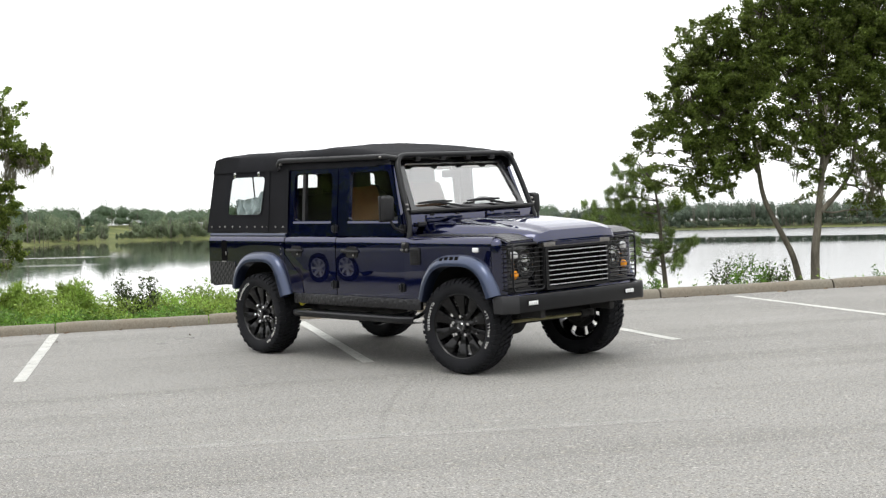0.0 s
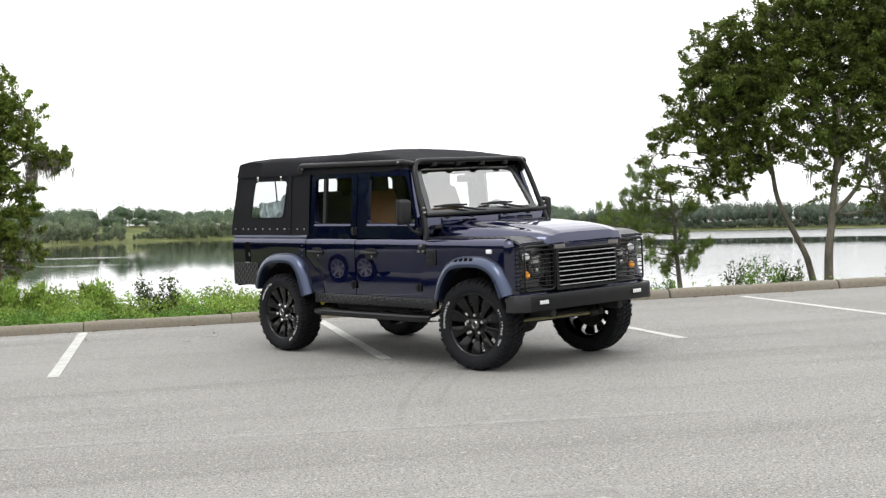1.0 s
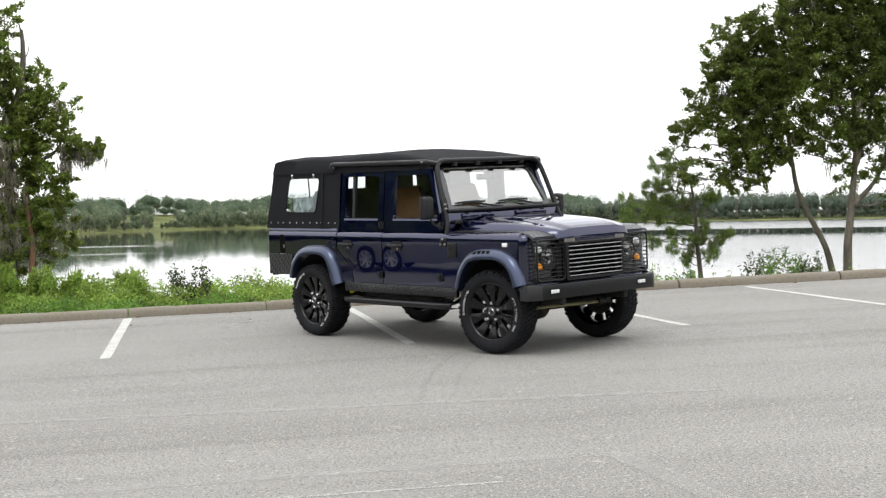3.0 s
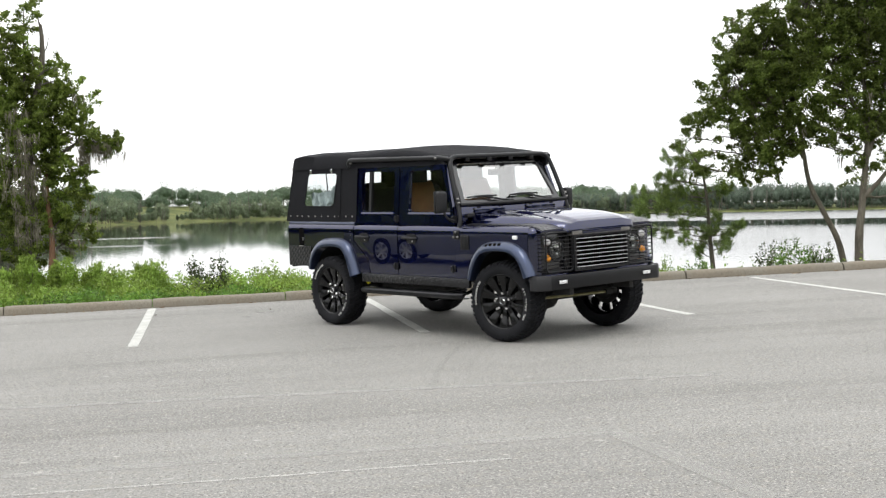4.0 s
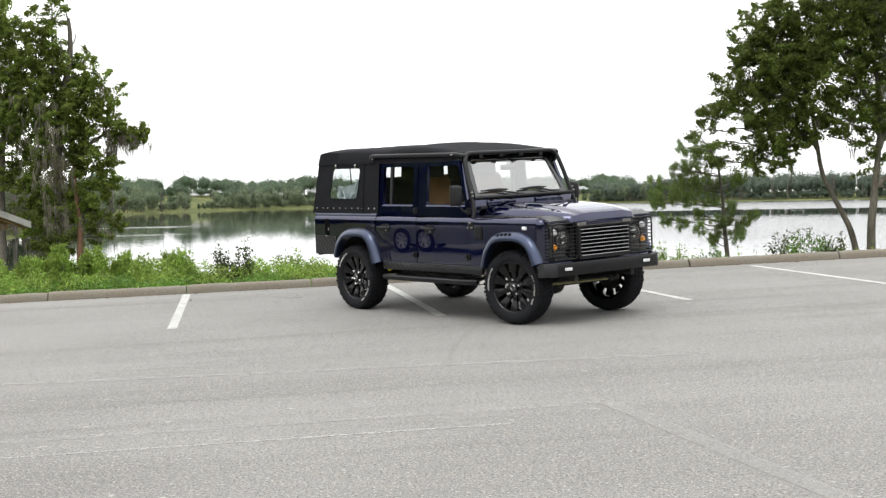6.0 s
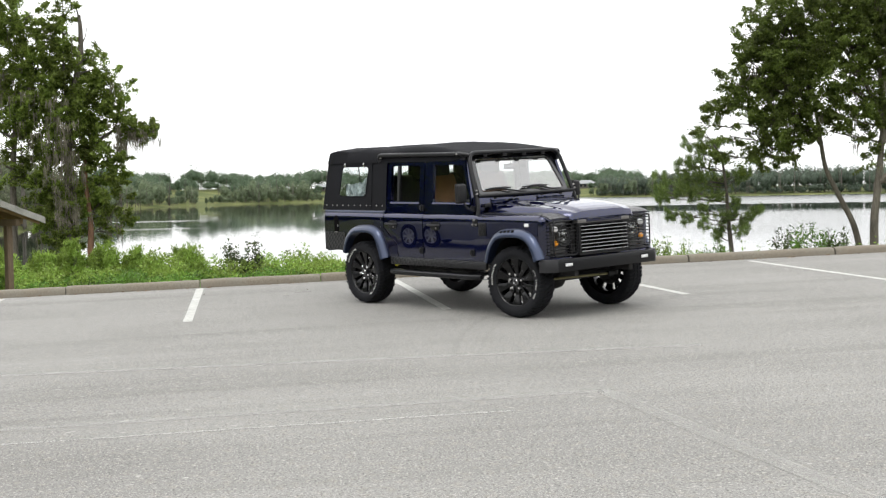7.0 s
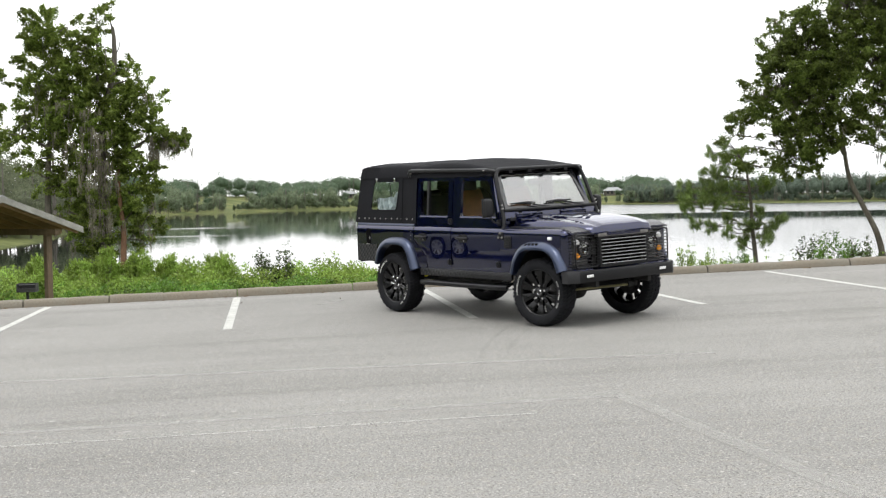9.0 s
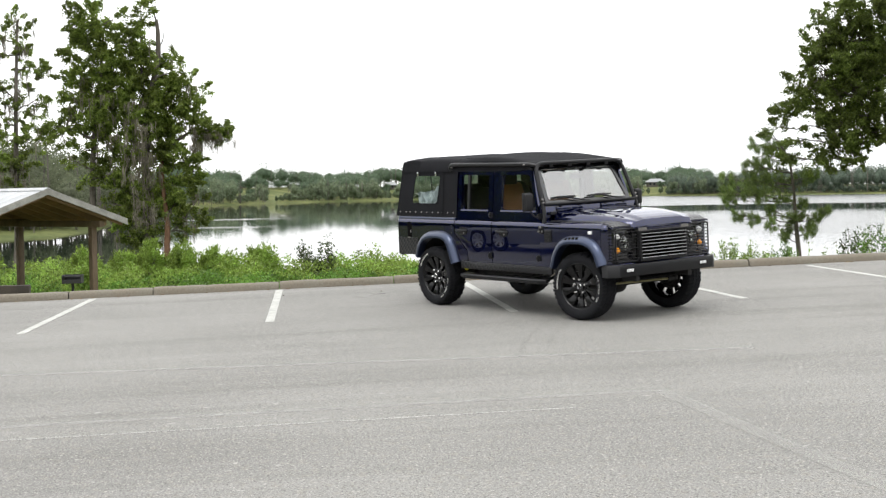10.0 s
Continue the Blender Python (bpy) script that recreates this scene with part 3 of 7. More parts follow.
def make_kerb():
    kerb = thing("kerb", "long stained concrete kerb along the edge of the asphalt", "kerb", KERB, kind="structure")
    prof = [(5.06, -0.08), (5.062, 0.0), (5.072, 0.058), (5.088, 0.088), (5.115, 0.104), (5.185, 0.111), (5.215, 0.100), (5.225, 0.072), (5.225, -0.08)]
    long = 1.2
    shapes = []
    for k in range(3):
        bm = bmesh.new()
        cols = 8
        rows = []
        for i in range(cols + 1):
            x = 0.003 + (long - 0.006) * i / cols
            end = 0.005 if i in (0, cols) else 0.0
            rows.append([bm.verts.new((x, q + (end if z > 0 and q < 5.15 else 0) + 0.006 * noise.noise((x * 1.7 + 9 * k, q * 5, z * 6)),
                                       z - (end if z > 0.05 else 0) + 0.007 * noise.noise((x * 1.3 + 7 * k, z * 4, 3)))) for q, z in prof])
        m = len(prof)
        for a, b in zip(rows, rows[1:]):
            for j in range(m):
                bm.faces.new((a[j], a[(j + 1) % m], b[(j + 1) % m], b[j]))
        bm.faces.new(rows[0])
        bm.faces.new(rows[-1][::-1])
        shapes.append(finish(bm, "kerb_stone", CONCRETE, 50))
    rng = random.Random(77)
    ends = [-6.18, -5.40, -4.30, -3.71, -2.57]
    while ends[-1] < 42:
        ends.append(ends[-1] + rng.choice((0.62, 0.9, 1.1, 1.2, 1.35)))
    while ends[0] > -42:
        ends.insert(0, ends[0] - rng.choice((0.62, 0.9, 1.1, 1.2, 1.35)))
    for i, (a, b) in enumerate(zip(ends, ends[1:])):
        ob = new("kerb_stone", shapes[i % 3])
        ob.parent = kerb
        ob.matrix_basis = pose(a, rng.uniform(-0.006, 0.006), rng.uniform(-0.004, 0.004), 0, 0, rng.uniform(-0.15, 0.15)) @ Matrix.Diagonal(((b - a) / long, 1, 1, 1))


make_kerb()


# ---- the off-road car ----
# x forward from the front axle, y to its left, z up from the asphalt
AXLES = (0.0, -2.79)
HUB_Z = 0.3925
SHOULDER = ((0.82, 1.045), (0.818, 1.07), (0.810, 1.095), (0.795, 1.114), (0.768, 1.124))


def skin(bm, x0, x1, zlo, zhi=None, side=-1, step=0.05, thick=0.03, crown=0.0, barrel=0.0):
    """A body side panel from x0 to x1, slightly domed, with a rounded shoulder under the belt where zhi is not given."""
    n = max(2, int(abs(x1 - x0) / step))
    rows = []
    for i in range(n + 1):
        x = x0 + (x1 - x0) * i / n
        top = zhi(x) if zhi else 1.045
        low = min(zlo(x), top - 0.01)
        dip = crown * (2 * i / n - 1) ** 2
        col = [Vector((x, side * (0.82 - dip - barrel * (k / 4 - 1) ** 2), low + (top - low) * k / 8)) for k in range(9)]
        if not zhi:
            col += [Vector((x, side * (y - dip - barrel), z)) for y, z in SHOULDER[1:]]
        rows.append(col)
    return slab(bm, rows, (0, -side * thick, 0))


def arch_z(x, axle, front):
    """The upper edge of a wheel opening, flat on top with sloping legs."""
    d = x - axle
    if front:
        pts = ((-0.43, 0.60), (-0.375, 0.745), (-0.28, 0.86), (-0.17, 0.905), (-0.05, 0.915), (0.08, 0.915), (0.19, 0.895), (0.27, 0.85), (0.325, 0.785), (0.365, 0.70), (0.385, 0.645))
    else:
        pts = ((-0.345, 0.62), (-0.305, 0.735), (-0.235, 0.825), (-0.13, 0.885), (0.0, 0.905), (0.18, 0.905), (0.285, 0.875), (0.35, 0.81), (0.40, 0.70), (0.45, 0.565))
    return float(np.interp(d, [p[0] for p in pts], [p[1] for p in pts], left=-1, right=-1)), pts


def flare(side, axle, front):
    """A wheel-arch flare: a curved lip swept along the opening."""
    bm = bmesh.new()
    _, pts = arch_z(axle, axle, front)
    line = smooth_line([(axle + d, 0, z) for d, z in pts], 5)
    rows = []
    mid = Vector((axle + (pts[0][0] + pts[-1][0]) / 2, 0, 0.55))
    for i, p in enumerate(line):
        a, b = line[max(0, i - 1)], line[min(len(line) - 1, i + 1)]
        t = (b - a).normalized()
        o = Vector((-t.z, 0, t.x))
        if o.dot(p - mid) < 0:
            o = -o
        sec = ((0.064, 0.816), (0.060, 0.834), (0.047, 0.862), (0.020, 0.882), (-0.012, 0.892), (-0.028, 0.890), (-0.034, 0.872), (-0.034, 0.80))
        rows.append([p + o * r + Vector((0, side * y, 0)) for r, y in sec])
    slab(bm, rows, (0, -side * 0.012, -0.004))
    return bm


def door_y(z):
    """The lean of the upper door and window plane."""
    return 0.792 - 0.055 * (z - 1.12) / 0.62


def tyre_mesh():
    bm = bmesh.new()
    half = [(0.272, 0.100), (0.276, 0.118), (0.294, 0.132), (0.328, 0.140), (0.362, 0.137), (0.378, 0.126), (0.388, 0.100), (0.392, 0.05)]
    prof = [(r, -y) for r, y in half] + [(0.393, 0.0)] + [(r, y) for r, y in half[::-1]]
    lathe(bm, prof, 64)
    rnd = random.Random(4)
    n = 54
    for row, (y0, y1, shift, wide) in enumerate(((-0.143, -0.078, 0.0, 0.66), (0.078, 0.143, 0.5, 0.66), (-0.068, -0.006, 0.5, 0.62), (0.006, 0.068, 0.0, 0.62))):
        for k in range(n):
            a0 = math.tau * (k + shift) / n
            a1 = a0 + math.tau / n * wide
            sk = 0.05 if row in (2, 3) else 0.02
            low, top = [], []
            lo_r, hi_r = (0.372, 0.4035) if row < 2 else (0.385, 0.4045)
            jog = 0.006 * (1 if k % 2 else -1) if row < 2 else 0
            ya, yb = (y0 + (jog if row == 0 else 0), y1 + (jog if row == 1 else 0))
            for a, y in ((a0, ya), (a1, ya), (a1 + sk, yb), (a0 + sk, yb)):
                low.append((lo_r * math.cos(a), y, lo_r * math.sin(a)))
                edge = 0.018 if abs(y) > 0.12 else 0.0
                ym = y * (0.955 if abs(y) > 0.12 else 1)
                top.append(((hi_r - edge) * math.cos(a), ym, (hi_r - edge) * math.sin(a)))
            block(bm, low, top)
        if row < 2:
            for k in range(n):
                a0 = math.tau * (k + shift + 0.1) / n
                a1 = a0 + math.tau / n * 0.42
                y = -0.1425 if row == 0 else 0.1425
                yi = y * 0.93
                block(bm, [(0.352 * math.cos(a0), yi, 0.352 * math.sin(a0)), (0.352 * math.cos(a1), yi, 0.352 * math.sin(a1)), (0.376 * math.cos(a1), yi, 0.376 * math.sin(a1)), (0.376 * math.cos(a0), yi, 0.376 * math.sin(a0))],
                      [(0.354 * math.cos(a0), y, 0.354 * math.sin(a0)), (0.354 * math.cos(a1), y, 0.354 * math.sin(a1)), (0.374 * math.cos(a1), y * 0.98, 0.374 * math.sin(a1)), (0.374 * math.cos(a0), y * 0.98, 0.374 * math.sin(a0))])
    return bm


def letter_mark(kind):
    """One raised white mark on the sidewall, as plain bars, lying at the wheel's +x side."""
    bm = bmesh.new()
    r0, r1 = 0.311, 0.331

    def bar(a, b, lo, hi):
        pl = [(r * math.cos(radians(g)), -0.1375, r * math.sin(radians(g))) for r, g in ((lo, a), (lo, b), (hi, b), (hi, a))]
        block(bm, pl, [(x, -0.1430, z) for x, _, z in pl])
    bar(-1.45, -0.80, r0, r1)
    if kind != 1:
        bar(0.80, 1.45, r0, r1 if kind == 0 else r0 + 0.013)
    bar(-0.80, 0.80, *((r0, r0 + 0.005), (r1 - 0.005, r1), (r0 + 0.008, r0 + 0.013))[kind])
    return finish(bm, "sidewall_mark", LETTER)


def letter_marks(wheel, shapes, spin):
    """Two arcs of marks round the sidewall."""
    rnd = random.Random(8)
    for start, count, gaps in ((144, 10, ()), (-30, 13, (3, 9))):
        for k in range(count):
            if k in gaps:
                continue
            ob = new("sidewall_mark", shapes[rnd.randrange(3)])
            ob.parent = wheel
            ob.matrix_basis = pose(0, 0, 0, 0, spin - (start + k * 4.6), 0)


MARKS = [letter_mark(k) for k in range(3)]


def make_wheel(car, place, spin):
    """A wheel lying with its face towards -y."""
    bm = tyre_mesh()
    wheel = part("wheel", bmesh.new(), UNDER, car)
    wheel.data = bpy.data.meshes.new("wheel")
    b2 = bmesh.new()
    lathe(b2, [(0.0, 0.115), (0.10, 0.115), (0.12, 0.09), (0.12, 0.02), (0.0, 0.02)], 20)
    wheel.data = finish(b2, "wheel", UNDER)
    wheel.matrix_basis = place
    part("tyre", bm, RUBBER, wheel, "chunky all-terrain rubber tyre")
    letter_marks(wheel, MARKS, spin)
    bm = bmesh.new()
    lathe(bm, [(0.278, 0.118), (0.264, 0.11), (0.246, 0.08), (0.240, -0.03), (0.248, -0.075), (0.259, -0.100), (0.263, -0.112), (0.272, -0.119), (0.281, -0.117), (0.278, -0.108), (0.267, -0.10), (0.254, -0.03), (0.264, 0.10), (0.278, 0.118)], 48)
    n = 10
    for k in range(n):
        a = math.tau * (k + 0.5) / n + radians(spin)
        c, s = math.cos(a), math.sin(a)

        def at(r, w, y):
            return Vector((r * c - w * s, y, r * s + w * c))
        # a petal that broadens towards the rim
        block(bm, [at(0.066, -0.018, -0.068), at(0.066, 0.018, -0.068), at(0.066, 0.019, -0.030), at(0.066, -0.019, -0.030)],
              [at(0.150, -0.030, -0.082), at(0.150, 0.030, -0.082), at(0.150, 0.032, -0.050), at(0.150, -0.032, -0.050)], 0.005)
        block(bm, [at(0.145, -0.029, -0.081), at(0.145, 0.029, -0.081), at(0.145, 0.031, -0.050), at(0.145, -0.031, -0.050)],
              [at(0.263, -0.055, -0.110), at(0.263, 0.055, -0.110), at(0.257, 0.058, -0.070), at(0.257, -0.058, -0.070)], 0.005)
    lathe(bm, [(0.0, -0.066), (0.070, -0.068), (0.098, -0.062), (0.104, -0.045), (0.095, -0.02), (0.0, -0.02)], 24)
    part("rim", bm, RIM, wheel, "gloss black ten-spoke alloy rim")
    bm = bmesh.new()
    lathe(bm, [(0.0, -0.108), (0.034, -0.108), (0.046, -0.102), (0.050, -0.062), (0.0, -0.062)], 24)
    part("hub_cap", bm, GLOSSBLACK, wheel)
    bm = bmesh.new()
    lathe(bm, [(0.0265, -0.1075), (0.0285, -0.1105), (0.031, -0.1075), (0.0285, -0.105), (0.0265, -0.1075)], 24)
    part("hub_ring", bm, CHROME, wheel)
    nut = None
    for k in range(5):
        a = math.tau * k / 5 + 0.3 + radians(spin)
        m = pose(0.083 * math.cos(a), 0, 0.083 * math.sin(a))
        if nut is None:
            bm = bmesh.new()
            lathe(bm, [(0.0, -0.112), (0.013, -0.111), (0.0195, -0.102), (0.021, -0.060), (0.0, -0.060)], 6)
            nut = part("wheel_nut", bm, CHROME, wheel, "chrome wheel nut", place=m)
        else:
            again(nut, m)
    # Black instead of steel: shade behind the spokes is put into its colour.
    bm = bmesh.new()
    lathe(bm, [(0.06, -0.005), (0.165, -0.005), (0.167, 0.010), (0.165, 0.025), (0.06, 0.025), (0.06, -0.005)], 32)
    part("brake_disc", bm, UNDER, wheel)
    bm = bmesh.new()
    box(bm, (0.09, -0.02, -0.07), (0.19, 0.06, 0.07), 0.015)
    part("brake_caliper", bm, UNDER, wheel)
    return wheel


def seat(car, x, y, width, name="seat", cover=None, label="tan leather seat"):
    cover = cover or TAN
    tall = 1.57 if width < 0.7 else 1.50
    bm = bmesh.new()
    box(bm, (x - 0.26, y - width / 2, 0.86), (x + 0.26, y + width / 2, 1.02), 0.05, 3)
    s = part(name, bm, cover, car, label)
    bm = bmesh.new()
    block(bm, [(x - 0.30, y - width / 2, 0.98), (x - 0.16, y - width / 2, 0.98), (x - 0.16, y + width / 2, 0.98), (x - 0.30, y + width / 2, 0.98)],
          [(x - 0.44, y - width * 0.40, tall), (x - 0.35, y - width * 0.40, tall), (x - 0.35, y + width * 0.40, tall), (x - 0.44, y + width * 0.40, tall)], 0.04)
    part("backrest", bm, cover, s)
    for yy in ((y,) if width < 0.7 else (y - 0.36, y + 0.36)):
        bm = bmesh.new()
        box(bm, (x - 0.45, yy - 0.16, 1.44), (x - 0.35, yy + 0.15, 1.70 if width < 0.7 else 1.555), 0.04, 3)
        tube(bm, [(x - 0.40, yy - 0.05, 1.46), (x - 0.405, yy - 0.05, 1.55)], 0.007, 6)
        tube(bm, [(x - 0.40, yy + 0.05, 1.46), (x - 0.405, yy + 0.05, 1.55)], 0.007, 6)
        part("headrest", bm, DARKTRIM, s)


def make_car():
    car = thing("off_road_car", "dark navy off-road car with black canvas soft top on asphalt", "car", LOT.copy())
    R, L = -1, 1

    # lower body sides
    def door_low(x):
        return 0.60

    def rear_low(x):
        return float(np.interp(x, (-2.37, -2.10, -2.09, 0), (0.955, 0.735, 0.60, 0.60)))

    for side in (R, L):
        bm = bmesh.new()
        skin(bm, -1.604, -0.690, door_low, None, side, crown=0.0058, barrel=0.0018)
        fd = part("front_door", bm, NAVY, car, "navy front door")
        bm = bmesh.new()
        skin(bm, -2.362, -1.614, rear_low, None, side, 0.03, crown=0.0042, barrel=0.0018)
        rd = part("rear_door", bm, NAVY, car, "navy rear door")
        bm = bmesh.new()
        skin(bm, -3.61, -2.37, lambda x: max(arch_z(x, AXLES[1], False)[0], 0.64 if x < -3.1 else 0.56), None, side, 0.025)
        skin(bm, -2.366, -2.10, lambda x: max(arch_z(x, AXLES[1], False)[0], 0.60), lambda x: rear_low(x) - 0.008, side, 0.02)
        part("tub_side", bm, NAVY, car)
        bm = bmesh.new()
        skin(bm, -0.682, 0.372, lambda x: max(arch_z(x, AXLES[0], True)[0], 0.60), None, side, 0.022)
        wing = part("front_wing", bm, NAVY, car)

        # upper door frames with rounded window openings
        def on_door(x, z, side=side):
            return Vector((x, side * door_y(z), z))
        bm = bmesh.new()
        holed(bm, loop_of([(-2.350, 1.12), (-1.617, 1.12), (-1.610, 1.735), (-2.335, 1.735)], 0.02),
              [loop_of([(-2.250, 1.258), (-1.690, 1.258), (-1.690, 1.680), (-2.250, 1.680)], 0.03)], on_door, 0.035)
        part("window_frame", bm, NAVY, rd)
        bm = bmesh.new()
        # Far frame set back to open the gap that the camera sees.
        lean = 0.0 if side < 0 else 0.060
        holed(bm, loop_of([(-1.602, 1.12), (-0.690 - 0.5 * lean, 1.12), (-0.895 - lean, 1.735), (-1.595, 1.735)], 0.02),
              [loop_of([(-1.450, 1.258), (-0.775 - 0.6 * lean, 1.258), (-0.925 - lean, 1.680), (-1.440, 1.680)], 0.03)], on_door, 0.035)
        part("window_frame", bm, NAVY, fd)
        # bright lower edge of each window
        for dr, x0, x1 in ((rd, -2.25, -1.69), (fd, -1.45, -0.775)):
            bm = bmesh.new()
            y = door_y(1.24) + 0.004
            block(bm, [(x0, side * (y - 0.02), 1.232), (x1, side * (y - 0.02), 1.232), (x1, side * (y + 0.006), 1.232), (x0, side * (y + 0.006), 1.232)],
                  [(x0, side * (y - 0.02), 1.252), (x1, side * (y - 0.02), 1.252), (x1, side * (y + 0.001), 1.252), (x0, side * (y + 0.001), 1.252)])
            part("weather_strip", bm, NAVY, dr)
        # panes
        for dr, q, m in ((rd, ((-2.26, 1.25), (-2.085, 1.25), (-2.085, 1.69), (-2.26, 1.69)), GLASS), (rd, ((-2.125, 1.25), (-1.68, 1.25), (-1.68, 1.69), (-2.125, 1.69)), GLASS),
                         (fd, ((-1.46, 1.25), (-0.77, 1.25), (-0.92, 1.69), (-1.45, 1.69)), GLASS)):
            bm = bmesh.new()
            inn = 0.020 if q[0][0] == -2.125 else 0.028
            bm.faces.new([bm.verts.new(on_door(x, z) + Vector((0, -side * inn, 0))) for x, z in q])
            g = part("pane", bm, m, dr)
            g.visible_shadow = False
        bm = bmesh.new()
        block(bm, [on_door(-2.125, 1.24), on_door(-2.085, 1.24), on_door(-2.085, 1.24) + Vector((0, -side * 0.03, 0)), on_door(-2.125, 1.24) + Vector((0, -side * 0.03, 0))],
              [on_door(-2.125, 1.695), on_door(-2.085, 1.695), on_door(-2.085, 1.695) + Vector((0, -side * 0.03, 0)), on_door(-2.125, 1.695) + Vector((0, -side * 0.03, 0))])
        part("window_divider", bm, PLASTIC, rd)
        # handles
        for dr, x in ((rd, -2.19), (fd, -1.38)):
            bm = bmesh.new()
            holed(bm, loop_of([(x - 0.070, 0.930), (x + 0.090, 0.930), (x + 0.090, 1.030), (x - 0.070, 1.030)], 0.045, 6), [], lambda a, z, side=side: Vector((a, side * 0.825, z)), 0.010)
            h = part("door_handle", bm, PLASTIC, dr, "black recessed door handle")
            bm = bmesh.new()
            tube(bm, rounded([(x - 0.105, side * 0.815, 0.990), (x - 0.095, side * 0.850, 0.992), (x + 0.065, side * 0.850, 0.985), (x + 0.085, side * 0.815, 0.985)], 0.02), 0.016, 8)
            part("grip", bm, PLASTIC, h)
            bm = bmesh.new()
            lathe(bm, [(0, 0), (0.010, 0), (0.012, 0.006), (0.008, 0.012), (0, 0.012)], 12, "y", (x + 0.03, side * 0.82 - (0.014 if side > 0 else 0) + (0.014 if side > 0 else -0.014) * 0.6, 0.955))
            part("lock", bm, STEEL, h)
        # hinges
        for dr, x in ((rd, -1.634), (fd, -0.712)):
            for z in (0.69, 1.185):
                bm = bmesh.new()
                y = side * (0.82 if z < 1 else door_y(z))
                box(bm, (x - 0.040, min(y - side * 0.005, y + side * 0.014), z - 0.026), (x - 0.004, max(y - side * 0.005, y + side * 0.014), z + 0.026), 0.005)
                box(bm, (x + 0.010, min(y - side * 0.005, y + side * 0.012), z - 0.034), (x + 0.038, max(y - side * 0.005, y + side * 0.012), z + 0.034), 0.005)
                tube(bm, [(x + 0.002, y + side * 0.014, z - 0.038), (x + 0.002, y + side * 0.014, z + 0.038)], 0.010, 8)
                part("hinge", bm, BLACK, dr)
        # wheel-arch flares
        for axle, front in ((AXLES[0], True), (AXLES[1], False)):
            part("wheel_arch_flare", flare(side, axle, front), ARCH, car, "flared wheel arch in body paint lightened for sky sheen")
            if front:
                fl = car.children[-1]
                # Raised black blocks; their colour paints the dark inside the vent openings.
                for k in range(4):
                    bm = bmesh.new()
                    x = axle - 0.17 + 0.062 * k
                    z0, z1 = arch_z(x - 0.022, axle, front)[0], arch_z(x + 0.022, axle, front)[0]
                    low = [(x - 0.020, side * 0.862, z0 + 0.047), (x + 0.022, side * 0.862, z1 + 0.047), (x + 0.028, side * 0.880, z1 + 0.022), (x - 0.014, side * 0.880, z0 + 0.022)]
                    block(bm, [(a, b - side * 0.004, c - 0.004) for a, b, c in low], [(a, b + side * 0.0025, c + 0.003) for a, b, c in low], 0.002)
                    part("flare_vent", bm, VOID, fl, "small black vent")
            bm = bmesh.new()
            line = [(axle + d, side * 0.79, z + 0.01) for d, z in arch_z(axle, axle, front)[1]]
            rows = [[Vector(p), Vector((p[0], side * 0.45, p[2]))] for p in smooth_line(line, 3)]
            slab(bm, rows, (0, 0, 0.012))
            part("arch_liner", bm, UNDER, car)
        # sill tread plate, side step
        bm = bmesh.new()
        x0, x1 = -2.23, -0.48
        y0, y1 = sorted((side * 0.795, side * 0.832))
        box(bm, (x0, y0, 0.505), (x1, y1, 0.597), 0.008)
        part("sill_plate", bm, PLATE, car, "black tread plate sill")
        bm = bmesh.new()
        rows = []
        for i in range(31):
            x = -2.20 + 1.66 * i / 30
            e = min(1, min(i, 30 - i) / 3)
            w = 0.87 + 0.055 * (1 - (1 - e) ** 2)
            rows.append([Vector((x, side * y, z)) for y, z in ((0.72, 0.445), (0.80, 0.450), (w - 0.015, 0.450), (w, 0.438), (w, 0.412), (w - 0.02, 0.398), (0.74, 0.395))])
        slab(bm, rows, (0, -side * 0.004, -0.004))
        st = part("side_step", bm, BLACK, car, "black running board")
        for x in (-2.0, -1.35, -0.72):
            bm = bmesh.new()
            tube(bm, rounded([(x, side * 0.80, 0.42), (x, side * 0.62, 0.43), (x, side * 0.45, 0.55)], 0.05), 0.018, 8)
            part("bracket", bm, BLACK, st)
        # belt capping on the tub, its sky sheen put into the lighter paint
        bm = bmesh.new()
        tube(bm, [(-3.615, side * 0.782, 1.126), (-2.365, side * 0.782, 1.126)], 0.020, 8)
        part("belt_capping", bm, ARCH, car)
        # tread plate low on the tub
        bm = bmesh.new()
        y0, y1 = sorted((side * 0.822, side * 0.826))
        box(bm, (-3.605, y0, 0.645), (-3.165, y1, 0.865), 0.0015, 1)
        part("corner_plate", bm, PLATE, car, "black tread plate corner guard")
        # slot in the tub
        bm = bmesh.new()
        holed(bm, loop_of([(-3.395, 0.862), (-3.300, 0.862), (-3.300, 1.075), (-3.395, 1.075)], 0.045), [], lambda a, z, side=side: Vector((a, side * 0.8215, z)), 0.006)
        sl = part("air_slot", bm, VOID, car, "black upright slot")
        bm = bmesh.new()
        y0, y1 = sorted((side * 0.824, side * 0.832))
        box(bm, (-3.318, y0, 0.93), (-3.303, y1, 0.965), 0.002, 1)
        part("catch", bm, STEEL, sl)
        bm = bmesh.new()
        box(bm, (-3.385, y0, 0.862), (-3.310, y1, 0.872), 0.002, 1)
        part("lower_lip", bm, STEEL, sl)
        # rivets on the tub front edge
        rv = None
        for z in (0.70, 0.78, 0.86, 0.95, 1.0, 1.045):
            m = pose(-2.42, side * 0.82, z)
            if rv is None:
                bm = bmesh.new()
                lathe(bm, [(0, side * 0.004), (0.004, side * 0.003), (0.005, 0), (0, 0)], 8)
                rv = part("rivet", bm, STEEL, car, place=m)
            else:
                again(rv, m)
        # rounded front corner of the wing
        bm = bmesh.new()
        rows = []
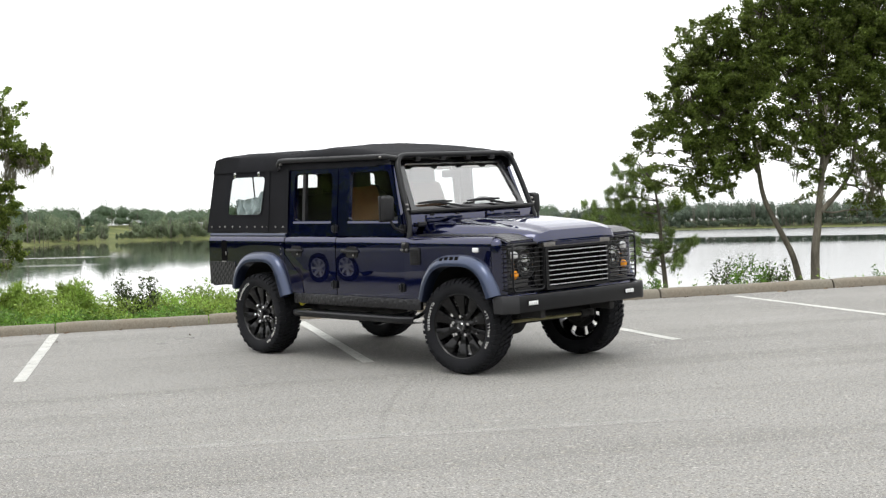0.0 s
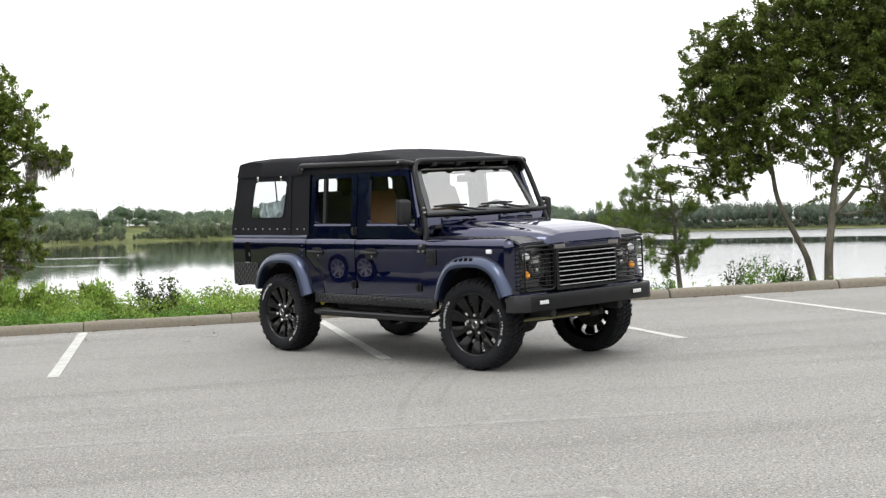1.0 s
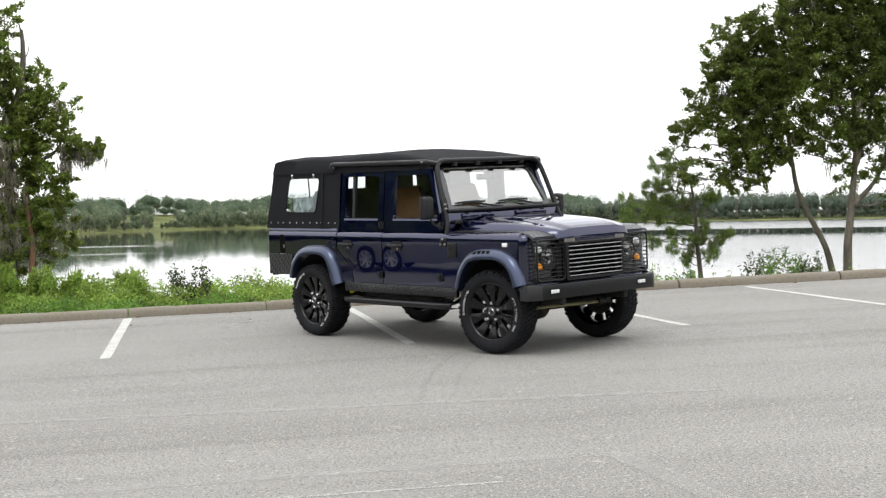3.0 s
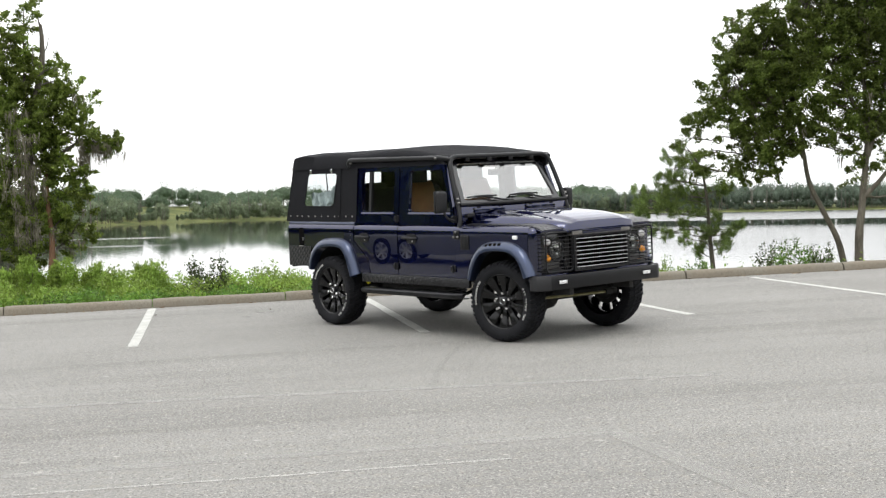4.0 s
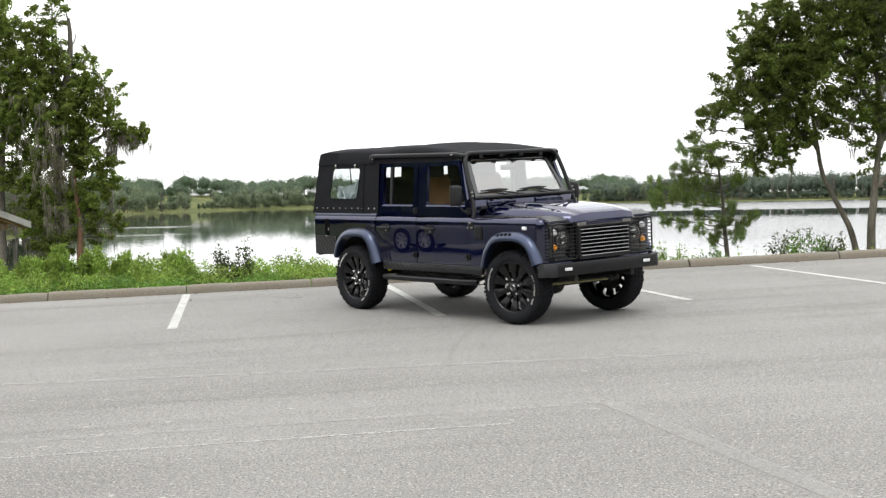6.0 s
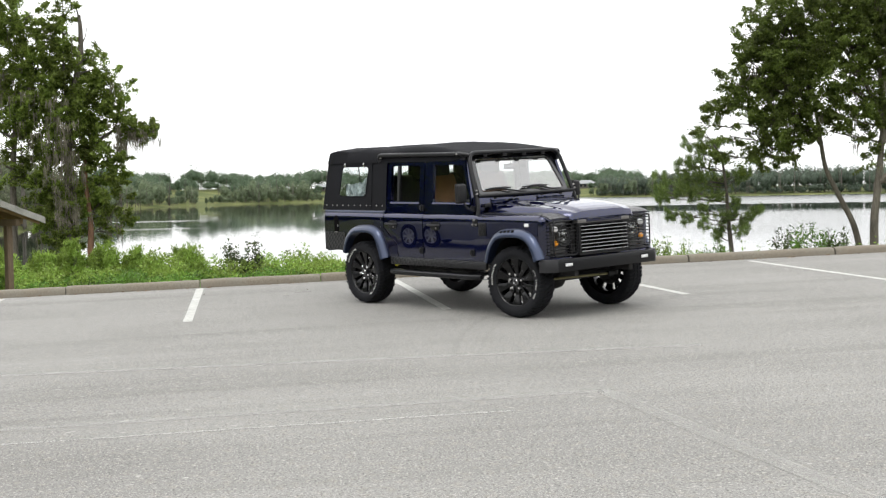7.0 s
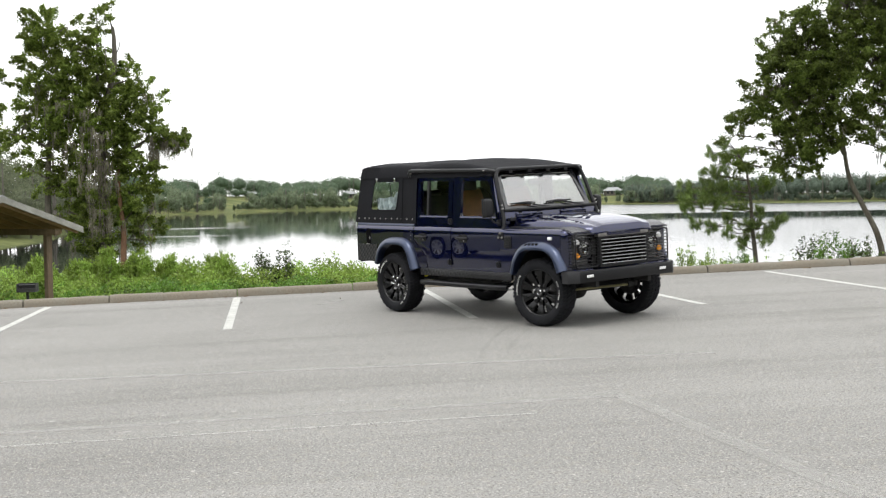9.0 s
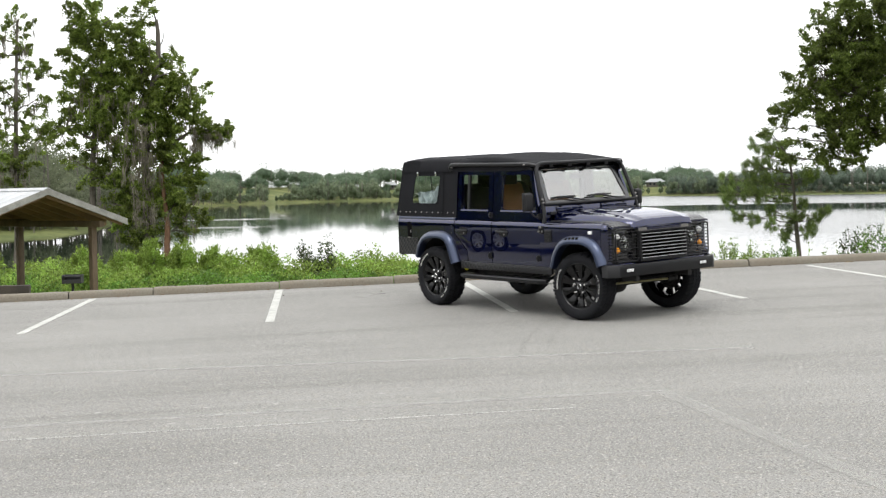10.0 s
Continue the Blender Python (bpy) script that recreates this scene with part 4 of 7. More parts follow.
        for x, y in ((0.372, 0.820), (0.398, 0.815), (0.420, 0.800), (0.436, 0.778), (0.444, 0.752), (0.446, 0.730)):
            col = [Vector((x, side * y, 0.60 + 0.445 * k / 4)) for k in range(5)]
            rows.append(col + [Vector((x - 0.004 * k, side * (y - d), z)) for k, (d, z) in enumerate(((0.002, 1.070), (0.010, 1.090), (0.024, 1.104), (0.048, 1.112)))])
        slab(bm, rows, (-0.012, 0, 0))
        part("wing_corner", bm, NAVY, wing)
        # wing vent, repeater
        bm = bmesh.new()
        y0, y1 = sorted((side * 0.815, side * 0.834))
        box(bm, (-0.595, y0, 0.885), (-0.470, y1, 1.03), 0.012)
        v = part("wing_vent", bm, PLASTIC, wing, "black plastic wing vent")
        for k in range(6):
            bm = bmesh.new()
            z = 0.905 + k * 0.020
            box(bm, (-0.58, min(side * 0.83, side * 0.842), z), (-0.485, max(side * 0.83, side * 0.842), z + 0.008), 0.002, 1)
            part("louvre", bm, BLACK, v)
        bm = bmesh.new()
        y0, y1 = sorted((side * 0.815, side * 0.836))
        box(bm, (0.165, y0, 0.998), (0.228, y1, 1.036), 0.008)
        part("side_repeater", bm, WHITELENS, wing, "clear side repeater lamp")
        # wing top with tread plate
        bm = bmesh.new()
        rows = []
        for i in range(13):
            x = -0.64 + 1.145 * i / 12
            inner = 0.64 - 0.22 * max(0, (x + 0.25) / 0.75) ** 1.4
            sag = 0.045 * max(0, (x - 0.30) / 0.2) ** 2
            rows.append([Vector((x, side * y, z - sag)) for y, z in ((0.772, 1.121), (0.74, 1.127), (inner - 0.03, 1.13))])
        slab(bm, rows, (0, 0, -0.012))
        part("wing_top", bm, NAVY, wing)
        bm = bmesh.new()
        rows = []
        for i in range(13):
            x = -0.58 + 1.085 * i / 12
            inner = 0.665 - 0.22 * max(0, (x + 0.25) / 0.75) ** 1.4
            sag = 0.045 * max(0, (x - 0.30) / 0.2) ** 2
            rows.append([Vector((x, side * y, z - sag)) for y, z in ((0.758, 1.129), (0.72, 1.134), (inner, 1.137))])
        slab(bm, rows, (0, 0, -0.005))
        part("wing_tread_plate", bm, PLATE, wing, "black tread plate on the wing top")
        for i in range(12):
            bm = bmesh.new()
            x = -0.55 + 0.92 * i / 11
            lathe(bm, [(0, 0.006), (0.008, 0.004), (0.010, 0), (0, 0)], 6, "z", (x, side * 0.752, 1.131))
            part("plate_bolt", bm, BLACK, wing)
        # mirror
        bm = bmesh.new()
        half, tall, mz = (0.060, 0.108, 1.36) if side < 0 else (0.042, 0.092, 1.335)
        mc = side * (0.910 if side < 0 else 0.885)
        box(bm, (-0.797, mc - half, mz - tall), (-0.728, mc + half, mz + tall), 0.028, 4)
        box(bm, (-0.806, mc - half - 0.004, mz - 0.004 - tall), (-0.780, mc + half + 0.004, mz + 0.004 + tall), 0.010, 2)
        mi = part("door_mirror", bm, PLASTIC, car, "black upright door mirror")
        bm = bmesh.new()
        tube(bm, rounded([(-0.69, side * 0.80, 1.17), (-0.72, side * 0.87, 1.19), (-0.74, side * 0.90, 1.26)], 0.03), 0.011, 8)
        part("mirror_arm", bm, BLACK, mi)
        bm = bmesh.new()
        box(bm, (-0.8105, mc - half + 0.004, mz - tall + 0.02), (-0.8065, mc + half - 0.004, mz + tall - 0.02), 0.001, 1)
        part("mirror_glass", bm, CHROME, mi)

    # tub rear, floor, chassis
    bm = bmesh.new()
    box(bm, (-3.615, -0.79, 0.62), (-3.58, 0.79, 1.13), 0.01)
    part("tailgate", bm, NAVY, car)
    bm = bmesh.new()
    box(bm, (-3.58, -0.55, 0.90), (-2.37, 0.55, 0.93))
    box(bm, (-2.37, -0.79, 0.66), (-0.60, 0.79, 0.70))
    for s in (-1, 1):
        box(bm, (-3.58, min(s * 0.55, s * 0.785), 0.915), (-2.37, max(s * 0.55, s * 0.785), 0.945))
    part("floor_pan", bm, UNDER, car)
    for s in (-1, 1):
        bm = bmesh.new()
        box(bm, (-3.60, min(s * 0.36, s * 0.46), 0.52), (0.42, max(s * 0.36, s * 0.46), 0.66), 0.01)
        part("chassis_rail", bm, UNDER, car)
        bm = bmesh.new()
        tube(bm, [(-2.40, s * 0.62, 0.47), (-2.20, s * 0.64, 0.55)], 0.020, 10)
        part("damper", bm, YELLOW, car, "yellow damper")
        bm = bmesh.new()
        tube(bm, [(0.02 + 0.055 * math.cos(k * 0.7), s * 0.52 + 0.055 * math.sin(k * 0.7), 0.45 + 0.0052 * k) for k in range(70)], 0.008, 6)
        part("coil_spring", bm, BLACK, car)
    for ax, off in ((AXLES[0], -0.24), (AXLES[1], -0.10)):
        bm = bmesh.new()
        tube(bm, [(ax, -0.62, HUB_Z), (ax, 0.62, HUB_Z)], 0.045, 12)
        lathe(bm, [(0.0, -0.12), (0.06, -0.11), (0.108, -0.055), (0.12, 0.0), (0.108, 0.055), (0.06, 0.11), (0.0, 0.12)], 16, "x", (ax, off, HUB_Z))
        part("axle", bm, UNDER, car)
    bm = bmesh.new()
    tube(bm, [(0.24, -0.52, 0.415), (0.24, 0.36, 0.40)], 0.014, 8)
    part("steering_rod", bm, BRASS, car, "plated steering rod")
    bm = bmesh.new()
    tube(bm, [(0.24, 0.34, 0.40), (0.24, 0.43, 0.40)], 0.030, 10)
    lathe(bm, [(0, -0.03), (0.035, -0.03), (0.04, 0.02), (0, 0.03)], 12, "z", (0.24, 0.46, 0.41))
    part("rod_end", bm, UNDER, car)
    bm = bmesh.new()
    tube(bm, rounded([(0.0, -0.30, 0.55), (-0.9, -0.25, 0.50), (-2.0, -0.30, 0.50), (-2.9, -0.5, 0.58), (-3.5, -0.5, 0.55)], 0.2), 0.03, 8)
    box(bm, (-1.75, -0.40, 0.42), (-1.15, -0.16, 0.56), 0.05)
    part("exhaust", bm, STEEL, car)
    bm = bmesh.new()
    box(bm, (-1.0, -0.2, 0.40), (-0.5, 0.22, 0.66), 0.05)
    box(bm, (-2.2, 0.1, 0.45), (-1.3, 0.5, 0.62), 0.04)
    part("gearbox", bm, UNDER, car)
    # Added box, no real part: keeps the gap under the sill dark.
    bm = bmesh.new()
    box(bm, (-2.12, -0.66, 0.43), (-1.05, -0.44, 0.64), 0.04)
    part("fuel_tank", bm, UNDER, car)
    bm = bmesh.new()
    box(bm, (-0.55, -0.44, 0.60), (0.46, 0.44, 1.05), 0.04)
    part("engine_block", bm, UNDER, car)

    # bonnet
    bm = bmesh.new()
    rows = []
    nx, ny = 54, 44
    for i in range(nx + 1):
        u = i / nx
        x = -0.60 + 1.155 * u
        half = 0.665 - 0.19 * max(0.0, (x + 0.25) / 0.80) ** 1.4
        along = (-0.6, -0.25, 0.05, 0.25, 0.40, 0.49, 0.536, 0.555)
        mid = float(np.interp(x, along, (1.252, 1.248, 1.231, 1.210, 1.188, 1.168, 1.148, 1.078)))
        wide = float(np.interp(x, along, (1.222, 1.213, 1.198, 1.179, 1.159, 1.142, 1.128, 1.074)))
        low = 1.137 - 0.045 * max(0.0, (x - 0.30) / 0.20) ** 2
        row = []
        for j in range(ny + 1):
            v = -1 + 2 * j / ny
            v = math.copysign(1 - (1 - abs(v)) ** 1.25, v)
            y = half * v
            b = max(0.0, min(1.0, (0.40 - abs(y)) / 0.10))
            b = b * b * (3 - 2 * b)
            z = wide + (mid - wide) * (0.75 * b + 0.25 * (1 - v * v))
            z -= max(0.0, wide - low) * max(0.0, (abs(v) - 0.88) / 0.12) ** 2.2
            row.append(Vector((x + (0.0 if u < 0.9 else -0.025 * abs(v) ** 6 * (u - 0.9) * 10), y, z)))
        rows.append(row)
    slab(bm, rows, (0, 0, -0.02))
    part("bonnet", bm, NAVY, car, "navy bonnet with a raised middle", 28)

    # bulkhead under the windscreen
    bm = bmesh.new()
    block(bm, [(-0.70, -0.765, 1.10), (-0.655, -0.765, 1.10), (-0.655, 0.765, 1.10), (-0.70, 0.765, 1.10)],
          [(-0.775, -0.735, 1.325), (-0.668, -0.735, 1.325), (-0.668, 0.735, 1.325), (-0.775, 0.735, 1.325)], 0.012)
    bh = part("bulkhead", bm, NAVY, car)
    for y in (-0.36, 0.36):
        bm = bmesh.new()
        box(bm, (-0.664, y - 0.21, 1.215), (-0.648, y + 0.21, 1.292), 0.006)
        vf = part("vent_flap", bm, NAVY, bh)
        for dy in (-0.15, 0.15):
            bm = bmesh.new()
            box(bm, (-0.652, y + dy - 0.022, 1.284), (-0.640, y + dy + 0.022, 1.300), 0.003, 1)
            part("hinge", bm, BLACK, vf)
    for s in (-1, 1):
        bm = bmesh.new()
        box(bm, (-0.662, min(s * 0.60, s * 0.70), 1.195), (-0.610, max(s * 0.60, s * 0.70), 1.222), 0.006)
        bmesh.ops.create_cone(bm, cap_ends=True, segments=10, radius1=0.011, radius2=0.011, depth=0.09, matrix=Matrix.Translation((-0.622, s * 0.65, 1.226)) @ Matrix.Rotation(math.pi / 2, 4, "X"))
        part("bonnet_hinge", bm, BLACK, bh)
    # windscreen
    def on_screen(y, k):
        return Vector((-0.700 - 0.235 * k, y, 1.325 + 0.435 * k))
    bm = bmesh.new()
    holed(bm, loop_of([(-0.690, 0), (0.690, 0), (0.630, 1), (-0.630, 1)], 0.03),
          [loop_of([(-0.632, 0.085), (0.632, 0.085), (0.568, 0.940), (-0.568, 0.940)], 0.05)], on_screen, 0.035)
    ws = part("windscreen_frame", bm, GLOSSBLACK, car)
    bm = bmesh.new()
    bm.faces.new([bm.verts.new(on_screen(y, k) + Vector((-0.014, 0, 0))) for y, k in ((-0.660, 0.07), (0.660, 0.07), (0.595, 0.955), (-0.595, 0.955))])
    part("windscreen", bm, SCREEN, ws).visible_shadow = False
    for y0, y1, pv in ((-0.60, -0.20, -0.03), (-0.02, 0.38, 0.52)):
        bm = bmesh.new()
        tube(bm, [on_screen(y0, 0.155) + Vector((0.016, 0, 0)), on_screen((y0 + y1) / 2, 0.165) + Vector((0.018, 0, 0)), on_screen(y1, 0.165) + Vector((0.016, 0, 0))], [0.008, 0.013, 0.008], 6)
        tube(bm, [on_screen((y0 + y1) / 2, 0.17) + Vector((0.028, 0, 0)), on_screen(pv, 0.02) + Vector((0.035, 0, 0))], 0.010, 6)
        tube(bm, [on_screen((y0 + y1) / 2 - 0.10, 0.165) + Vector((0.024, 0, 0)), on_screen((y0 + y1) / 2 + 0.10, 0.172) + Vector((0.026, 0, 0))], 0.012, 6)
        lathe(bm, [(0, -0.03), (0.018, -0.03), (0.018, 0.02), (0, 0.025)], 10, "x", on_screen(pv, 0.02) + Vector((0.025, 0, 0)))
        part("wiper", bm, PLASTIC, ws)
    bm = bmesh.new()
    box(bm, (-0.945, -0.11, 1.60), (-0.92, 0.11, 1.665), 0.012)
    tube(bm, [(-0.935, 0, 1.65), (-0.94, 0, 1.73)], 0.008, 6)
    part("rear_view_mirror", bm, PLASTIC, ws)

    # outer roll cage
    bm = bmesh.new()
    hoop = rounded([(-0.640, -0.795, 1.02), (-0.650, -0.760, 1.21), (-0.785, -0.725, 1.57), (-0.878, -0.688, 1.806), (-0.878, 0.688, 1.806), (-0.785, 0.725, 1.57), (-0.650, 0.760, 1.21), (-0.640, 0.795, 1.02)], 0.11, 7)
    tube(bm, hoop, 0.0245, 12)
    cage = part("roll_cage", bm, BLACK, car, "satin black outer roll cage")
    bm = bmesh.new()
    tube(bm, [(-0.662, -0.750, 1.322), (-0.630, 0.0, 1.322), (-0.662, 0.750, 1.322)], 0.019, 10)
    part("lower_bar", bm, BLACK, cage)
    for y in (-0.45, -0.15, 0.15, 0.45):
        bm = bmesh.new()
        box(bm, (-0.895, y - 0.03, 1.755), (-0.86, y + 0.03, 1.80), 0.006)
        part("clamp", bm, BLACK, cage)
    for s in (-1, 1):
        bm = bmesh.new()
        tube(bm, rounded([(-0.862, s * 0.695, 1.780), (-0.93, s * 0.755, 1.800), (-2.43, s * 0.772, 1.812), (-2.475, s * 0.765, 1.78), (-2.455, s * 0.755, 1.735)], 0.05, 4), 0.024, 10)
        part("side_rail", bm, BLACK, cage)
        for x, y, z in ((-0.672, 0.765, 1.345), (-0.685, 0.762, 1.385), (-0.655, 0.806, 1.06), (-0.975, 0.785, 1.798), (-2.41, 0.785, 1.78)):
            bm = bmesh.new()
            lathe(bm, [(0, s * 0.012), (0.009, s * 0.010), (0.012, -s * 0.015), (0, -s * 0.015)], 8, "y", (x, s * y, z))
            part("bolt", bm, STEEL, cage)
        bm = bmesh.new()
        box(bm, (-0.70, min(s * 0.775, s * 0.83), 0.985), (-0.61, max(s * 0.775, s * 0.83), 1.075), 0.01)
        part("foot_plate", bm, BLACK, cage)
        for dx, dz in ((-0.03, -0.02), (0.03, -0.02), (0.0, 0.03)):
            bm = bmesh.new()
            lathe(bm, [(0, s * 0.016), (0.010, s * 0.014), (0.013, 0), (0, 0)], 8, "y", (-0.655 + dx, s * 0.83, 1.03 + dz))
            part("foot_bolt", bm, STEEL, cage)

    # canvas soft top
    def roof_ridge(x):
        xs = (-3.575, -3.55, -3.50, -3.42, -3.30, -3.12, -2.95, -2.75, -2.55, -2.38, -2.30, -2.15, -1.95, -1.75, -1.60, -1.40, -1.10, -0.95, -0.88)
        zs = (1.825, 1.885, 1.907, 1.917, 1.919, 1.913, 1.922, 1.923, 1.914, 1.899, 1.903, 1.921, 1.933, 1.936, 1.931, 1.912, 1.868, 1.838, 1.80)
        return float(np.interp(x, xs, zs))

    bm = bmesh.new()
    rows = []
    line = smooth_line([(-3.575, 0, 0), (-3.55, 0, 0), (-3.50, 0, 0), (-3.40, 0, 0), (-3.0, 0, 0), (-2.7, 0, 0), (-2.4, 0, 0), (-2.05, 0, 0), (-1.7, 0, 0), (-1.2, 0, 0), (-0.98, 0, 0), (-0.885, 0, 0)], 8)
    for p in line:
        x = p.x
        top = roof_ridge(x)
        low = float(np.interp(x, (-1.10, -0.90), (1.735, 1.778)))
        wide = float(np.interp(x, (-3.575, -3.45, -2.42, -2.38), (0.752, 0.764, 0.764, 0.752)))
        low = min(low, top - 0.02)
        row = []
        for k in range(41):
            v = -1 + 2 * k / 40
            a = abs(v)
            y = wide * v if a < 0.9 else math.copysign(wide * (0.9 + 0.1 * math.sin((a - 0.9) / 0.1 * math.pi / 2)), v)
            st = 0.87 + 0.055 * min(1.0, max(0.0, (-2.7 - x) / 0.6))
            cap = 1 - max(0.0, (a - st) / (1 - st)) ** 2.8
            z = low + (top - low) * (0.78 * cap + 0.22 * (1 - a ** 2.2)) if a < 1 else low
            z += 0.012 * noise.noise((x * 2.3, y * 2.5, 0.3)) * (1 - a ** 4) + 0.004 * noise.noise((x * 9, y * 7, 2))
            row.append(Vector((x, y, z)))
        rows.append(row)
    slab(bm, rows, (0, 0, -0.012))
    top = part("soft_top", bm, CANVAS, car, "black canvas soft top", 60)
    for x in (-2.36,):
        bm = bmesh.new()
        pts = []
        for k in range(21):
            v = -1 + 2 * k / 20
            a = abs(v)
            cap = 1 - max(0.0, (a - 0.87) / 0.13) ** 2.8
            z = 1.735 + (roof_ridge(x) - 1.735) * (0.78 * cap + 0.22 * (1 - a ** 2.2))
            pts.append([Vector((x - 0.025, 0.748 * v, z + 0.006)), Vector((x, 0.748 * v, z + 0.010)), Vector((x + 0.025, 0.748 * v, z + 0.006))])
        slab(bm, pts, (0, 0, -0.01))
        part("seam_band", bm, CANVAS, top)

    def canvas_y(z):
        return 0.795 - 0.042 * (z - 1.13) / 0.60

    for side in (R, L):
        def on_canvas(x, z, side=side):
            puff = 0.008 * noise.noise((x * 4, z * 4, side))
            return Vector((x, side * (canvas_y(z) + puff), z))
        bm = bmesh.new()
        holed(bm, [Vector(q) for q in ((-3.675, 1.145), (-3.3, 1.145), (-2.9, 1.145), (-2.338, 1.145), (-2.332, 1.45), (-2.326, 1.745), (-2.8, 1.765), (-3.2, 1.765), (-3.555, 1.765), (-3.61, 1.45))],
              [loop_of([(-3.318, 1.318), (-2.765 if side < 0 else -2.93, 1.318), (-2.695 if side < 0 else -2.90, 1.675), (-3.245, 1.675)], 0.05, 5)], on_canvas, 0.006)
        sd = part("canvas_side", bm, CANVAS, top, "black canvas side panel", 60)
        bm = bmesh.new()
        holed(bm, loop_of([(-3.335, 1.303), (-2.750, 1.303), (-2.678, 1.690), (-3.262, 1.690)], 0.06, 5),
              [loop_of([(-3.318, 1.318), (-2.765, 1.318), (-2.695, 1.675), (-3.245, 1.675)], 0.05, 5)], lambda x, z, side=side: on_canvas(x, z) + Vector((0, side * 0.006, 0)), 0.006)
        part("window_hem", bm, CANVAS, sd)
        bm = bmesh.new()
        n = 16
        q = [[Vector((np.interp(j, (0, n), (-3.325 + 0.075 * i / n, -2.758 + 0.07 * i / n)), side * (canvas_y(1.31 + 0.372 * i / n) - 0.004 + 0.006 * noise.noise((j * 0.4, i * 0.35, side))), 1.31 + 0.372 * i / n)) for j in range(n + 1)] for i in range(n + 1)]
        vv = [[bm.verts.new(p) for p in r] for r in q]
        for i in range(n):
            for j in range(n):
                bm.faces.new((vv[i][j], vv[i][j + 1], vv[i + 1][j + 1], vv[i + 1][j]))
        pn = part("vinyl_window", bm, VINYL, sd, "creased clear vinyl window", 80)
        pn.visible_shadow = False
        bm = bmesh.new()
        slab(bm, [[on_canvas(x + 0.07 * (z - 1.15) / 0.6 * 0.2, z) + Vector((0, side * 0.005, 0)) for z in (1.15, 1.35, 1.55, 1.745)] for x in (-2.70, -2.665, -2.63)], (0, side * 0.004, 0))
        part("seam_strip", bm, CANVAS, sd)
        for x in (-3.185, -2.79):
            bm = bmesh.new()
            y = canvas_y(1.70)
            box(bm, (x - 0.015, min(side * y, side * (y + 0.014)), 1.672), (x + 0.015, max(side * y, side * (y + 0.014)), 1.725), 0.005)
            part("window_tab", bm, CHROME, sd)
        if side < 0:
            bm = bmesh.new()
            rows = []
            for i in range(81):
                u = i / 80
                x = -3.30 + 0.545 * u
                fold = 0.05 * math.sin(u * 31 + 1.5 * math.sin(u * 7)) + 0.022 * math.sin(u * 67)
                peak = 1.40 + 0.07 * abs(math.sin(u * 9 + 0.7)) ** 0.6 + 0.13 * u ** 3
                rows.append([Vector((x + 0.02 * math.sin(u * 17 + k), -0.68 + fold * (1 - 0.35 * k / 6) + 0.01 * math.sin(k * 1.7 + u * 12), 1.27 + (peak - 1.27) * k / 6)) for k in range(7)])
            slab(bm, rows, (0, 0.003, 0))
            part("crumpled_flap", bm, CURTAIN, sd, "crumpled pale vinyl flap", 80)
            bm = bmesh.new()
            tube(bm, [(-3.10, -0.62, 1.72), (-3.075, -0.62, 1.44)], 0.007, 6)
            part("strap", bm, PLASTIC, sd)
        st = None
        for x in (-3.585, -3.45, -3.355, -3.228, -3.10, -2.98, -2.853, -2.73, -2.65, -2.52, -2.405):
            m = pose(x, side * (canvas_y(1.203) + 0.004), 1.203)
            if st is None:
                bm = bmesh.new()
                lathe(bm, [(0, side * 0.006), (0.006, side * 0.005), (0.009, side * 0.002), (0.009, -side * 0.004), (0, -side * 0.004)], 10)
                st = part("snap_stud", bm, STEEL, sd, "bright snap stud", place=m)
            else:
                again(st, m)
    def on_rear(y, z):
        return Vector((-3.672 + 0.112 * (z - 1.145) / 0.59, y, z))
    bm = bmesh.new()
    holed(bm, [Vector(q) for q in ((-0.792, 1.145), (0, 1.145), (0.792, 1.145), (0.772, 1.45), (0.752, 1.735), (0, 1.74), (-0.752, 1.735), (-0.772, 1.45))],
          [loop_of([(-0.56, 1.30), (0.56, 1.30), (0.54, 1.685), (-0.54, 1.685)], 0.05, 5)], on_rear, 0.008)
    cr = part("canvas_rear", bm, CANVAS, top, "", 60)
    bm = bmesh.new()
    n = 14
    vv = [[bm.verts.new(on_rear(-0.565 + 1.13 * j / n, 1.295 + 0.395 * i / n) + Vector((0.008 + 0.006 * noise.noise((j * 0.4, i * 0.35, 3)), 0, 0))) for j in range(n + 1)] for i in range(n + 1)]
    for i in range(n):
        for j in range(n):
            bm.faces.new((vv[i][j], vv[i][j + 1], vv[i + 1][j + 1], vv[i + 1][j]))
    part("vinyl_window", bm, VINYL, cr, "creased clear vinyl window", 80).visible_shadow = False

    # front: lamp panels, grille, bumper
    for side in (R, L):
        bm = bmesh.new()
        y0, y1 = sorted((side * 0.365, side * 0.735))
        box(bm, (0.40, y0, 0.655), (0.488, y1, 1.088), 0.025, 3)
        pn = part("lamp_panel", bm, GLOSSBLACK, car, "gloss black headlamp panel")
        bm = bmesh.new()
        lathe(bm, [(0.108, 0.470), (0.112, 0.496), (0.104, 0.504), (0.094, 0.498), (0.092, 0.470)], 28, "x", (0, side * 0.532, 0.885))
        hl = part("headlamp", bm, PLASTIC, pn, "round clear headlamp")
        bm = bmesh.new()
        lathe(bm, [(0.0, 0.476), (0.03, 0.478), (0.055, 0.486), (0.070, 0.494)], 24, "x", (0, side * 0.532, 0.885))
        part("reflector", bm, DARKTRIM, hl)
        bm = bmesh.new()
        box(bm, (0.482, side * 0.532 - 0.012, 0.810), (0.490, side * 0.532 + 0.012, 0.960), 0.002, 1)
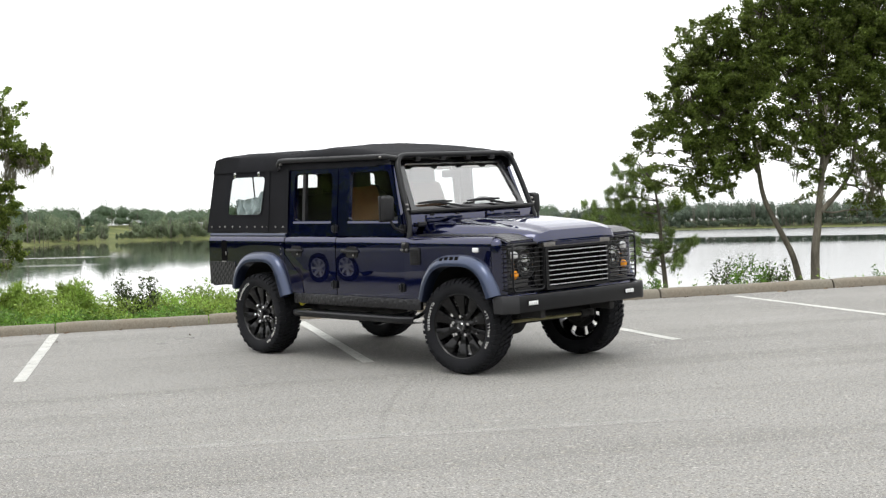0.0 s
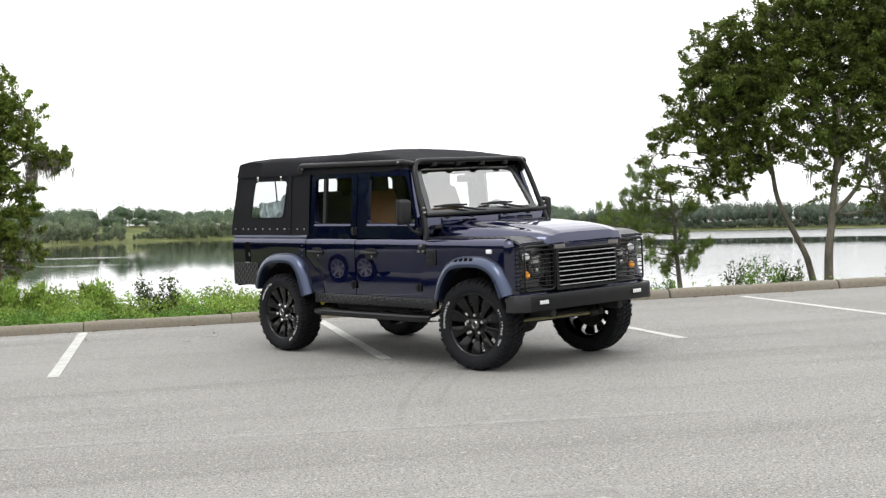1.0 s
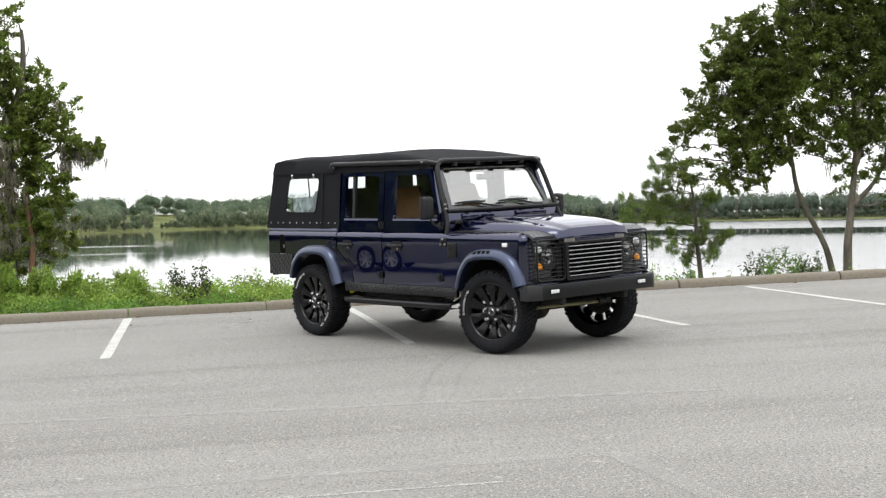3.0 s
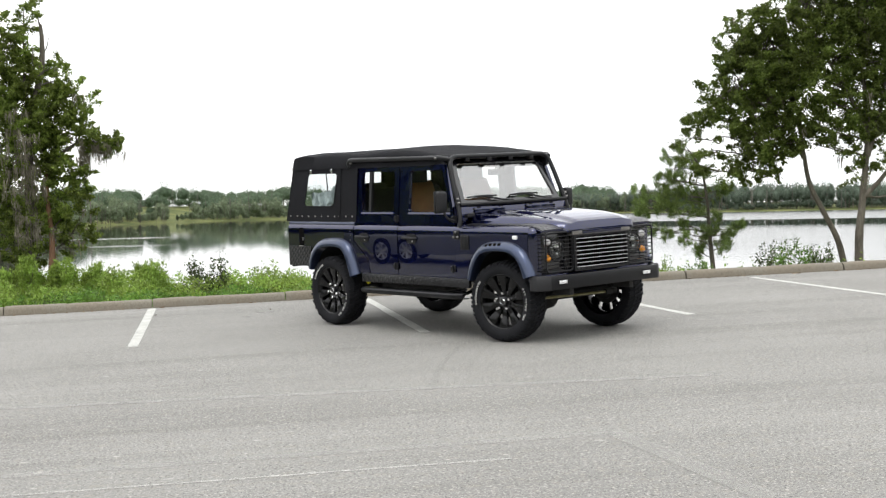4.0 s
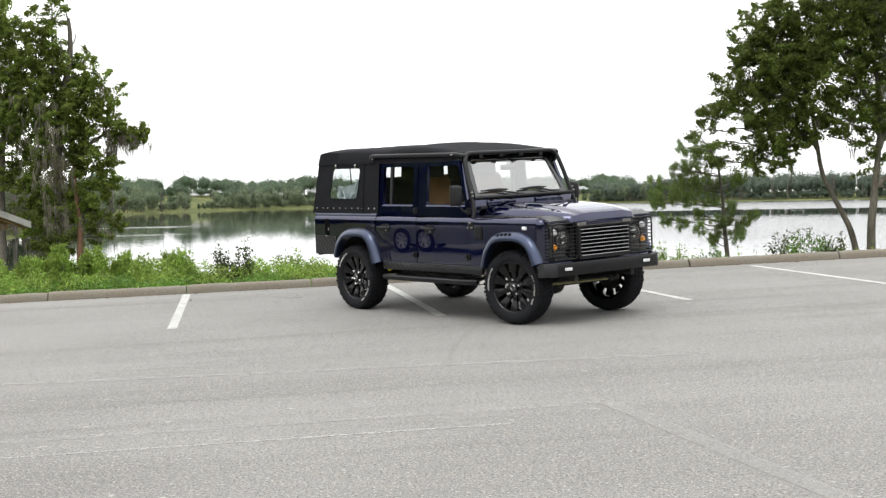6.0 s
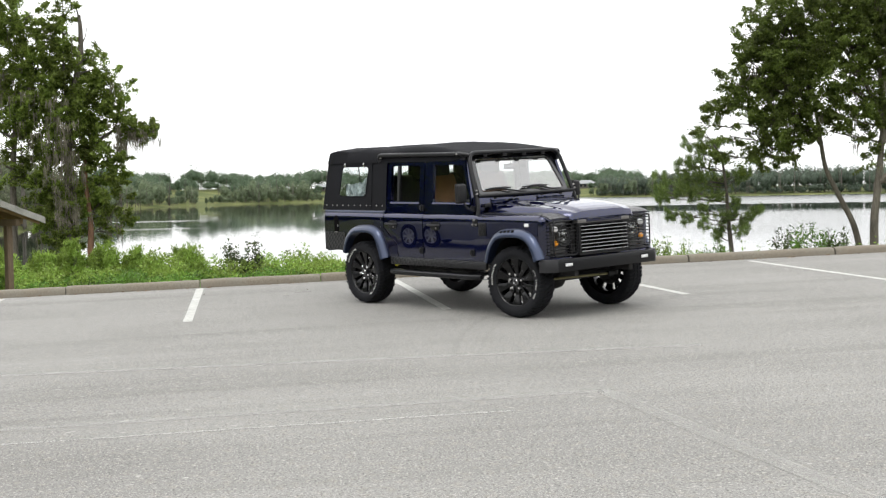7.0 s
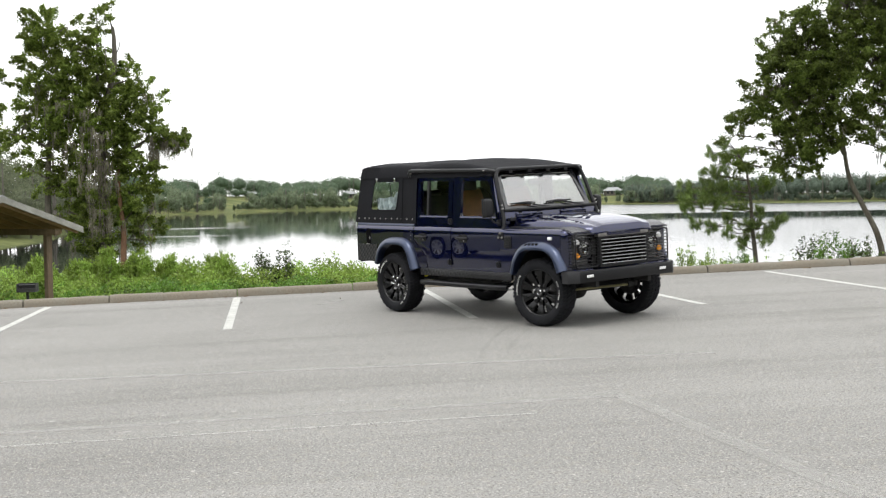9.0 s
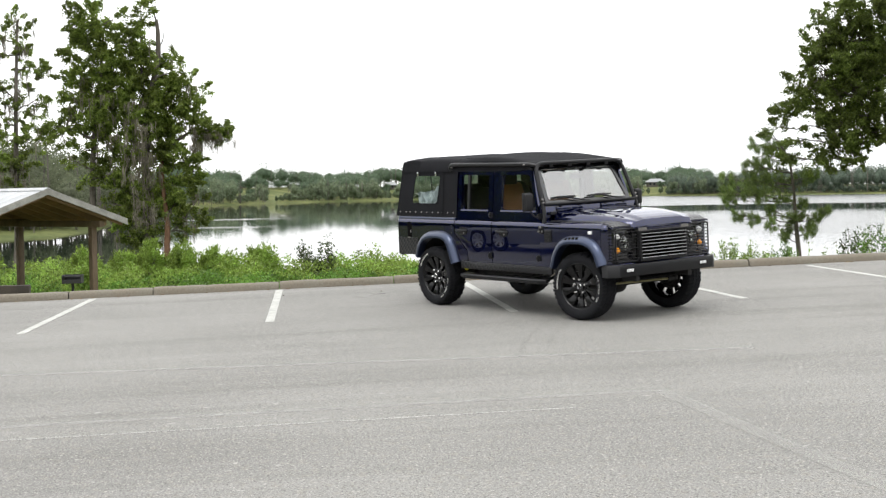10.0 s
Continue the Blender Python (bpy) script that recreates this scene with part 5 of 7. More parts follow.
        lathe(bm, [(0.0, 0.515), (0.012, 0.512), (0.02, 0.495), (0.0, 0.49)], 10, "x", (0, side * 0.532, 0.885))
        lathe(bm, [(0.071, 0.488), (0.073, 0.496), (0.093, 0.494), (0.093, 0.480)], 24, "x", (0, side * 0.532, 0.885))
        part("lamp_inner", bm, DARKTRIM, hl)
        bm = bmesh.new()
        box(bm, (0.486, side * 0.532 - 0.034, 0.902), (0.500, side * 0.532 + 0.034, 0.946), 0.008)
        box(bm, (0.486, side * 0.532 - 0.018, 0.836), (0.500, side * 0.532 + 0.018, 0.862), 0.006)
        part("projector", bm, CHROME, hl)
        bm = bmesh.new()
        lathe(bm, [(0.0, 0.520), (0.04, 0.517), (0.075, 0.509), (0.093, 0.499)], 24, "x", (0, side * 0.532, 0.885))
        part("lens", bm, GLASS, hl)
        for nm, z, m, lab in (("side_lamp", 0.966, WHITELENS, "small clear side lamp"), ("indicator", 0.812, AMBER, "amber indicator lamp")):
            bm = bmesh.new()
            lathe(bm, [(0.0, 0.528), (0.014, 0.526), (0.027, 0.517), (0.034, 0.500), (0.034, 0.480), (0.0, 0.480)], 18, "x", (0, side * 0.660, z))
            lp = part(nm, bm, m, pn, lab)
            bm = bmesh.new()
            lathe(bm, [(0.034, 0.484), (0.040, 0.486), (0.040, 0.494), (0.034, 0.498)], 18, "x", (0, side * 0.660, z))
            part("bezel", bm, CHROME if nm == "side_lamp" else PLASTIC, lp)
        # lamp guard
        bm = bmesh.new()
        fr = loop_of([(side * 0.388, 0.685), (side * 0.742, 0.685), (side * 0.742, 1.055), (side * 0.388, 1.055)], 0.045, 5)
        tube(bm, [(0.560, q.x, q.y) for q in fr], 0.0085, 8, closed=True)
        for z in (0.70, 1.04):
            tube(bm, [(0.560, side * 0.742, z), (0.47, side * 0.775, z)], 0.0075, 6)
            tube(bm, [(0.560, side * 0.388, z), (0.48, side * 0.39, z)], 0.0075, 6)
        gd = part("lamp_guard", bm, BLACK, pn, "black wire lamp guard")
        for k in range(9):
            z = 0.722 + 0.037 * k
            bm = bmesh.new()
            tube(bm, rounded([(0.560, side * 0.388, z), (0.563, side * 0.6, z), (0.560, side * 0.742, z), (0.545, side * 0.765, z), (0.485, side * 0.775, z)], 0.02, 3), 0.0042, 6)
            part("guard_wire", bm, GLOSSBLACK, gd)
        pn.matrix_basis = Matrix.Translation((-0.035, 0, 0))
    bm = bmesh.new()
    box(bm, (0.42, -0.365, 0.67), (0.47, 0.365, 1.07), 0.01)
    part("radiator", bm, VOID, car)
    bm = bmesh.new()
    holed(bm, loop_of([(-0.385, 0.672), (0.385, 0.672), (0.385, 1.016), (-0.385, 1.016)], 0.02), [loop_of([(-0.350, 0.695), (0.350, 0.695), (0.350, 1.000), (-0.350, 1.000)], 0.015)],
          lambda y, z: Vector((0.548 - 0.02 * (z - 0.67), y, z)), 0.05)
    gr = part("grille", bm, BLACK, car, "black grille with bright slats")
    for k in range(8):
        z = 0.712 + 0.0385 * k
        bm = bmesh.new()
        block(bm, [(0.538, -0.352, z - 0.002), (0.553, -0.352, z - 0.0035), (0.553, 0.352, z - 0.0035), (0.538, 0.352, z - 0.002)],
              [(0.538, -0.352, z + 0.002), (0.555, -0.352, z + 0.0035), (0.555, 0.352, z + 0.0035), (0.538, 0.352, z + 0.002)], 0.0015)
        part("slat", bm, SLAT, gr)
    bm = bmesh.new()
    for k in range(24):
        y = -0.34 + 0.68 * k / 23
        tube(bm, [(0.495, y, 0.69), (0.495, y, 1.03)], 0.004, 5)
    part("mesh_screen", bm, VOID, gr)
    bm = bmesh.new()
    box(bm, (0.47, -0.40, 1.018), (0.546, 0.40, 1.074), 0.008)
    hd = part("grille_header", bm, STEEL, gr, "bright header bar")
    bm = bmesh.new()
    box(bm, (0.535, -0.27, 1.024), (0.551, 0.27, 1.068), 0.004)
    part("name_plate", bm, NAVY, hd, "dark blue plain bar")
    # valance and bumper
    bm = bmesh.new()
    box(bm, (0.40, -0.74, 0.55), (0.475, 0.74, 0.665), 0.02)
    part("valance", bm, NAVY, car)
    bm = bmesh.new()
    plan = ((0.40, -0.840), (0.485, -0.835), (0.556, -0.760), (0.574, -0.71), (0.574, 0.74), (0.556, 0.79), (0.485, 0.862), (0.40, 0.866))
    inner = ((0.40, -0.78), (0.44, -0.77), (0.50, -0.70), (0.505, -0.66), (0.505, 0.66), (0.50, 0.70), (0.44, 0.77), (0.40, 0.78))
    rows = [[Vector((x, y, 0.520)), Vector((x + 0.004, y, 0.530)), Vector((x + 0.004, y, 0.642)), Vector((x, y, 0.652)), Vector((a, b, 0.652)), Vector((a, b, 0.520))] for (x, y), (a, b) in zip(plan, inner)]
    vv = [[bm.verts.new(p) for p in r] for r in rows]
    for a, b in zip(vv, vv[1:]):
        for k in range(6):
            bm.faces.new((a[k], a[(k + 1) % 6], b[(k + 1) % 6], b[k]))
    bm.faces.new(vv[0])
    bm.faces.new(vv[-1][::-1])
    bp = part("front_bumper", bm, BLACK, car, "satin black steel front bumper")
    # moulded caps over the bumper's ends
    for s, end in ((-1, 0), (1, -1)):
        k = 1 if s < 0 else -1
        run = [Vector((*plan[end + k * i], 0)) for i in range(4)]
        run[3] = run[2].lerp(run[3], 0.7)
        run[0].x -= 0.004
        bm = bmesh.new()
        rows = []
        for p in run:
            o = Vector((0.6, s * 0.8, 0)) * 0.007
            rows.append([p + o * g + Vector((0, 0, z)) for g, z in ((-4, 0.515), (0.2, 0.516), (0.8, 0.524), (1.0, 0.585), (0.8, 0.648), (0.2, 0.656), (-4, 0.657))])
        slab(bm, rows, (-0.006, -s * 0.004, 0))
        part("bumper_end_cap", bm, ENDCAP, bp, "dark grey plastic bumper end cap")
    for s in (-1, 1):
        bm = bmesh.new()
        box(bm, (0.560, s * 0.585 - 0.058, 0.568), (0.585, s * 0.585 + 0.058, 0.612), 0.010)
        fg = part("bumper_lamp", bm, GLOSSBLACK, bp, "oblong lamp with bright cells let into the bumper")
        cell = None
        for k in range(5):
            m = pose(0.583, s * 0.585 - 0.042 + 0.021 * k, 0.590)
            if cell is None:
                bm = bmesh.new()
                box(bm, (0, -0.0085, -0.016), (0.006, 0.0085, 0.016), 0.003)
                cell = part("lamp_cell", bm, WHITELENS, fg, place=m)
            else:
                again(cell, m)
        bm = bmesh.new()
        holed(bm, loop_of([(s * 0.585 - 0.068, 0.558), (s * 0.585 + 0.068, 0.558), (s * 0.585 + 0.068, 0.622), (s * 0.585 - 0.068, 0.622)], 0.016), [loop_of([(s * 0.585 - 0.058, 0.568), (s * 0.585 + 0.058, 0.568), (s * 0.585 + 0.058, 0.612), (s * 0.585 - 0.058, 0.612)], 0.010)],
              lambda y, z: Vector((0.578, y, z)), 0.006)
        part("bezel", bm, PLASTIC, fg)
        bm = bmesh.new()
        box(bm, (0.30, s * 0.42 - 0.03, 0.45), (0.53, s * 0.42 + 0.03, 0.53), 0.01)
        part("tow_bracket", bm, UNDER, bp)

    # cabin
    seat(car, -1.38, -0.40, 0.52, "front_seat")
    seat(car, -1.38, 0.40, 0.52, "front_seat")
    seat(car, -2.15, 0.0, 1.40, "rear_bench", DARKTRIM, "dark trimmed rear bench")
    bm = bmesh.new()
    block(bm, [(-1.0, -0.72, 1.02), (-0.70, -0.72, 1.02), (-0.70, 0.72, 1.02), (-1.0, 0.72, 1.02)], [(-0.93, -0.72, 1.28), (-0.72, -0.72, 1.31), (-0.72, 0.72, 1.31), (-0.93, 0.72, 1.28)], 0.02)
    part("dashboard", bm, DARKTRIM, car)
    bm = bmesh.new()
    tube(bm, [(-1.04 + 0.09 * math.sin(a), 0.40 + 0.19 * math.cos(a), 1.25 + 0.16 * math.sin(a)) for a in (math.tau * k / 24 for k in range(24))], 0.014, 8, closed=True)
    tube(bm, [(-0.90, 0.40, 1.17), (-1.03, 0.40, 1.245)], 0.02, 8)
    tube(bm, [(-1.04, 0.22, 1.25), (-1.04, 0.58, 1.25)], 0.012, 6)
    part("steering_wheel", bm, DARKTRIM, car)
    bm = bmesh.new()
    for x in (-1.62, -2.42):
        tube(bm, rounded([(x, -0.70, 0.75), (x, -0.70, 1.72), (x, -0.55, 1.80), (x, 0.55, 1.80), (x, 0.70, 1.72), (x, 0.70, 0.75)], 0.10), 0.024, 8)
    part("inner_hoop", bm, BLACK, car)
    for s in (-1, 1):
        bm = bmesh.new()
        box(bm, (-2.33, min(s * 0.745, s * 0.772), 0.72), (-0.70, max(s * 0.745, s * 0.772), 1.09), 0.01)
        part("door_card", bm, DARKTRIM, car)
        bm = bmesh.new()
        box(bm, (-0.90, min(s * 0.70, s * 0.735), 1.68), (-2.43, max(s * 0.70, s * 0.735), 1.76), 0.008)
        part("cant_rail", bm, BLACK, car)
        bm = bmesh.new()
        box(bm, (-3.40, min(s * 0.40, s * 0.74), 0.94), (-2.60, max(s * 0.40, s * 0.74), 1.16), 0.04)
        part("side_bench", bm, DARKTRIM, car)

    # wheels
    size = Matrix.Diagonal((0.97, 0.88, 0.97, 1.0))
    steer = 8.5
    make_wheel(car, pose(AXLES[0] - 0.055, -0.705, HUB_Z, 0, 0, steer) @ size, 0)
    make_wheel(car, pose(AXLES[0] - 0.10, 0.725, HUB_Z, 0, 0, 180 + steer) @ size, 15)
    make_wheel(car, pose(AXLES[1], -0.735, HUB_Z - 0.010) @ Matrix.Diagonal((0.945, 0.88, 0.945, 1.0)), 30)
    make_wheel(car, pose(AXLES[1], 0.735, HUB_Z, 0, 0, 180) @ size, 45)
    return car


make_car()


# ---- the parked car that the doors mirror ----
ALLOY = mat("pale_alloy", (0.62, 0.62, 0.64), rough=0.35, metal=0.4, vary=0.08, scale=20, fine=200, bump=0)
SILVER = mat("silver_car_paint", (0.42, 0.43, 0.45), rough=0.3, metal=0.8, vary=0.06, scale=2, fine=300, bump=0, coat=0.8)


def make_parked_car():
    """A silver estate car, x forward, standing nose to the kerb."""
    car = thing("parked_car", "silver estate car standing nose to the kerb", "car", KERB @ pose(-10.6, 2.7, 0, 0, 0, 90))
    bm = bmesh.new()
    rows = []
    for x, lo, belt, w in ((-2.2, 0.45, 0.95, 0.80), (-2.05, 0.28, 1.0, 0.86), (-1.2, 0.24, 1.0, 0.9), (0.0, 0.24, 0.98, 0.9), (0.9, 0.24, 0.95, 0.9), (1.7, 0.26, 0.88, 0.88), (2.1, 0.30, 0.76, 0.80), (2.25, 0.42, 0.62, 0.66)):
        rows.append([Vector((x, y * w, z)) for y, z in ((-0.92, lo), (-1.0, (lo + belt) / 2), (-0.97, belt), (-0.5, belt + 0.03), (0, belt + 0.04), (0.5, belt + 0.03), (0.97, belt), (1.0, (lo + belt) / 2), (0.92, lo))])
    slab(bm, rows, (0, 0, -0.01))
    part("body", bm, SILVER, car, "silver painted body", 40)
    bm = bmesh.new()
    rows = []
    for x, z, w in ((-2.12, 1.02, 0.80), (-1.85, 1.38, 0.70), (-1.4, 1.47, 0.66), (-0.4, 1.49, 0.66), (0.15, 1.43, 0.68), (0.95, 0.99, 0.80)):
        rows.append([Vector((x, y * w, zz)) for y, zz in ((-1.1, 0.97), (-1.06, (z + 0.97) / 2), (-0.97, z - 0.03), (0, z), (0.97, z - 0.03), (1.06, (z + 0.97) / 2), (1.1, 0.97))])
    slab(bm, rows, (0, 0, -0.01))
    part("cabin_glass", bm, DARKPANE, car, "dark glazed cabin", 40)
    bm = bmesh.new()
    slab(bm, [[Vector((x, y, z + 0.012 - 0.03 * y * y)) for y in (-0.62, -0.3, 0, 0.3, 0.62)] for x, z in ((-1.8, 1.41), (-1.4, 1.475), (-0.4, 1.495), (0.12, 1.445))], (0, 0, -0.015))
    part("roof", bm, SILVER, car)
    for x in (-1.35, 1.38):
        for side in (-1, 1):
            bm = bmesh.new()
            lathe(bm, [(0.20, -0.10), (0.29, -0.11), (0.325, -0.08), (0.325, 0.08), (0.29, 0.11), (0.20, 0.10)], 32)
            w = part("wheel", bm, RUBBER, car, place=pose(x, side * 0.83, 0.325, 0, 0, 0 if side < 0 else 180))
            bm = bmesh.new()
            lathe(bm, [(0.0, -0.085), (0.05, -0.09), (0.06, -0.07), (0.0, -0.06)], 16)
            lathe(bm, [(0.19, -0.09), (0.205, -0.112), (0.215, -0.10), (0.20, -0.07)], 32)
            for k in range(7):
                c, n = math.cos(math.tau * k / 7), math.sin(math.tau * k / 7)
                block(bm, [(0.04 * c - 0.02 * n, -0.09, 0.04 * n + 0.02 * c), (0.04 * c + 0.02 * n, -0.09, 0.04 * n - 0.02 * c), (0.04 * c + 0.02 * n, -0.06, 0.04 * n - 0.02 * c), (0.04 * c - 0.02 * n, -0.06, 0.04 * n + 0.02 * c)],
                      [(0.20 * c - 0.03 * n, -0.105, 0.20 * n + 0.03 * c), (0.20 * c + 0.03 * n, -0.105, 0.20 * n - 0.03 * c), (0.20 * c + 0.03 * n, -0.075, 0.20 * n - 0.03 * c), (0.20 * c - 0.03 * n, -0.075, 0.20 * n + 0.03 * c)])
            part("rim", bm, ALLOY, w, "silver alloy rim")


make_parked_car()


# ---- trees, banks and the far shore ----
def limb(bm, a, b, r0, r1, wob, seed, n=7, sides=7):
    """A tapering crooked limb from a to b."""
    a, b = Vector(a), Vector(b)
    ln = (b - a).length
    pts, rad = [], []
    for i in range(n + 1):
        t = i / n
        k = math.sin(math.pi * t) * wob * ln
        w = Vector((noise.noise((t * 2.1, seed, 0)), noise.noise((t * 2.1, seed, 5)), 0.6 * noise.noise((t * 2.1, seed, 9))))
        pts.append(a.lerp(b, t) + w * k)
        rad.append(r0 + (r1 - r0) * t)
    tube(bm, pts, rad, sides)
    return pts


def crown(rng, blobs, clumps, leaves, spread, length, width, droop=0.2, shell=0.35):
    """Leaf corners for a crown: each blob (place, radii) is filled with leafy sprays that point outwards and up. Returns also the sprays' feet."""
    cs, out, way = [], [], []
    for c, rad in blobs:
        vol = 4.19 * rad[0] * rad[1] * rad[2]
        n = max(5, int(vol * clumps))
        u = in_ball(rng, n, shell)
        p = u * np.array(rad) * rng.uniform(0.75, 1.22, size=(n, 1)) + np.array(c)
        cs.append(p)
        for q, o in zip(p, u):
            k = int(leaves * rng.uniform(0.5, 1.5))
            a = o * 0.8 + np.array((0, 0, 0.45 - droop)) + rng.normal(size=3) * 0.45
            a /= np.linalg.norm(a)
            t = rng.uniform(0, 1, size=(k, 1)) ** 0.8
            ln = rng.uniform(1.4, 3.6) * spread
            out.append(q + a * t * ln + rng.normal(size=(k, 3)) * spread * (0.60 - 0.36 * t) * np.array((1, 1, 0.7)))
            way.append(np.tile(a * 0.5, (k, 1)) + rng.normal(size=(k, 3)) * 0.7)
    cs = np.concatenate(cs)
    return leaf_cards(rng, np.concatenate(out), length, width, 0.15, np.concatenate(way)), cs


def hanging(rng, starts, low, high, width=0.016):
    """Corners of hanging moss: bundles of thin crooked strands that thin out towards the tip."""
    out = []
    for p in starts:
        top = rng.uniform(low, high)
        for j in range(9):
            ln = top * rng.uniform(0.45, 1.05)
            a = rng.uniform(0, math.pi)
            w = np.array((math.cos(a), math.sin(a), 0)) * width * rng.uniform(0.6, 1.5)
            q = p + rng.normal(size=3) * np.array((0.07, 0.07, 0.05))
            for k in range(4):
                e = q + np.array((rng.normal() * 0.025, rng.normal() * 0.025, -ln / 4)) + (p - q) * np.array((0.12, 0.12, 0))
                f0, f1 = 1 - 0.22 * k, 1 - 0.22 * (k + 1)
                out += [q - w * f0, q + w * f0, e + w * f1, e - w * f1]
                q = e
    return np.array(out)


def blob_at(s, z, q, rs, rz, rq):
    """A crown lump by its place along the shore; its radii stand along the world's axes."""
    p = shore(s, q, z)
    r = (rs + rq) / 2
    return (tuple(p), (r, r, rz))


def lobes(q, *rows, grow=1.22):
    """Crown lumps in one upright plane, each by its place, height and reach."""
    return [blob_at(s, z, q, r * grow, r * grow * 0.85, r * grow) for s, z, r in rows]


def make_tree(name, label, category, base, trunks, blobs, leaf_m, bark_m, seed, clumps=1.6, leaves=60, spread=0.30, length=0.2, width=0.12,
              moss=0, moss_len=(0.5, 1.6), droop=0.2, twigs=0.35, curtains=()):
    rng = np.random.default_rng(seed)
    root = thing(name, label, category, Matrix.Translation(base))
    back = Matrix.Translation(-Vector(base))
    bm = bmesh.new()
    joints = []
    for path, r0, r1 in trunks:
        line = smooth_line([shore(*p) for p in path], 6)
        n = len(line)
        tube(bm, line, [r0 + (r1 - r0) * (i / (n - 1)) ** 0.8 + (0.35 * r0 * max(0, 1 - i / 3)) for i in range(n)], 10)
        joints += line[n // 3:]
    v, cs = crown(rng, blobs, clumps, leaves, spread, length, width, droop)
    order = sorted(range(len(blobs)), key=lambda k: min((p - Vector(blobs[k][0])).length for p in joints))
    forks = [(p, 0.06) for p in joints]
    for k in order:
        c, rad = Vector(blobs[k][0]), blobs[k][1]
        j, thick = min(forks, key=lambda f: (f[0] - c).length + 1.5 * max(0, f[0].z - c.z + 0.15))
        limb(bm, j, c, min(thick, 0.055), 0.018, 0.22, seed + k * 1.7)
        forks.append((c, 0.032))
        near = [Vector(q) for q in cs if (Vector(q) - c).length < max(rad) * 1.05]
        for i, q in enumerate(near):
            if rng.uniform() < twigs:
                limb(bm, c.lerp(j, rng.uniform(0, 0.3)), q, 0.022, 0.008, 0.15, seed + i * 3.1 + k, 4, 4)
    bmesh.ops.translate(bm, verts=bm.verts, vec=-Vector(base))
    part("trunk", bm, bark_m, root, "", 70)
    ob = new("crown", quads_mesh("crown", v - np.array(base), leaf_m))
    ob.parent = root
    if moss:
        low = cs[rng.integers(0, len(cs), moss)] + rng.normal(size=(moss, 3)) * 0.2
        for (cs_, cz, cq), (hs, hz), n in curtains:
            a, b, c = rng.normal(size=n) * hs * 0.6, rng.uniform(-hz, hz, size=n), rng.normal(size=n) * hs * 0.6
            low = np.concatenate([low, np.array([tuple(shore(cs_ + i, cq + k, cz + j)) for i, j, k in zip(a, b, c)])])
        ob = new("moss", quads_mesh("moss", hanging(rng, low, *moss_len) - np.array(base), MOSS))
        ob.parent = root
        tagged(ob, "hanging grey moss", "", "", "stuff")
    return root


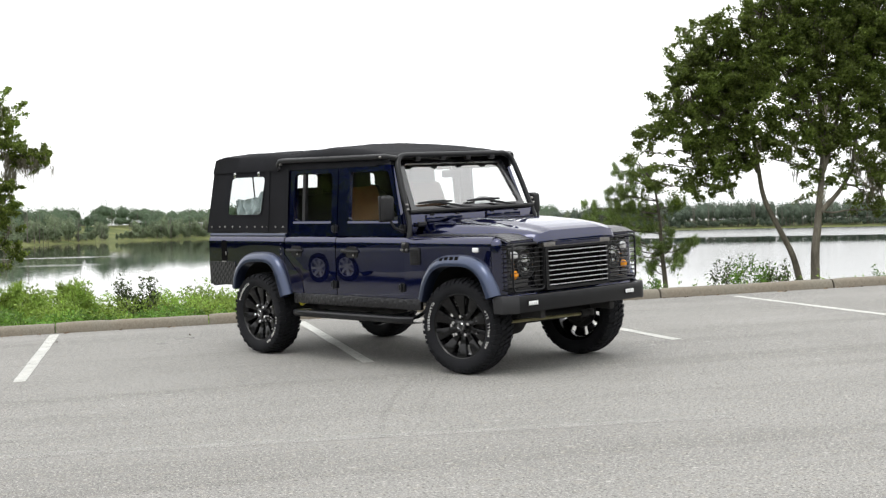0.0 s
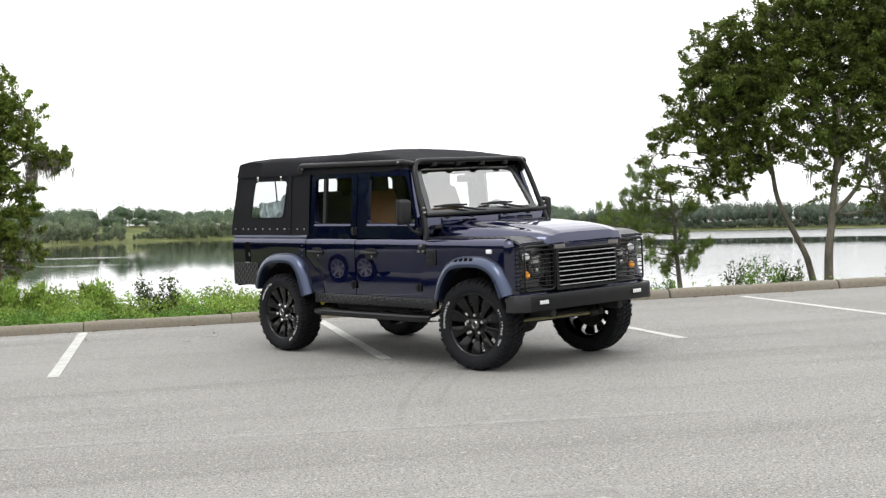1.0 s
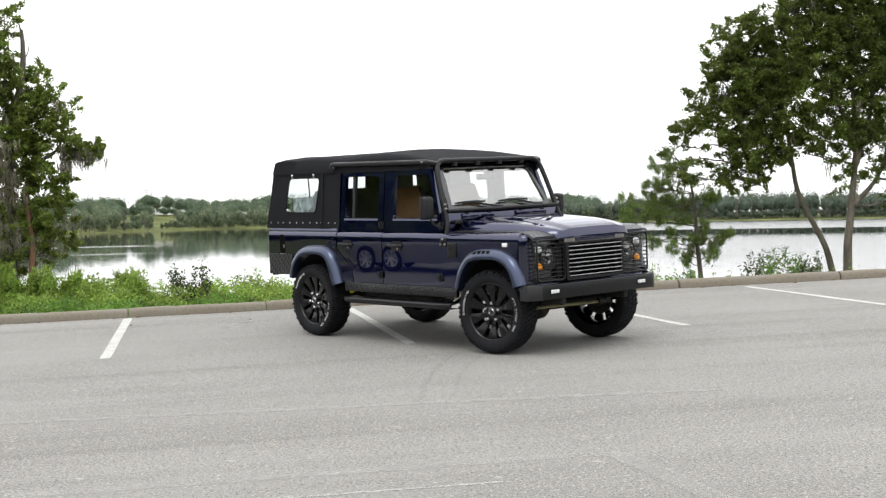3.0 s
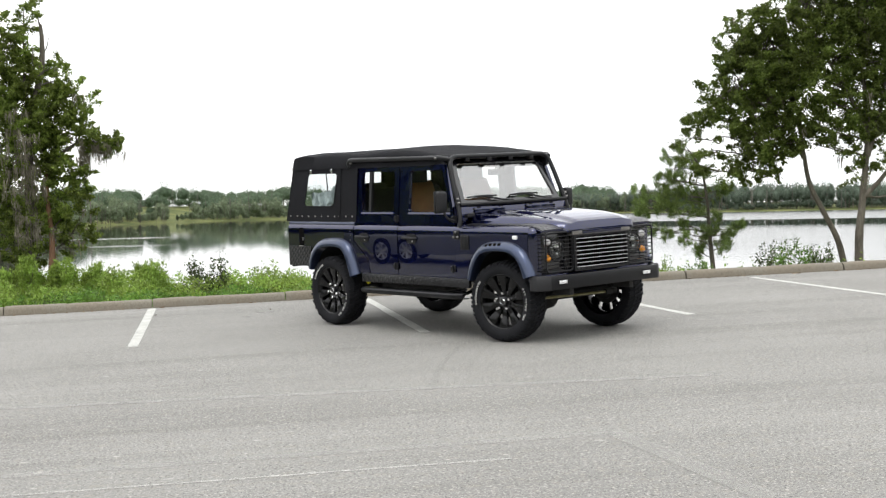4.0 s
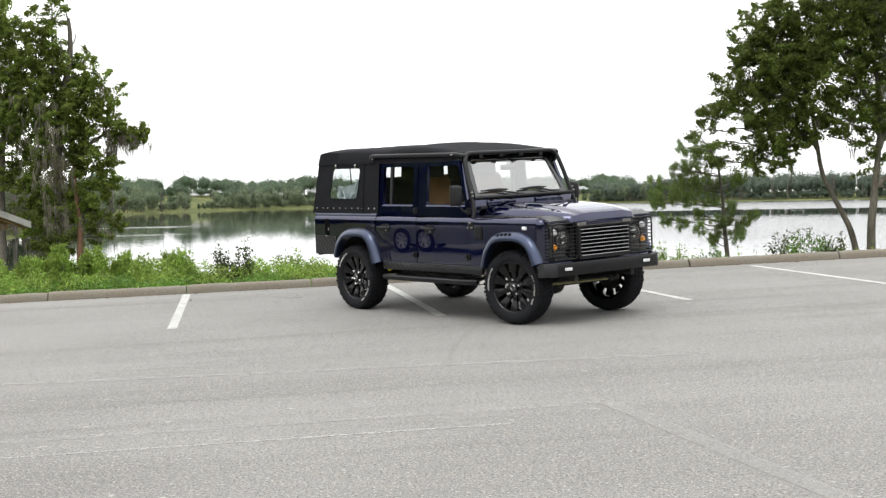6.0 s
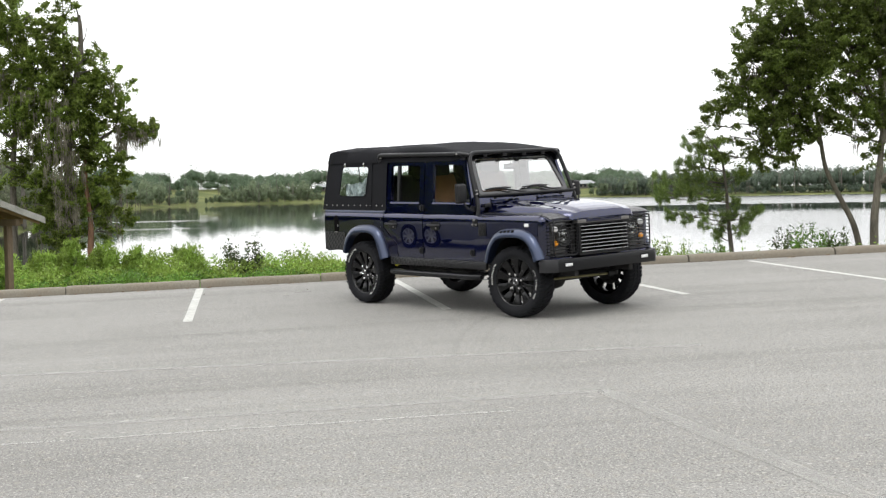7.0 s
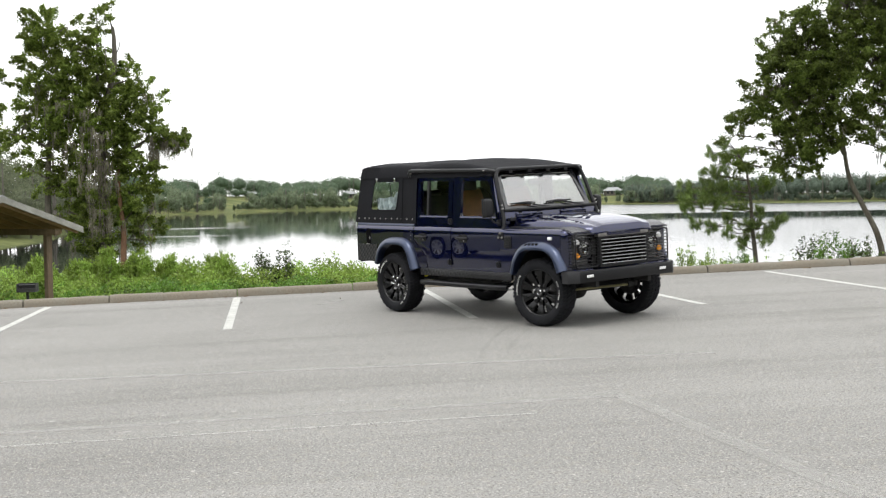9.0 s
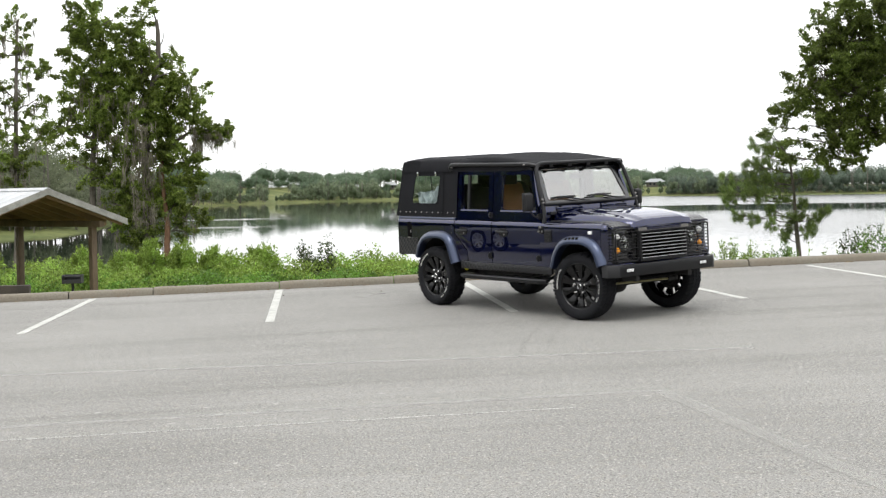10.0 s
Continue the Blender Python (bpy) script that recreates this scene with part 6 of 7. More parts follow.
def make_pine():
    """A young pine: crooked trunk, arms that bear tufts of long needles."""
    q = 42.3
    rng = np.random.default_rng(5)
    root = thing("pine_tree", "young pine with tufted light green needles on the lake bank", "tree", Matrix.Translation(shore(16.46, q, -1.9)))
    base = np.array(shore(16.46, q, -1.9))
    bm = bmesh.new()
    line = smooth_line([shore(*p) for p in ((16.50, q, -2.1), (16.37, q, -0.73), (16.28, q, 0.25), (16.25, q, 0.95), (16.16, q, 1.8), (16.0, q, 2.6), (15.64, q, 3.2), (15.3, q, 3.65))], 5)
    tube(bm, line, [0.105 - 0.09 * i / (len(line) - 1) for i in range(len(line))], 8)
    rows = [(15.23, 3.57, 0.22), (14.84, 3.22, 0.31), (14.96, 2.75, 0.39), (15.52, 3.05, 0.26), (16.01, 3.13, 0.17), (14.47, 2.26, 0.31), (14.9, 2.15, 0.44), (15.39, 2.26, 0.4)]
    rows += [(16.05, 2.49, 0.26), (13.61, 1.75, 0.31), (13.92, 1.41, 0.4), (13.27, 1.11, 0.31), (14.29, 1.69, 0.4), (14.78, 1.56, 0.43), (15.38, 1.62, 0.44), (15.99, 1.71, 0.36)]
    rows += [(16.65, 1.6, 0.4), (17.1, 1.83, 0.26), (13.68, 0.92, 0.26), (14.21, 1.07, 0.35), (14.77, 1.09, 0.35), (15.62, 0.95, 0.31), (16.6, 0.65, 0.26), (13.91, 0.27, 0.27)]
    rows += [(14.4, 0.07, 0.26), (15.0, -0.13, 0.27), (15.57, 0.36, 0.26), (15.98, 0.09, 0.31), (16.47, 0.1, 0.26), (17.08, 0.07, 0.27), (17.53, 0.3, 0.2), (16.1, -0.39, 0.26)]
    rows += [(15.98, -0.72, 0.2), (16.71, -0.5, 0.31), (17.13, -0.27, 0.22)]
    tufts, dirs = [], []
    for k, (s, z, r) in enumerate(rows):
        tip = shore(s, q + rng.uniform(-1, 1) * 0.9, z)
        j = min(line, key=lambda p: (p - tip).length + 1.6 * max(0, p.z - tip.z + 0.2))
        pts = limb(bm, j, tip, 0.028, 0.011, 0.16, k * 2.3, 6, 5)
        for i in range(int(7 + 20 * r)):
            u = Vector(in_ball(rng, 1, 0.3)[0])
            b = tip + Vector((u.x * r * 1.15, u.y * r * 1.15, u.z * r))
            f = pts[-1 - i % 3]
            out = (b - f).normalized() * 0.6 + Vector((0, 0, 0.75)) + Vector(rng.normal(size=3) * 0.3)
            out.normalize()
            limb(bm, f, b, 0.009, 0.005, 0.1, k + i, 3, 4)
            m = 56
            t = rng.uniform(-0.5, 0.5, size=(m, 1))
            tufts.append(np.array(b) + t * 0.24 * np.array(out) + rng.normal(size=(m, 3)) * 0.045)
            dirs.append(np.tile(np.array(out) * 1.1, (m, 1)) + rng.normal(size=(m, 3)) * 0.38)
    bmesh.ops.translate(bm, verts=bm.verts, vec=-Vector(base))
    part("trunk", bm, BARK, root, "", 70)
    v = leaf_cards(rng, np.concatenate(tufts), 0.27, 0.014, 0.0, np.concatenate(dirs))
    ob = new("needles", quads_mesh("needles", v - base, PINELEAF))
    ob.parent = root


def make_trees():
    q = 40.4
    make_tree("oak_tree", "leaning tree with dark green leaves on the lake bank", "tree", tuple(shore(21.2, q, -1.9)),
              [([(21.42, q, -2.1), (21.22, q, -1.17), (20.95, q, -0.22), (20.36, q, 0.9), (19.82, q, 2.0), (19.61, q, 3.1), (19.48, q, 3.95), (19.25, q, 5.3), (18.7, q, 6.8), (18.26, q, 7.7)], 0.155, 0.035),
               ([(19.62, q, 3.0), (18.9, q, 4.3), (17.8, q, 5.2), (16.6, q, 5.7)], 0.09, 0.03)],
              lobes(q, (15.51, 4.78, 0.57), (16.09, 5.42, 0.58), (16.89, 5.74, 0.72), (16.68, 6.82, 0.58), (16.93, 7.58, 0.58), (17.74, 8.34, 0.67), (17.95, 7.26, 0.83), (17.59, 6.17, 0.83))
              + lobes(q, (18.26, 5.3, 0.83), (17.33, 4.76, 0.72), (16.41, 4.45, 0.51), (17.08, 3.68, 0.54), (17.77, 3.89, 0.59), (18.42, 4.21, 0.67), (18.81, 6.39, 0.79), (19.02, 5.29, 0.71))
              + lobes(q, (17.52, 2.87, 0.41), (18.16, 2.73, 0.38), (18.57, 3.34, 0.41), (19.27, 3.76, 0.42), (19.06, 7.26, 0.73))
              + lobes(q, (15.34, 2.74, 0.38), (16.03, 2.51, 0.34), (16.73, 2.43, 0.39), (17.44, 2.53, 0.34), (18.15, 2.81, 0.34), (18.58, 3.14, 0.39))
              + lobes(q, (17.92, 3.33, 0.42), (18.95, 3.59, 0.42), (16.98, 3.16, 0.42), (15.81, 3.36, 0.42), (15.12, 3.86, 0.42)),
              OAKLEAF, BARK, 11, clumps=12, leaves=165, spread=0.22, length=0.105, width=0.064, moss=10, moss_len=(0.3, 0.7))
    q = 39.2
    make_tree("oak_tree", "tall tree with dark green leaves and ivy on its trunk", "tree", tuple(shore(21.35, q, -1.9)),
              [([(21.33, q, -2.1), (21.34, q, -0.2), (21.46, q, 0.87), (21.54, q, 1.73), (21.68, q, 3.0), (21.75, q, 4.3), (21.62, q, 5.8), (21.42, q, 7.8), (21.5, q, 9.8)], 0.19, 0.05),
               ([(21.56, q, 1.4), (22.25, q, 2.04), (22.72, q, 2.7), (23.02, q, 3.66), (23.24, q, 5.2), (23.38, q, 6.9)], 0.11, 0.04),
               ([(21.68, q, 3.0), (22.2, q, 4.4), (22.5, q, 6.0), (22.9, q, 8.4)], 0.12, 0.04),
               ([(21.72, q, 4.0), (21.0, q, 5.4), (20.1, q, 6.8), (19.4, q, 8.2)], 0.11, 0.03)],
              lobes(q, (18.47, 8.82, 0.57), (19.27, 9.04, 0.71), (20.3, 9.15, 0.83), (21.45, 9.05, 0.94), (22.84, 9.17, 0.95), (24.01, 8.97, 0.95), (19.13, 7.97, 0.72), (20.28, 8.08, 0.83))
              + lobes(q, (21.43, 7.98, 0.94), (22.82, 7.88, 0.95), (23.98, 7.56, 0.96), (19.34, 6.9, 0.72), (20.48, 6.9, 0.84), (21.63, 6.69, 0.84), (23.03, 6.47, 0.84), (24.07, 6.04, 0.85))
              + lobes(q, (19.29, 5.73, 0.5), (19.99, 5.28, 0.5), (20.69, 4.95, 0.46), (19.63, 4.62, 0.38), (21.15, 4.5, 0.42), (19.05, 5.07, 0.38), (21.74, 5.05, 0.47))
              + lobes(q, (19.21, 5.94, 0.61), (20.35, 5.83, 0.58), (21.38, 5.51, 0.63), (22.54, 5.39, 0.74), (23.7, 4.84, 0.75), (21.13, 4.54, 0.46), (22.05, 4.32, 0.55), (22.75, 3.88, 0.54))
              + lobes(q, (21.69, 3.24, 0.41), (21.55, 2.38, 0.3), (23.2, 3.0, 0.52), (23.91, 3.21, 0.59), (23.65, 2.13, 0.47), (23.22, 1.44, 0.25), (24.11, 1.47, 0.32), (20.55, 10.55, 1.03))
              + lobes(q, (22.87, 10.79, 1.05), (25.21, 9.95, 1.07), (25.41, 7.78, 1.07), (25.13, 5.6, 0.96), (24.86, 3.85, 0.76))
              + lobes(q, (19.28, 4.3, 0.46), (19.97, 4.07, 0.5), (20.67, 3.84, 0.51), (19.5, 3.52, 0.33), (20.43, 3.24, 0.34), (21.38, 3.72, 0.46), (21.97, 4.04, 0.47)),
              OAKLEAF, BARK, 12, clumps=11, leaves=140, spread=0.24, length=0.11, width=0.066, moss=40, moss_len=(0.3, 0.9), curtains=(((23.5, 2.6, 38.9), (0.35, 0.6), 26), ((22.9, 3.4, 38.9), (0.3, 0.5), 12)))
    make_pine()
    q = 48.1
    cypress = make_tree("cypress_tree", "big shaggy cypress hung with grey moss, standing in the shallows", "tree", tuple(shore(-11.3, q, -2.3)),
              [([(-11.4, q, -2.6), (-11.36, q, -0.9), (-11.33, q, 0.5), (-11.37, q, 2.7), (-11.21, q, 5.2), (-10.75, q, 7.4), (-10.69, q, 8.6), (-10.74, q, 9.3)], 0.30, 0.07),
               ([(-10.69, q, 8.0), (-10.5, q, 8.35), (-10.42, q, 8.75)], 0.035, 0.012),
               ([(-10.72, q, 9.1), (-10.82, q, 9.55), (-10.80, q, 9.9)], 0.05, 0.008),
               ([(-10.7, q, 3.3), (-9.5, q, 4.25), (-8.7, q, 4.40), (-7.9, q, 4.1)], 0.085, 0.02),
               ([(-11.25, q, 5.0), (-11.45, q, 7.0), (-11.4, q, 9.9)], 0.10, 0.02),
               ([(-13.85, q + 0.4, -2.6), (-13.79, q + 0.3, 0.3), (-13.72, q + 0.2, 2.7), (-13.48, q, 5.2), (-13.17, q, 7.7), (-13.4, q, 9.2)], 0.20, 0.04),
               ([(-13.6, q, 4.0), (-14.6, q, 4.5), (-15.6, q, 4.7)], 0.06, 0.02)],
              lobes(q, (-11.38, 9.93, 0.31), (-11.5, 9.23, 0.35), (-11.22, 8.56, 0.31), (-13.85, 9.7, 0.4), (-14.36, 9.08, 0.44), (-13.5, 9.15, 0.62), (-12.63, 9.32, 0.49), (-12.28, 8.64, 0.56))
              + lobes(q, (-13.03, 8.25, 0.67), (-14.02, 7.96, 0.62), (-13.55, 7.16, 0.67), (-12.56, 7.4, 0.67), (-11.81, 7.74, 0.56), (-11.46, 6.89, 0.62), (-10.58, 7.38, 0.44), (-9.97, 7.0, 0.56))
              + lobes(q, (-9.62, 6.29, 0.49), (-9.25, 5.91, 0.31), (-9.51, 5.41, 0.49), (-10.37, 5.87, 0.78), (-11.37, 5.81, 0.68), (-12.22, 6.2, 0.67), (-13.09, 6.08, 0.67), (-13.95, 6.04, 0.62))
              + lobes(q, (-14.58, 5.43, 0.55), (-15.33, 4.86, 0.44), (-15.83, 4.62, 0.26), (-14.98, 4.23, 0.44), (-13.99, 4.72, 0.62), (-13.12, 4.83, 0.55), (-12.13, 4.82, 0.67), (-11.27, 4.56, 0.77))
              + lobes(q, (-10.28, 4.8, 0.78), (-9.41, 4.53, 0.4), (-10.8, 3.55, 0.67), (-10.07, 2.91, 0.56), (-9.44, 3.28, 0.45), (-9.21, 2.59, 0.24), (-11.8, 3.44, 0.56), (-14.02, 3.6, 0.4))
              + lobes(q, (-14.52, 3.1, 0.35), (-13.67, 2.71, 0.4), (-8.7, 4.38, 0.24), (-8.25, 4.32, 0.22), (-7.95, 4.2, 0.15), (-7.75, 4.08, 0.10), (-12.9, 5.4, 0.6), (-12.6, 3.9, 0.6), (-13.0, 2.4, 0.45), (-12.0, 8.1, 0.45), (-14.2, 7.0, 0.5), (-10.9, 6.6, 0.5))
              + lobes(q, (-12.6, 0.6, 0.5), (-11.9, 0.1, 0.5), (-10.3, -0.1, 0.4), (-9.9, 2.2, 0.5), (-10.3, 3.9, 0.5), (-11.6, 1.3, 0.55), (-12.4, 3.2, 0.5), (-9.2, 1.9, 0.3))
              + lobes(q, (-12.46, 1.94, 0.5), (-11.59, 1.93, 0.62), (-10.6, 1.91, 0.56), (-9.86, 1.52, 0.54), (-9.24, 1.23, 0.36), (-12.85, 1.2, 0.4), (-11.99, 0.8, 0.53), (-10.38, 0.77, 0.5))
              + lobes(q, (-9.63, 0.58, 0.36), (-11.52, -0.09, 0.45), (-10.9, -0.35, 0.4), (-12.19, 2.69, 0.4), (-11.2, 2.67, 0.49), (-11.5, -0.8, 0.42), (-11.6, -1.3, 0.36), (-11.3, -0.4, 0.45), (-12.3, -0.3, 0.4), (-9.5, -0.1, 0.33), (-8.9, 0.5, 0.28)),
              CYPLEAF, BARK, 13, clumps=13, leaves=150, spread=0.21, length=0.115, width=0.072, moss=70, moss_len=(0.3, 1.1), twigs=0.2,
              curtains=(((-11.5, 4.0, q - 1.0), (0.6, 1.8), 64), ((-11.3, 1.6, q - 1.0), (0.6, 1.2), 40), ((-9.1, 3.9, q), (0.22, 0.5), 26), ((-8.4, 4.25, q), (0.6, 0.14), 44), ((-13.0, 4.6, q - 0.5), (0.8, 1.4), 26), ((-9.7, 0.4, q), (0.5, 0.4), 16), ((-13.9, 6.4, q), (0.4, 0.6), 16)))
    bm = bmesh.new()
    line = smooth_line([shore(*p) for p in ((-10.47, q - 0.5, -2.6), (-10.47, q - 0.5, -0.9), (-10.44, q - 0.5, 0.3), (-10.6, q - 0.3, 1.9), (-10.67, q, 3.9))], 6)
    tube(bm, line, [0.17 - 0.11 * i / (len(line) - 1) for i in range(len(line))], 10)
    bmesh.ops.translate(bm, verts=bm.verts, vec=-shore(-11.3, q, -2.3))
    part("trunk", bm, REDBARK, cypress, "reddish bare trunk", 70)
    q = 61.8
    make_tree("cypress_tree", "thin sparse cypress hung with grey moss", "tree", tuple(shore(-19.84, q, -2.3)),
              [([(-19.9, q, -2.6), (-19.84, q, 0.0), (-19.84, q, 2.1), (-19.78, q, 6.0), (-19.6, q, 10.3), (-19.52, q, 11.0)], 0.24, 0.04)],
              lobes(q, (-19.59, 10.56, 0.58), (-20.14, 9.91, 0.53), (-19.18, 9.42, 0.37), (-18.7, 8.51, 0.37), (-19.52, 7.86, 0.58), (-18.41, 8.3, 0.32), (-19.99, 6.96, 0.48), (-18.82, 6.65, 0.43))
              + lobes(q, (-19.57, 6.29, 0.49), (-20.27, 5.61, 0.43), (-20.21, 4.56, 0.59), (-19.02, 4.69, 0.58), (-19.5, 3.58, 0.69), (-20.26, 2.99, 0.69), (-21.2, 9.3, 0.5), (-21.0, 7.6, 0.5)),
              CYPLEAF, BARK, 14, clumps=7, leaves=120, spread=0.22, length=0.14, width=0.085, moss=90, moss_len=(0.5, 1.4), twigs=0.2)


make_trees()


def make_bank():
    """The weeds and low bushes between the kerb and the water."""
    rng = np.random.default_rng(21)
    for name, label, leaf_m, count, high, lo_q in (("bank_weeds", "dense green weeds on the bank", WEEDLEAF, 420, False, 17), ("bank_bushes", "light green bushy mounds on the bank", SHRUBLEAF, 190, True, 22)):
        pts = []
        for k in range(count):
            s, q = rng.uniform(-24, 3.2), rng.uniform(lo_q, 37 if high else 33)
            if s < -7 and q < 23:
                continue
            g = float(np.interp(q, BANK_Q, BANK_Z))
            swell = 0.5 + 0.5 * noise.noise((s * 0.42, q * 0.28, 4))
            top = (0.40 + 0.75 * swell + (0.25 * max(0.0, swell - 0.5) if s < -5 else 0)) if high else 0.28 + 0.42 * swell
            top *= 1.0 if s < -0.5 else 0.75
            wide = rng.uniform(0.40, 0.85)
            n = int((560 if high else 330) * (0.4 + wide))
            p = in_ball(rng, n, 0.72)
            p[:, 2] = np.abs(p[:, 2])
            lump = np.array([1 + 0.32 * noise.noise((u[0] * 2.2 + k, u[1] * 2.2, u[2] * 2.2)) for u in p])[:, None]
            p *= np.array((wide, wide, top * rng.uniform(0.75, 1.25))) * lump
            pts.append(p + np.array(shore(s, q, g)))
        v = leaf_cards(rng, np.concatenate(pts), 0.085, 0.046, -0.3)
        ob = new(name, quads_mesh(name, v, leaf_m))
        tagged(ob, label, "weeds", "", "stuff")
    # thin weeds on the bank beyond the car's nose
    pts = []
    for k in range(150):
        s, q = rng.uniform(3, 30), rng.uniform(36.5, 38.5)
        g = float(np.interp(q, BANK_Q, BANK_Z))
        h = rng.uniform(0.45, 1.0)
        t = rng.uniform(0, 1, size=(16, 1))
        lean = rng.normal(size=3) * 0.25
        pts.append(np.array(shore(s, q, g)) + t * (np.array((0, 0, h)) + lean) + rng.normal(size=(16, 3)) * 0.05)
    v = leaf_cards(rng, np.concatenate(pts), 0.12, 0.05, -0.4)
    ob = new("bank_weeds", quads_mesh("bank_weeds", v, SHRUBLEAF))
    tagged(ob, "thin scattered weeds at the edge of the water", "weeds", "", "stuff")


make_bank()


def make_bush(s, q, half, top, stems, leaf_m, label, seed, size=0.10, per=40):
    """A loose bush of leafy stems."""
    rng = np.random.default_rng(seed)
    g = float(np.interp(q, BANK_Q, BANK_Z))
    base = shore(s, q, g)
    root = thing("bush", label, "bush", Matrix.Translation(base))
    bm = bmesh.new()
    pts = []
    for k in range(stems):
        a = rng.uniform(-1, 1)
        h = (top - g) * (1 - 0.55 * abs(a) ** 1.5) * rng.uniform(0.6, 1.05)
        tip = shore(a * half, rng.normal() * half * 0.35, h) + Vector((0, 0, 0))
        line = limb(bm, (tip.x * 0.3, tip.y * 0.3, -0.05), tip, 0.012, 0.004, 0.12, seed + k, 5, 4)
        for i in range(per):
            t = 0.35 + 0.65 * rng.uniform() ** 0.7
            f = t * 5
            p = line[min(4, int(f))].lerp(line[min(5, int(f) + 1)], f - int(f))
            pts.append(np.array(p) + rng.normal(size=3) * 0.07)
    tagged(part("stems", bm, BARK, root, "", 70), "thin bare stems", "", "", "stuff")
    ob = new("leaves", quads_mesh("leaves", leaf_cards(rng, np.array(pts), size, size * 0.5, 0.1), leaf_m))
    ob.parent = root


make_bush(-4.15, 27.5, 0.34, 0.18, 16, SPRIGLEAF, "dark leafy upright sprig among the weeds", 31)
make_bush(-3.55, 27.5, 0.36, 0.22, 18, SPRIGLEAF, "dark leafy upright sprig among the weeds", 32)
make_bush(-5.20, 28.9, 0.24, 0.0, 12, SHRUBLEAF, "pale leafy upright sprig among the weeds", 33)
make_bush(-1.9, 30.0, 0.55, -0.02, 14, SHRUBLEAF, "loose light green bush among the weeds", 34)


def make_mound(s, q, half, top, label, seed):
    """A rounded bush: short stems under a lumpy dome of leaves."""
    rng = np.random.default_rng(seed)
    g = float(np.interp(q, BANK_Q, BANK_Z))
    root = thing("bush", label, "bush", Matrix.Translation(shore(s, q, g)))
    tall = top - g
    bm = bmesh.new()
    for k in range(14):
        a, r = rng.uniform(0, math.tau), rng.uniform(0.2, 0.75) * half
        limb(bm, (0.1 * math.cos(a), 0.1 * math.sin(a), -0.05), (r * math.cos(a), r * math.sin(a), tall * rng.uniform(0.6, 0.9)), 0.014, 0.004, 0.12, seed + k, 5, 4)
    tagged(part("stems", bm, BARK, root, "", 70), "thin bare stems", "", "", "stuff")
    pts, way = [], []
    for k in range(110):
        u = in_ball(rng, 1, 0.8)[0]
        u[2] = abs(u[2])
        c = u * np.array((half, half, tall)) * rng.uniform(0.78, 1.05)
        a = u * 0.6 + np.array((0, 0, 0.6)) + rng.normal(size=3) * 0.3
        a /= np.linalg.norm(a)
        n = 70
        t = rng.uniform(-0.6, 1, size=(n, 1))
        pts.append(c + a * t * 0.17 + rng.normal(size=(n, 3)) * 0.06)
        way.append(np.tile(a * 0.9, (n, 1)))
    ob = new("leaves", quads_mesh("leaves", leaf_cards(rng, np.concatenate(pts), 0.095, 0.040, 0.0, np.concatenate(way)), SHRUBLEAF))
    ob.parent = root


for k, (s, q, half, top) in enumerate(((-8.95, 28.5, 0.52, 0.02), (-7.95, 28.4, 0.50, 0.0), (-9.8, 28.2, 0.55, -0.28), (-7.1, 28.8, 0.50, -0.25), (-5.55, 28.6, 0.55, -0.18), (-10.9, 28.0, 0.6, -0.15), (-6.5, 27.6, 0.45, -0.45))):
    make_mound(s, q, half, top, "rounded light green bush on the bank", 60 + k)
make_bush(17.9, 37.6, 1.4, -0.12, 44, WEEDLEAF, "wide loose green bush at the water", 37, 0.11, 40)
make_bush(22.9, 36.0, 0.8, -0.3, 22, WEEDLEAF, "loose green bush at the water", 38, 0.11, 40)
make_bush(16.75, 37.3, 0.55, 0.10, 9, SPRIGLEAF, "tall dark leafy sprigs beside a bush", 40, 0.12, 22)
make_bush(18.6, 37.2, 0.5, -0.25, 10, SPRIGLEAF, "dark leafy sprigs beside a bush", 41, 0.12, 26)
make_bush(12.1, 37.9, 0.55, -0.42, 16, SHRUBLEAF, "low pale bush at the edge of the water", 42, 0.10, 36)
make_bush(13.1, 37.9, 0.6, -0.70, 18, SHRUBLEAF, "low pale bush at the edge of the water", 43, 0.10, 36)
make_bush(14.3, 37.9, 0.7, -0.78, 20, WEEDLEAF, "low green bush at the foot of a pine", 44, 0.10, 36)
make_bush(19.3, 37.4, 0.5, -0.3, 14, SPRIGLEAF, "dark green bush at the foot of a tree", 39, 0.11, 40)

HOUSES = ((1.1, 640, 6.0, 2.2, 0.5), (-1.4, 640, 4.8, 1.9, 0.9), (2.55, 668, 6.5, 2.2, 0.2), (13.35, 640, 7.5, 2.4, 0.4), (-3.4, 655, 5.0, 2.4, 0.6))


def ball_shape():
    """Corners and faces of a coarse ball."""
    bm = bmesh.new()
    bmesh.ops.create_icosphere(bm, subdivisions=1, radius=1.0)
    got = np.array([tuple(v.co) for v in bm.verts]), np.array([[v.index for v in f.verts] for f in bm.faces])
    bm.free()
    return got


BALL, BALL_FACES = ball_shape()


def balls_mesh(name, balls, material):
    """One mesh of many smooth coarse balls."""
    faces = np.concatenate([BALL_FACES + len(BALL) * k for k in range(len(balls))])
    me = bpy.data.meshes.new(name)
    me.from_pydata(np.concatenate(balls), [], faces)
    me.polygons.foreach_set("use_smooth", [True] * len(me.polygons))
    me.materials.append(material)
    return me


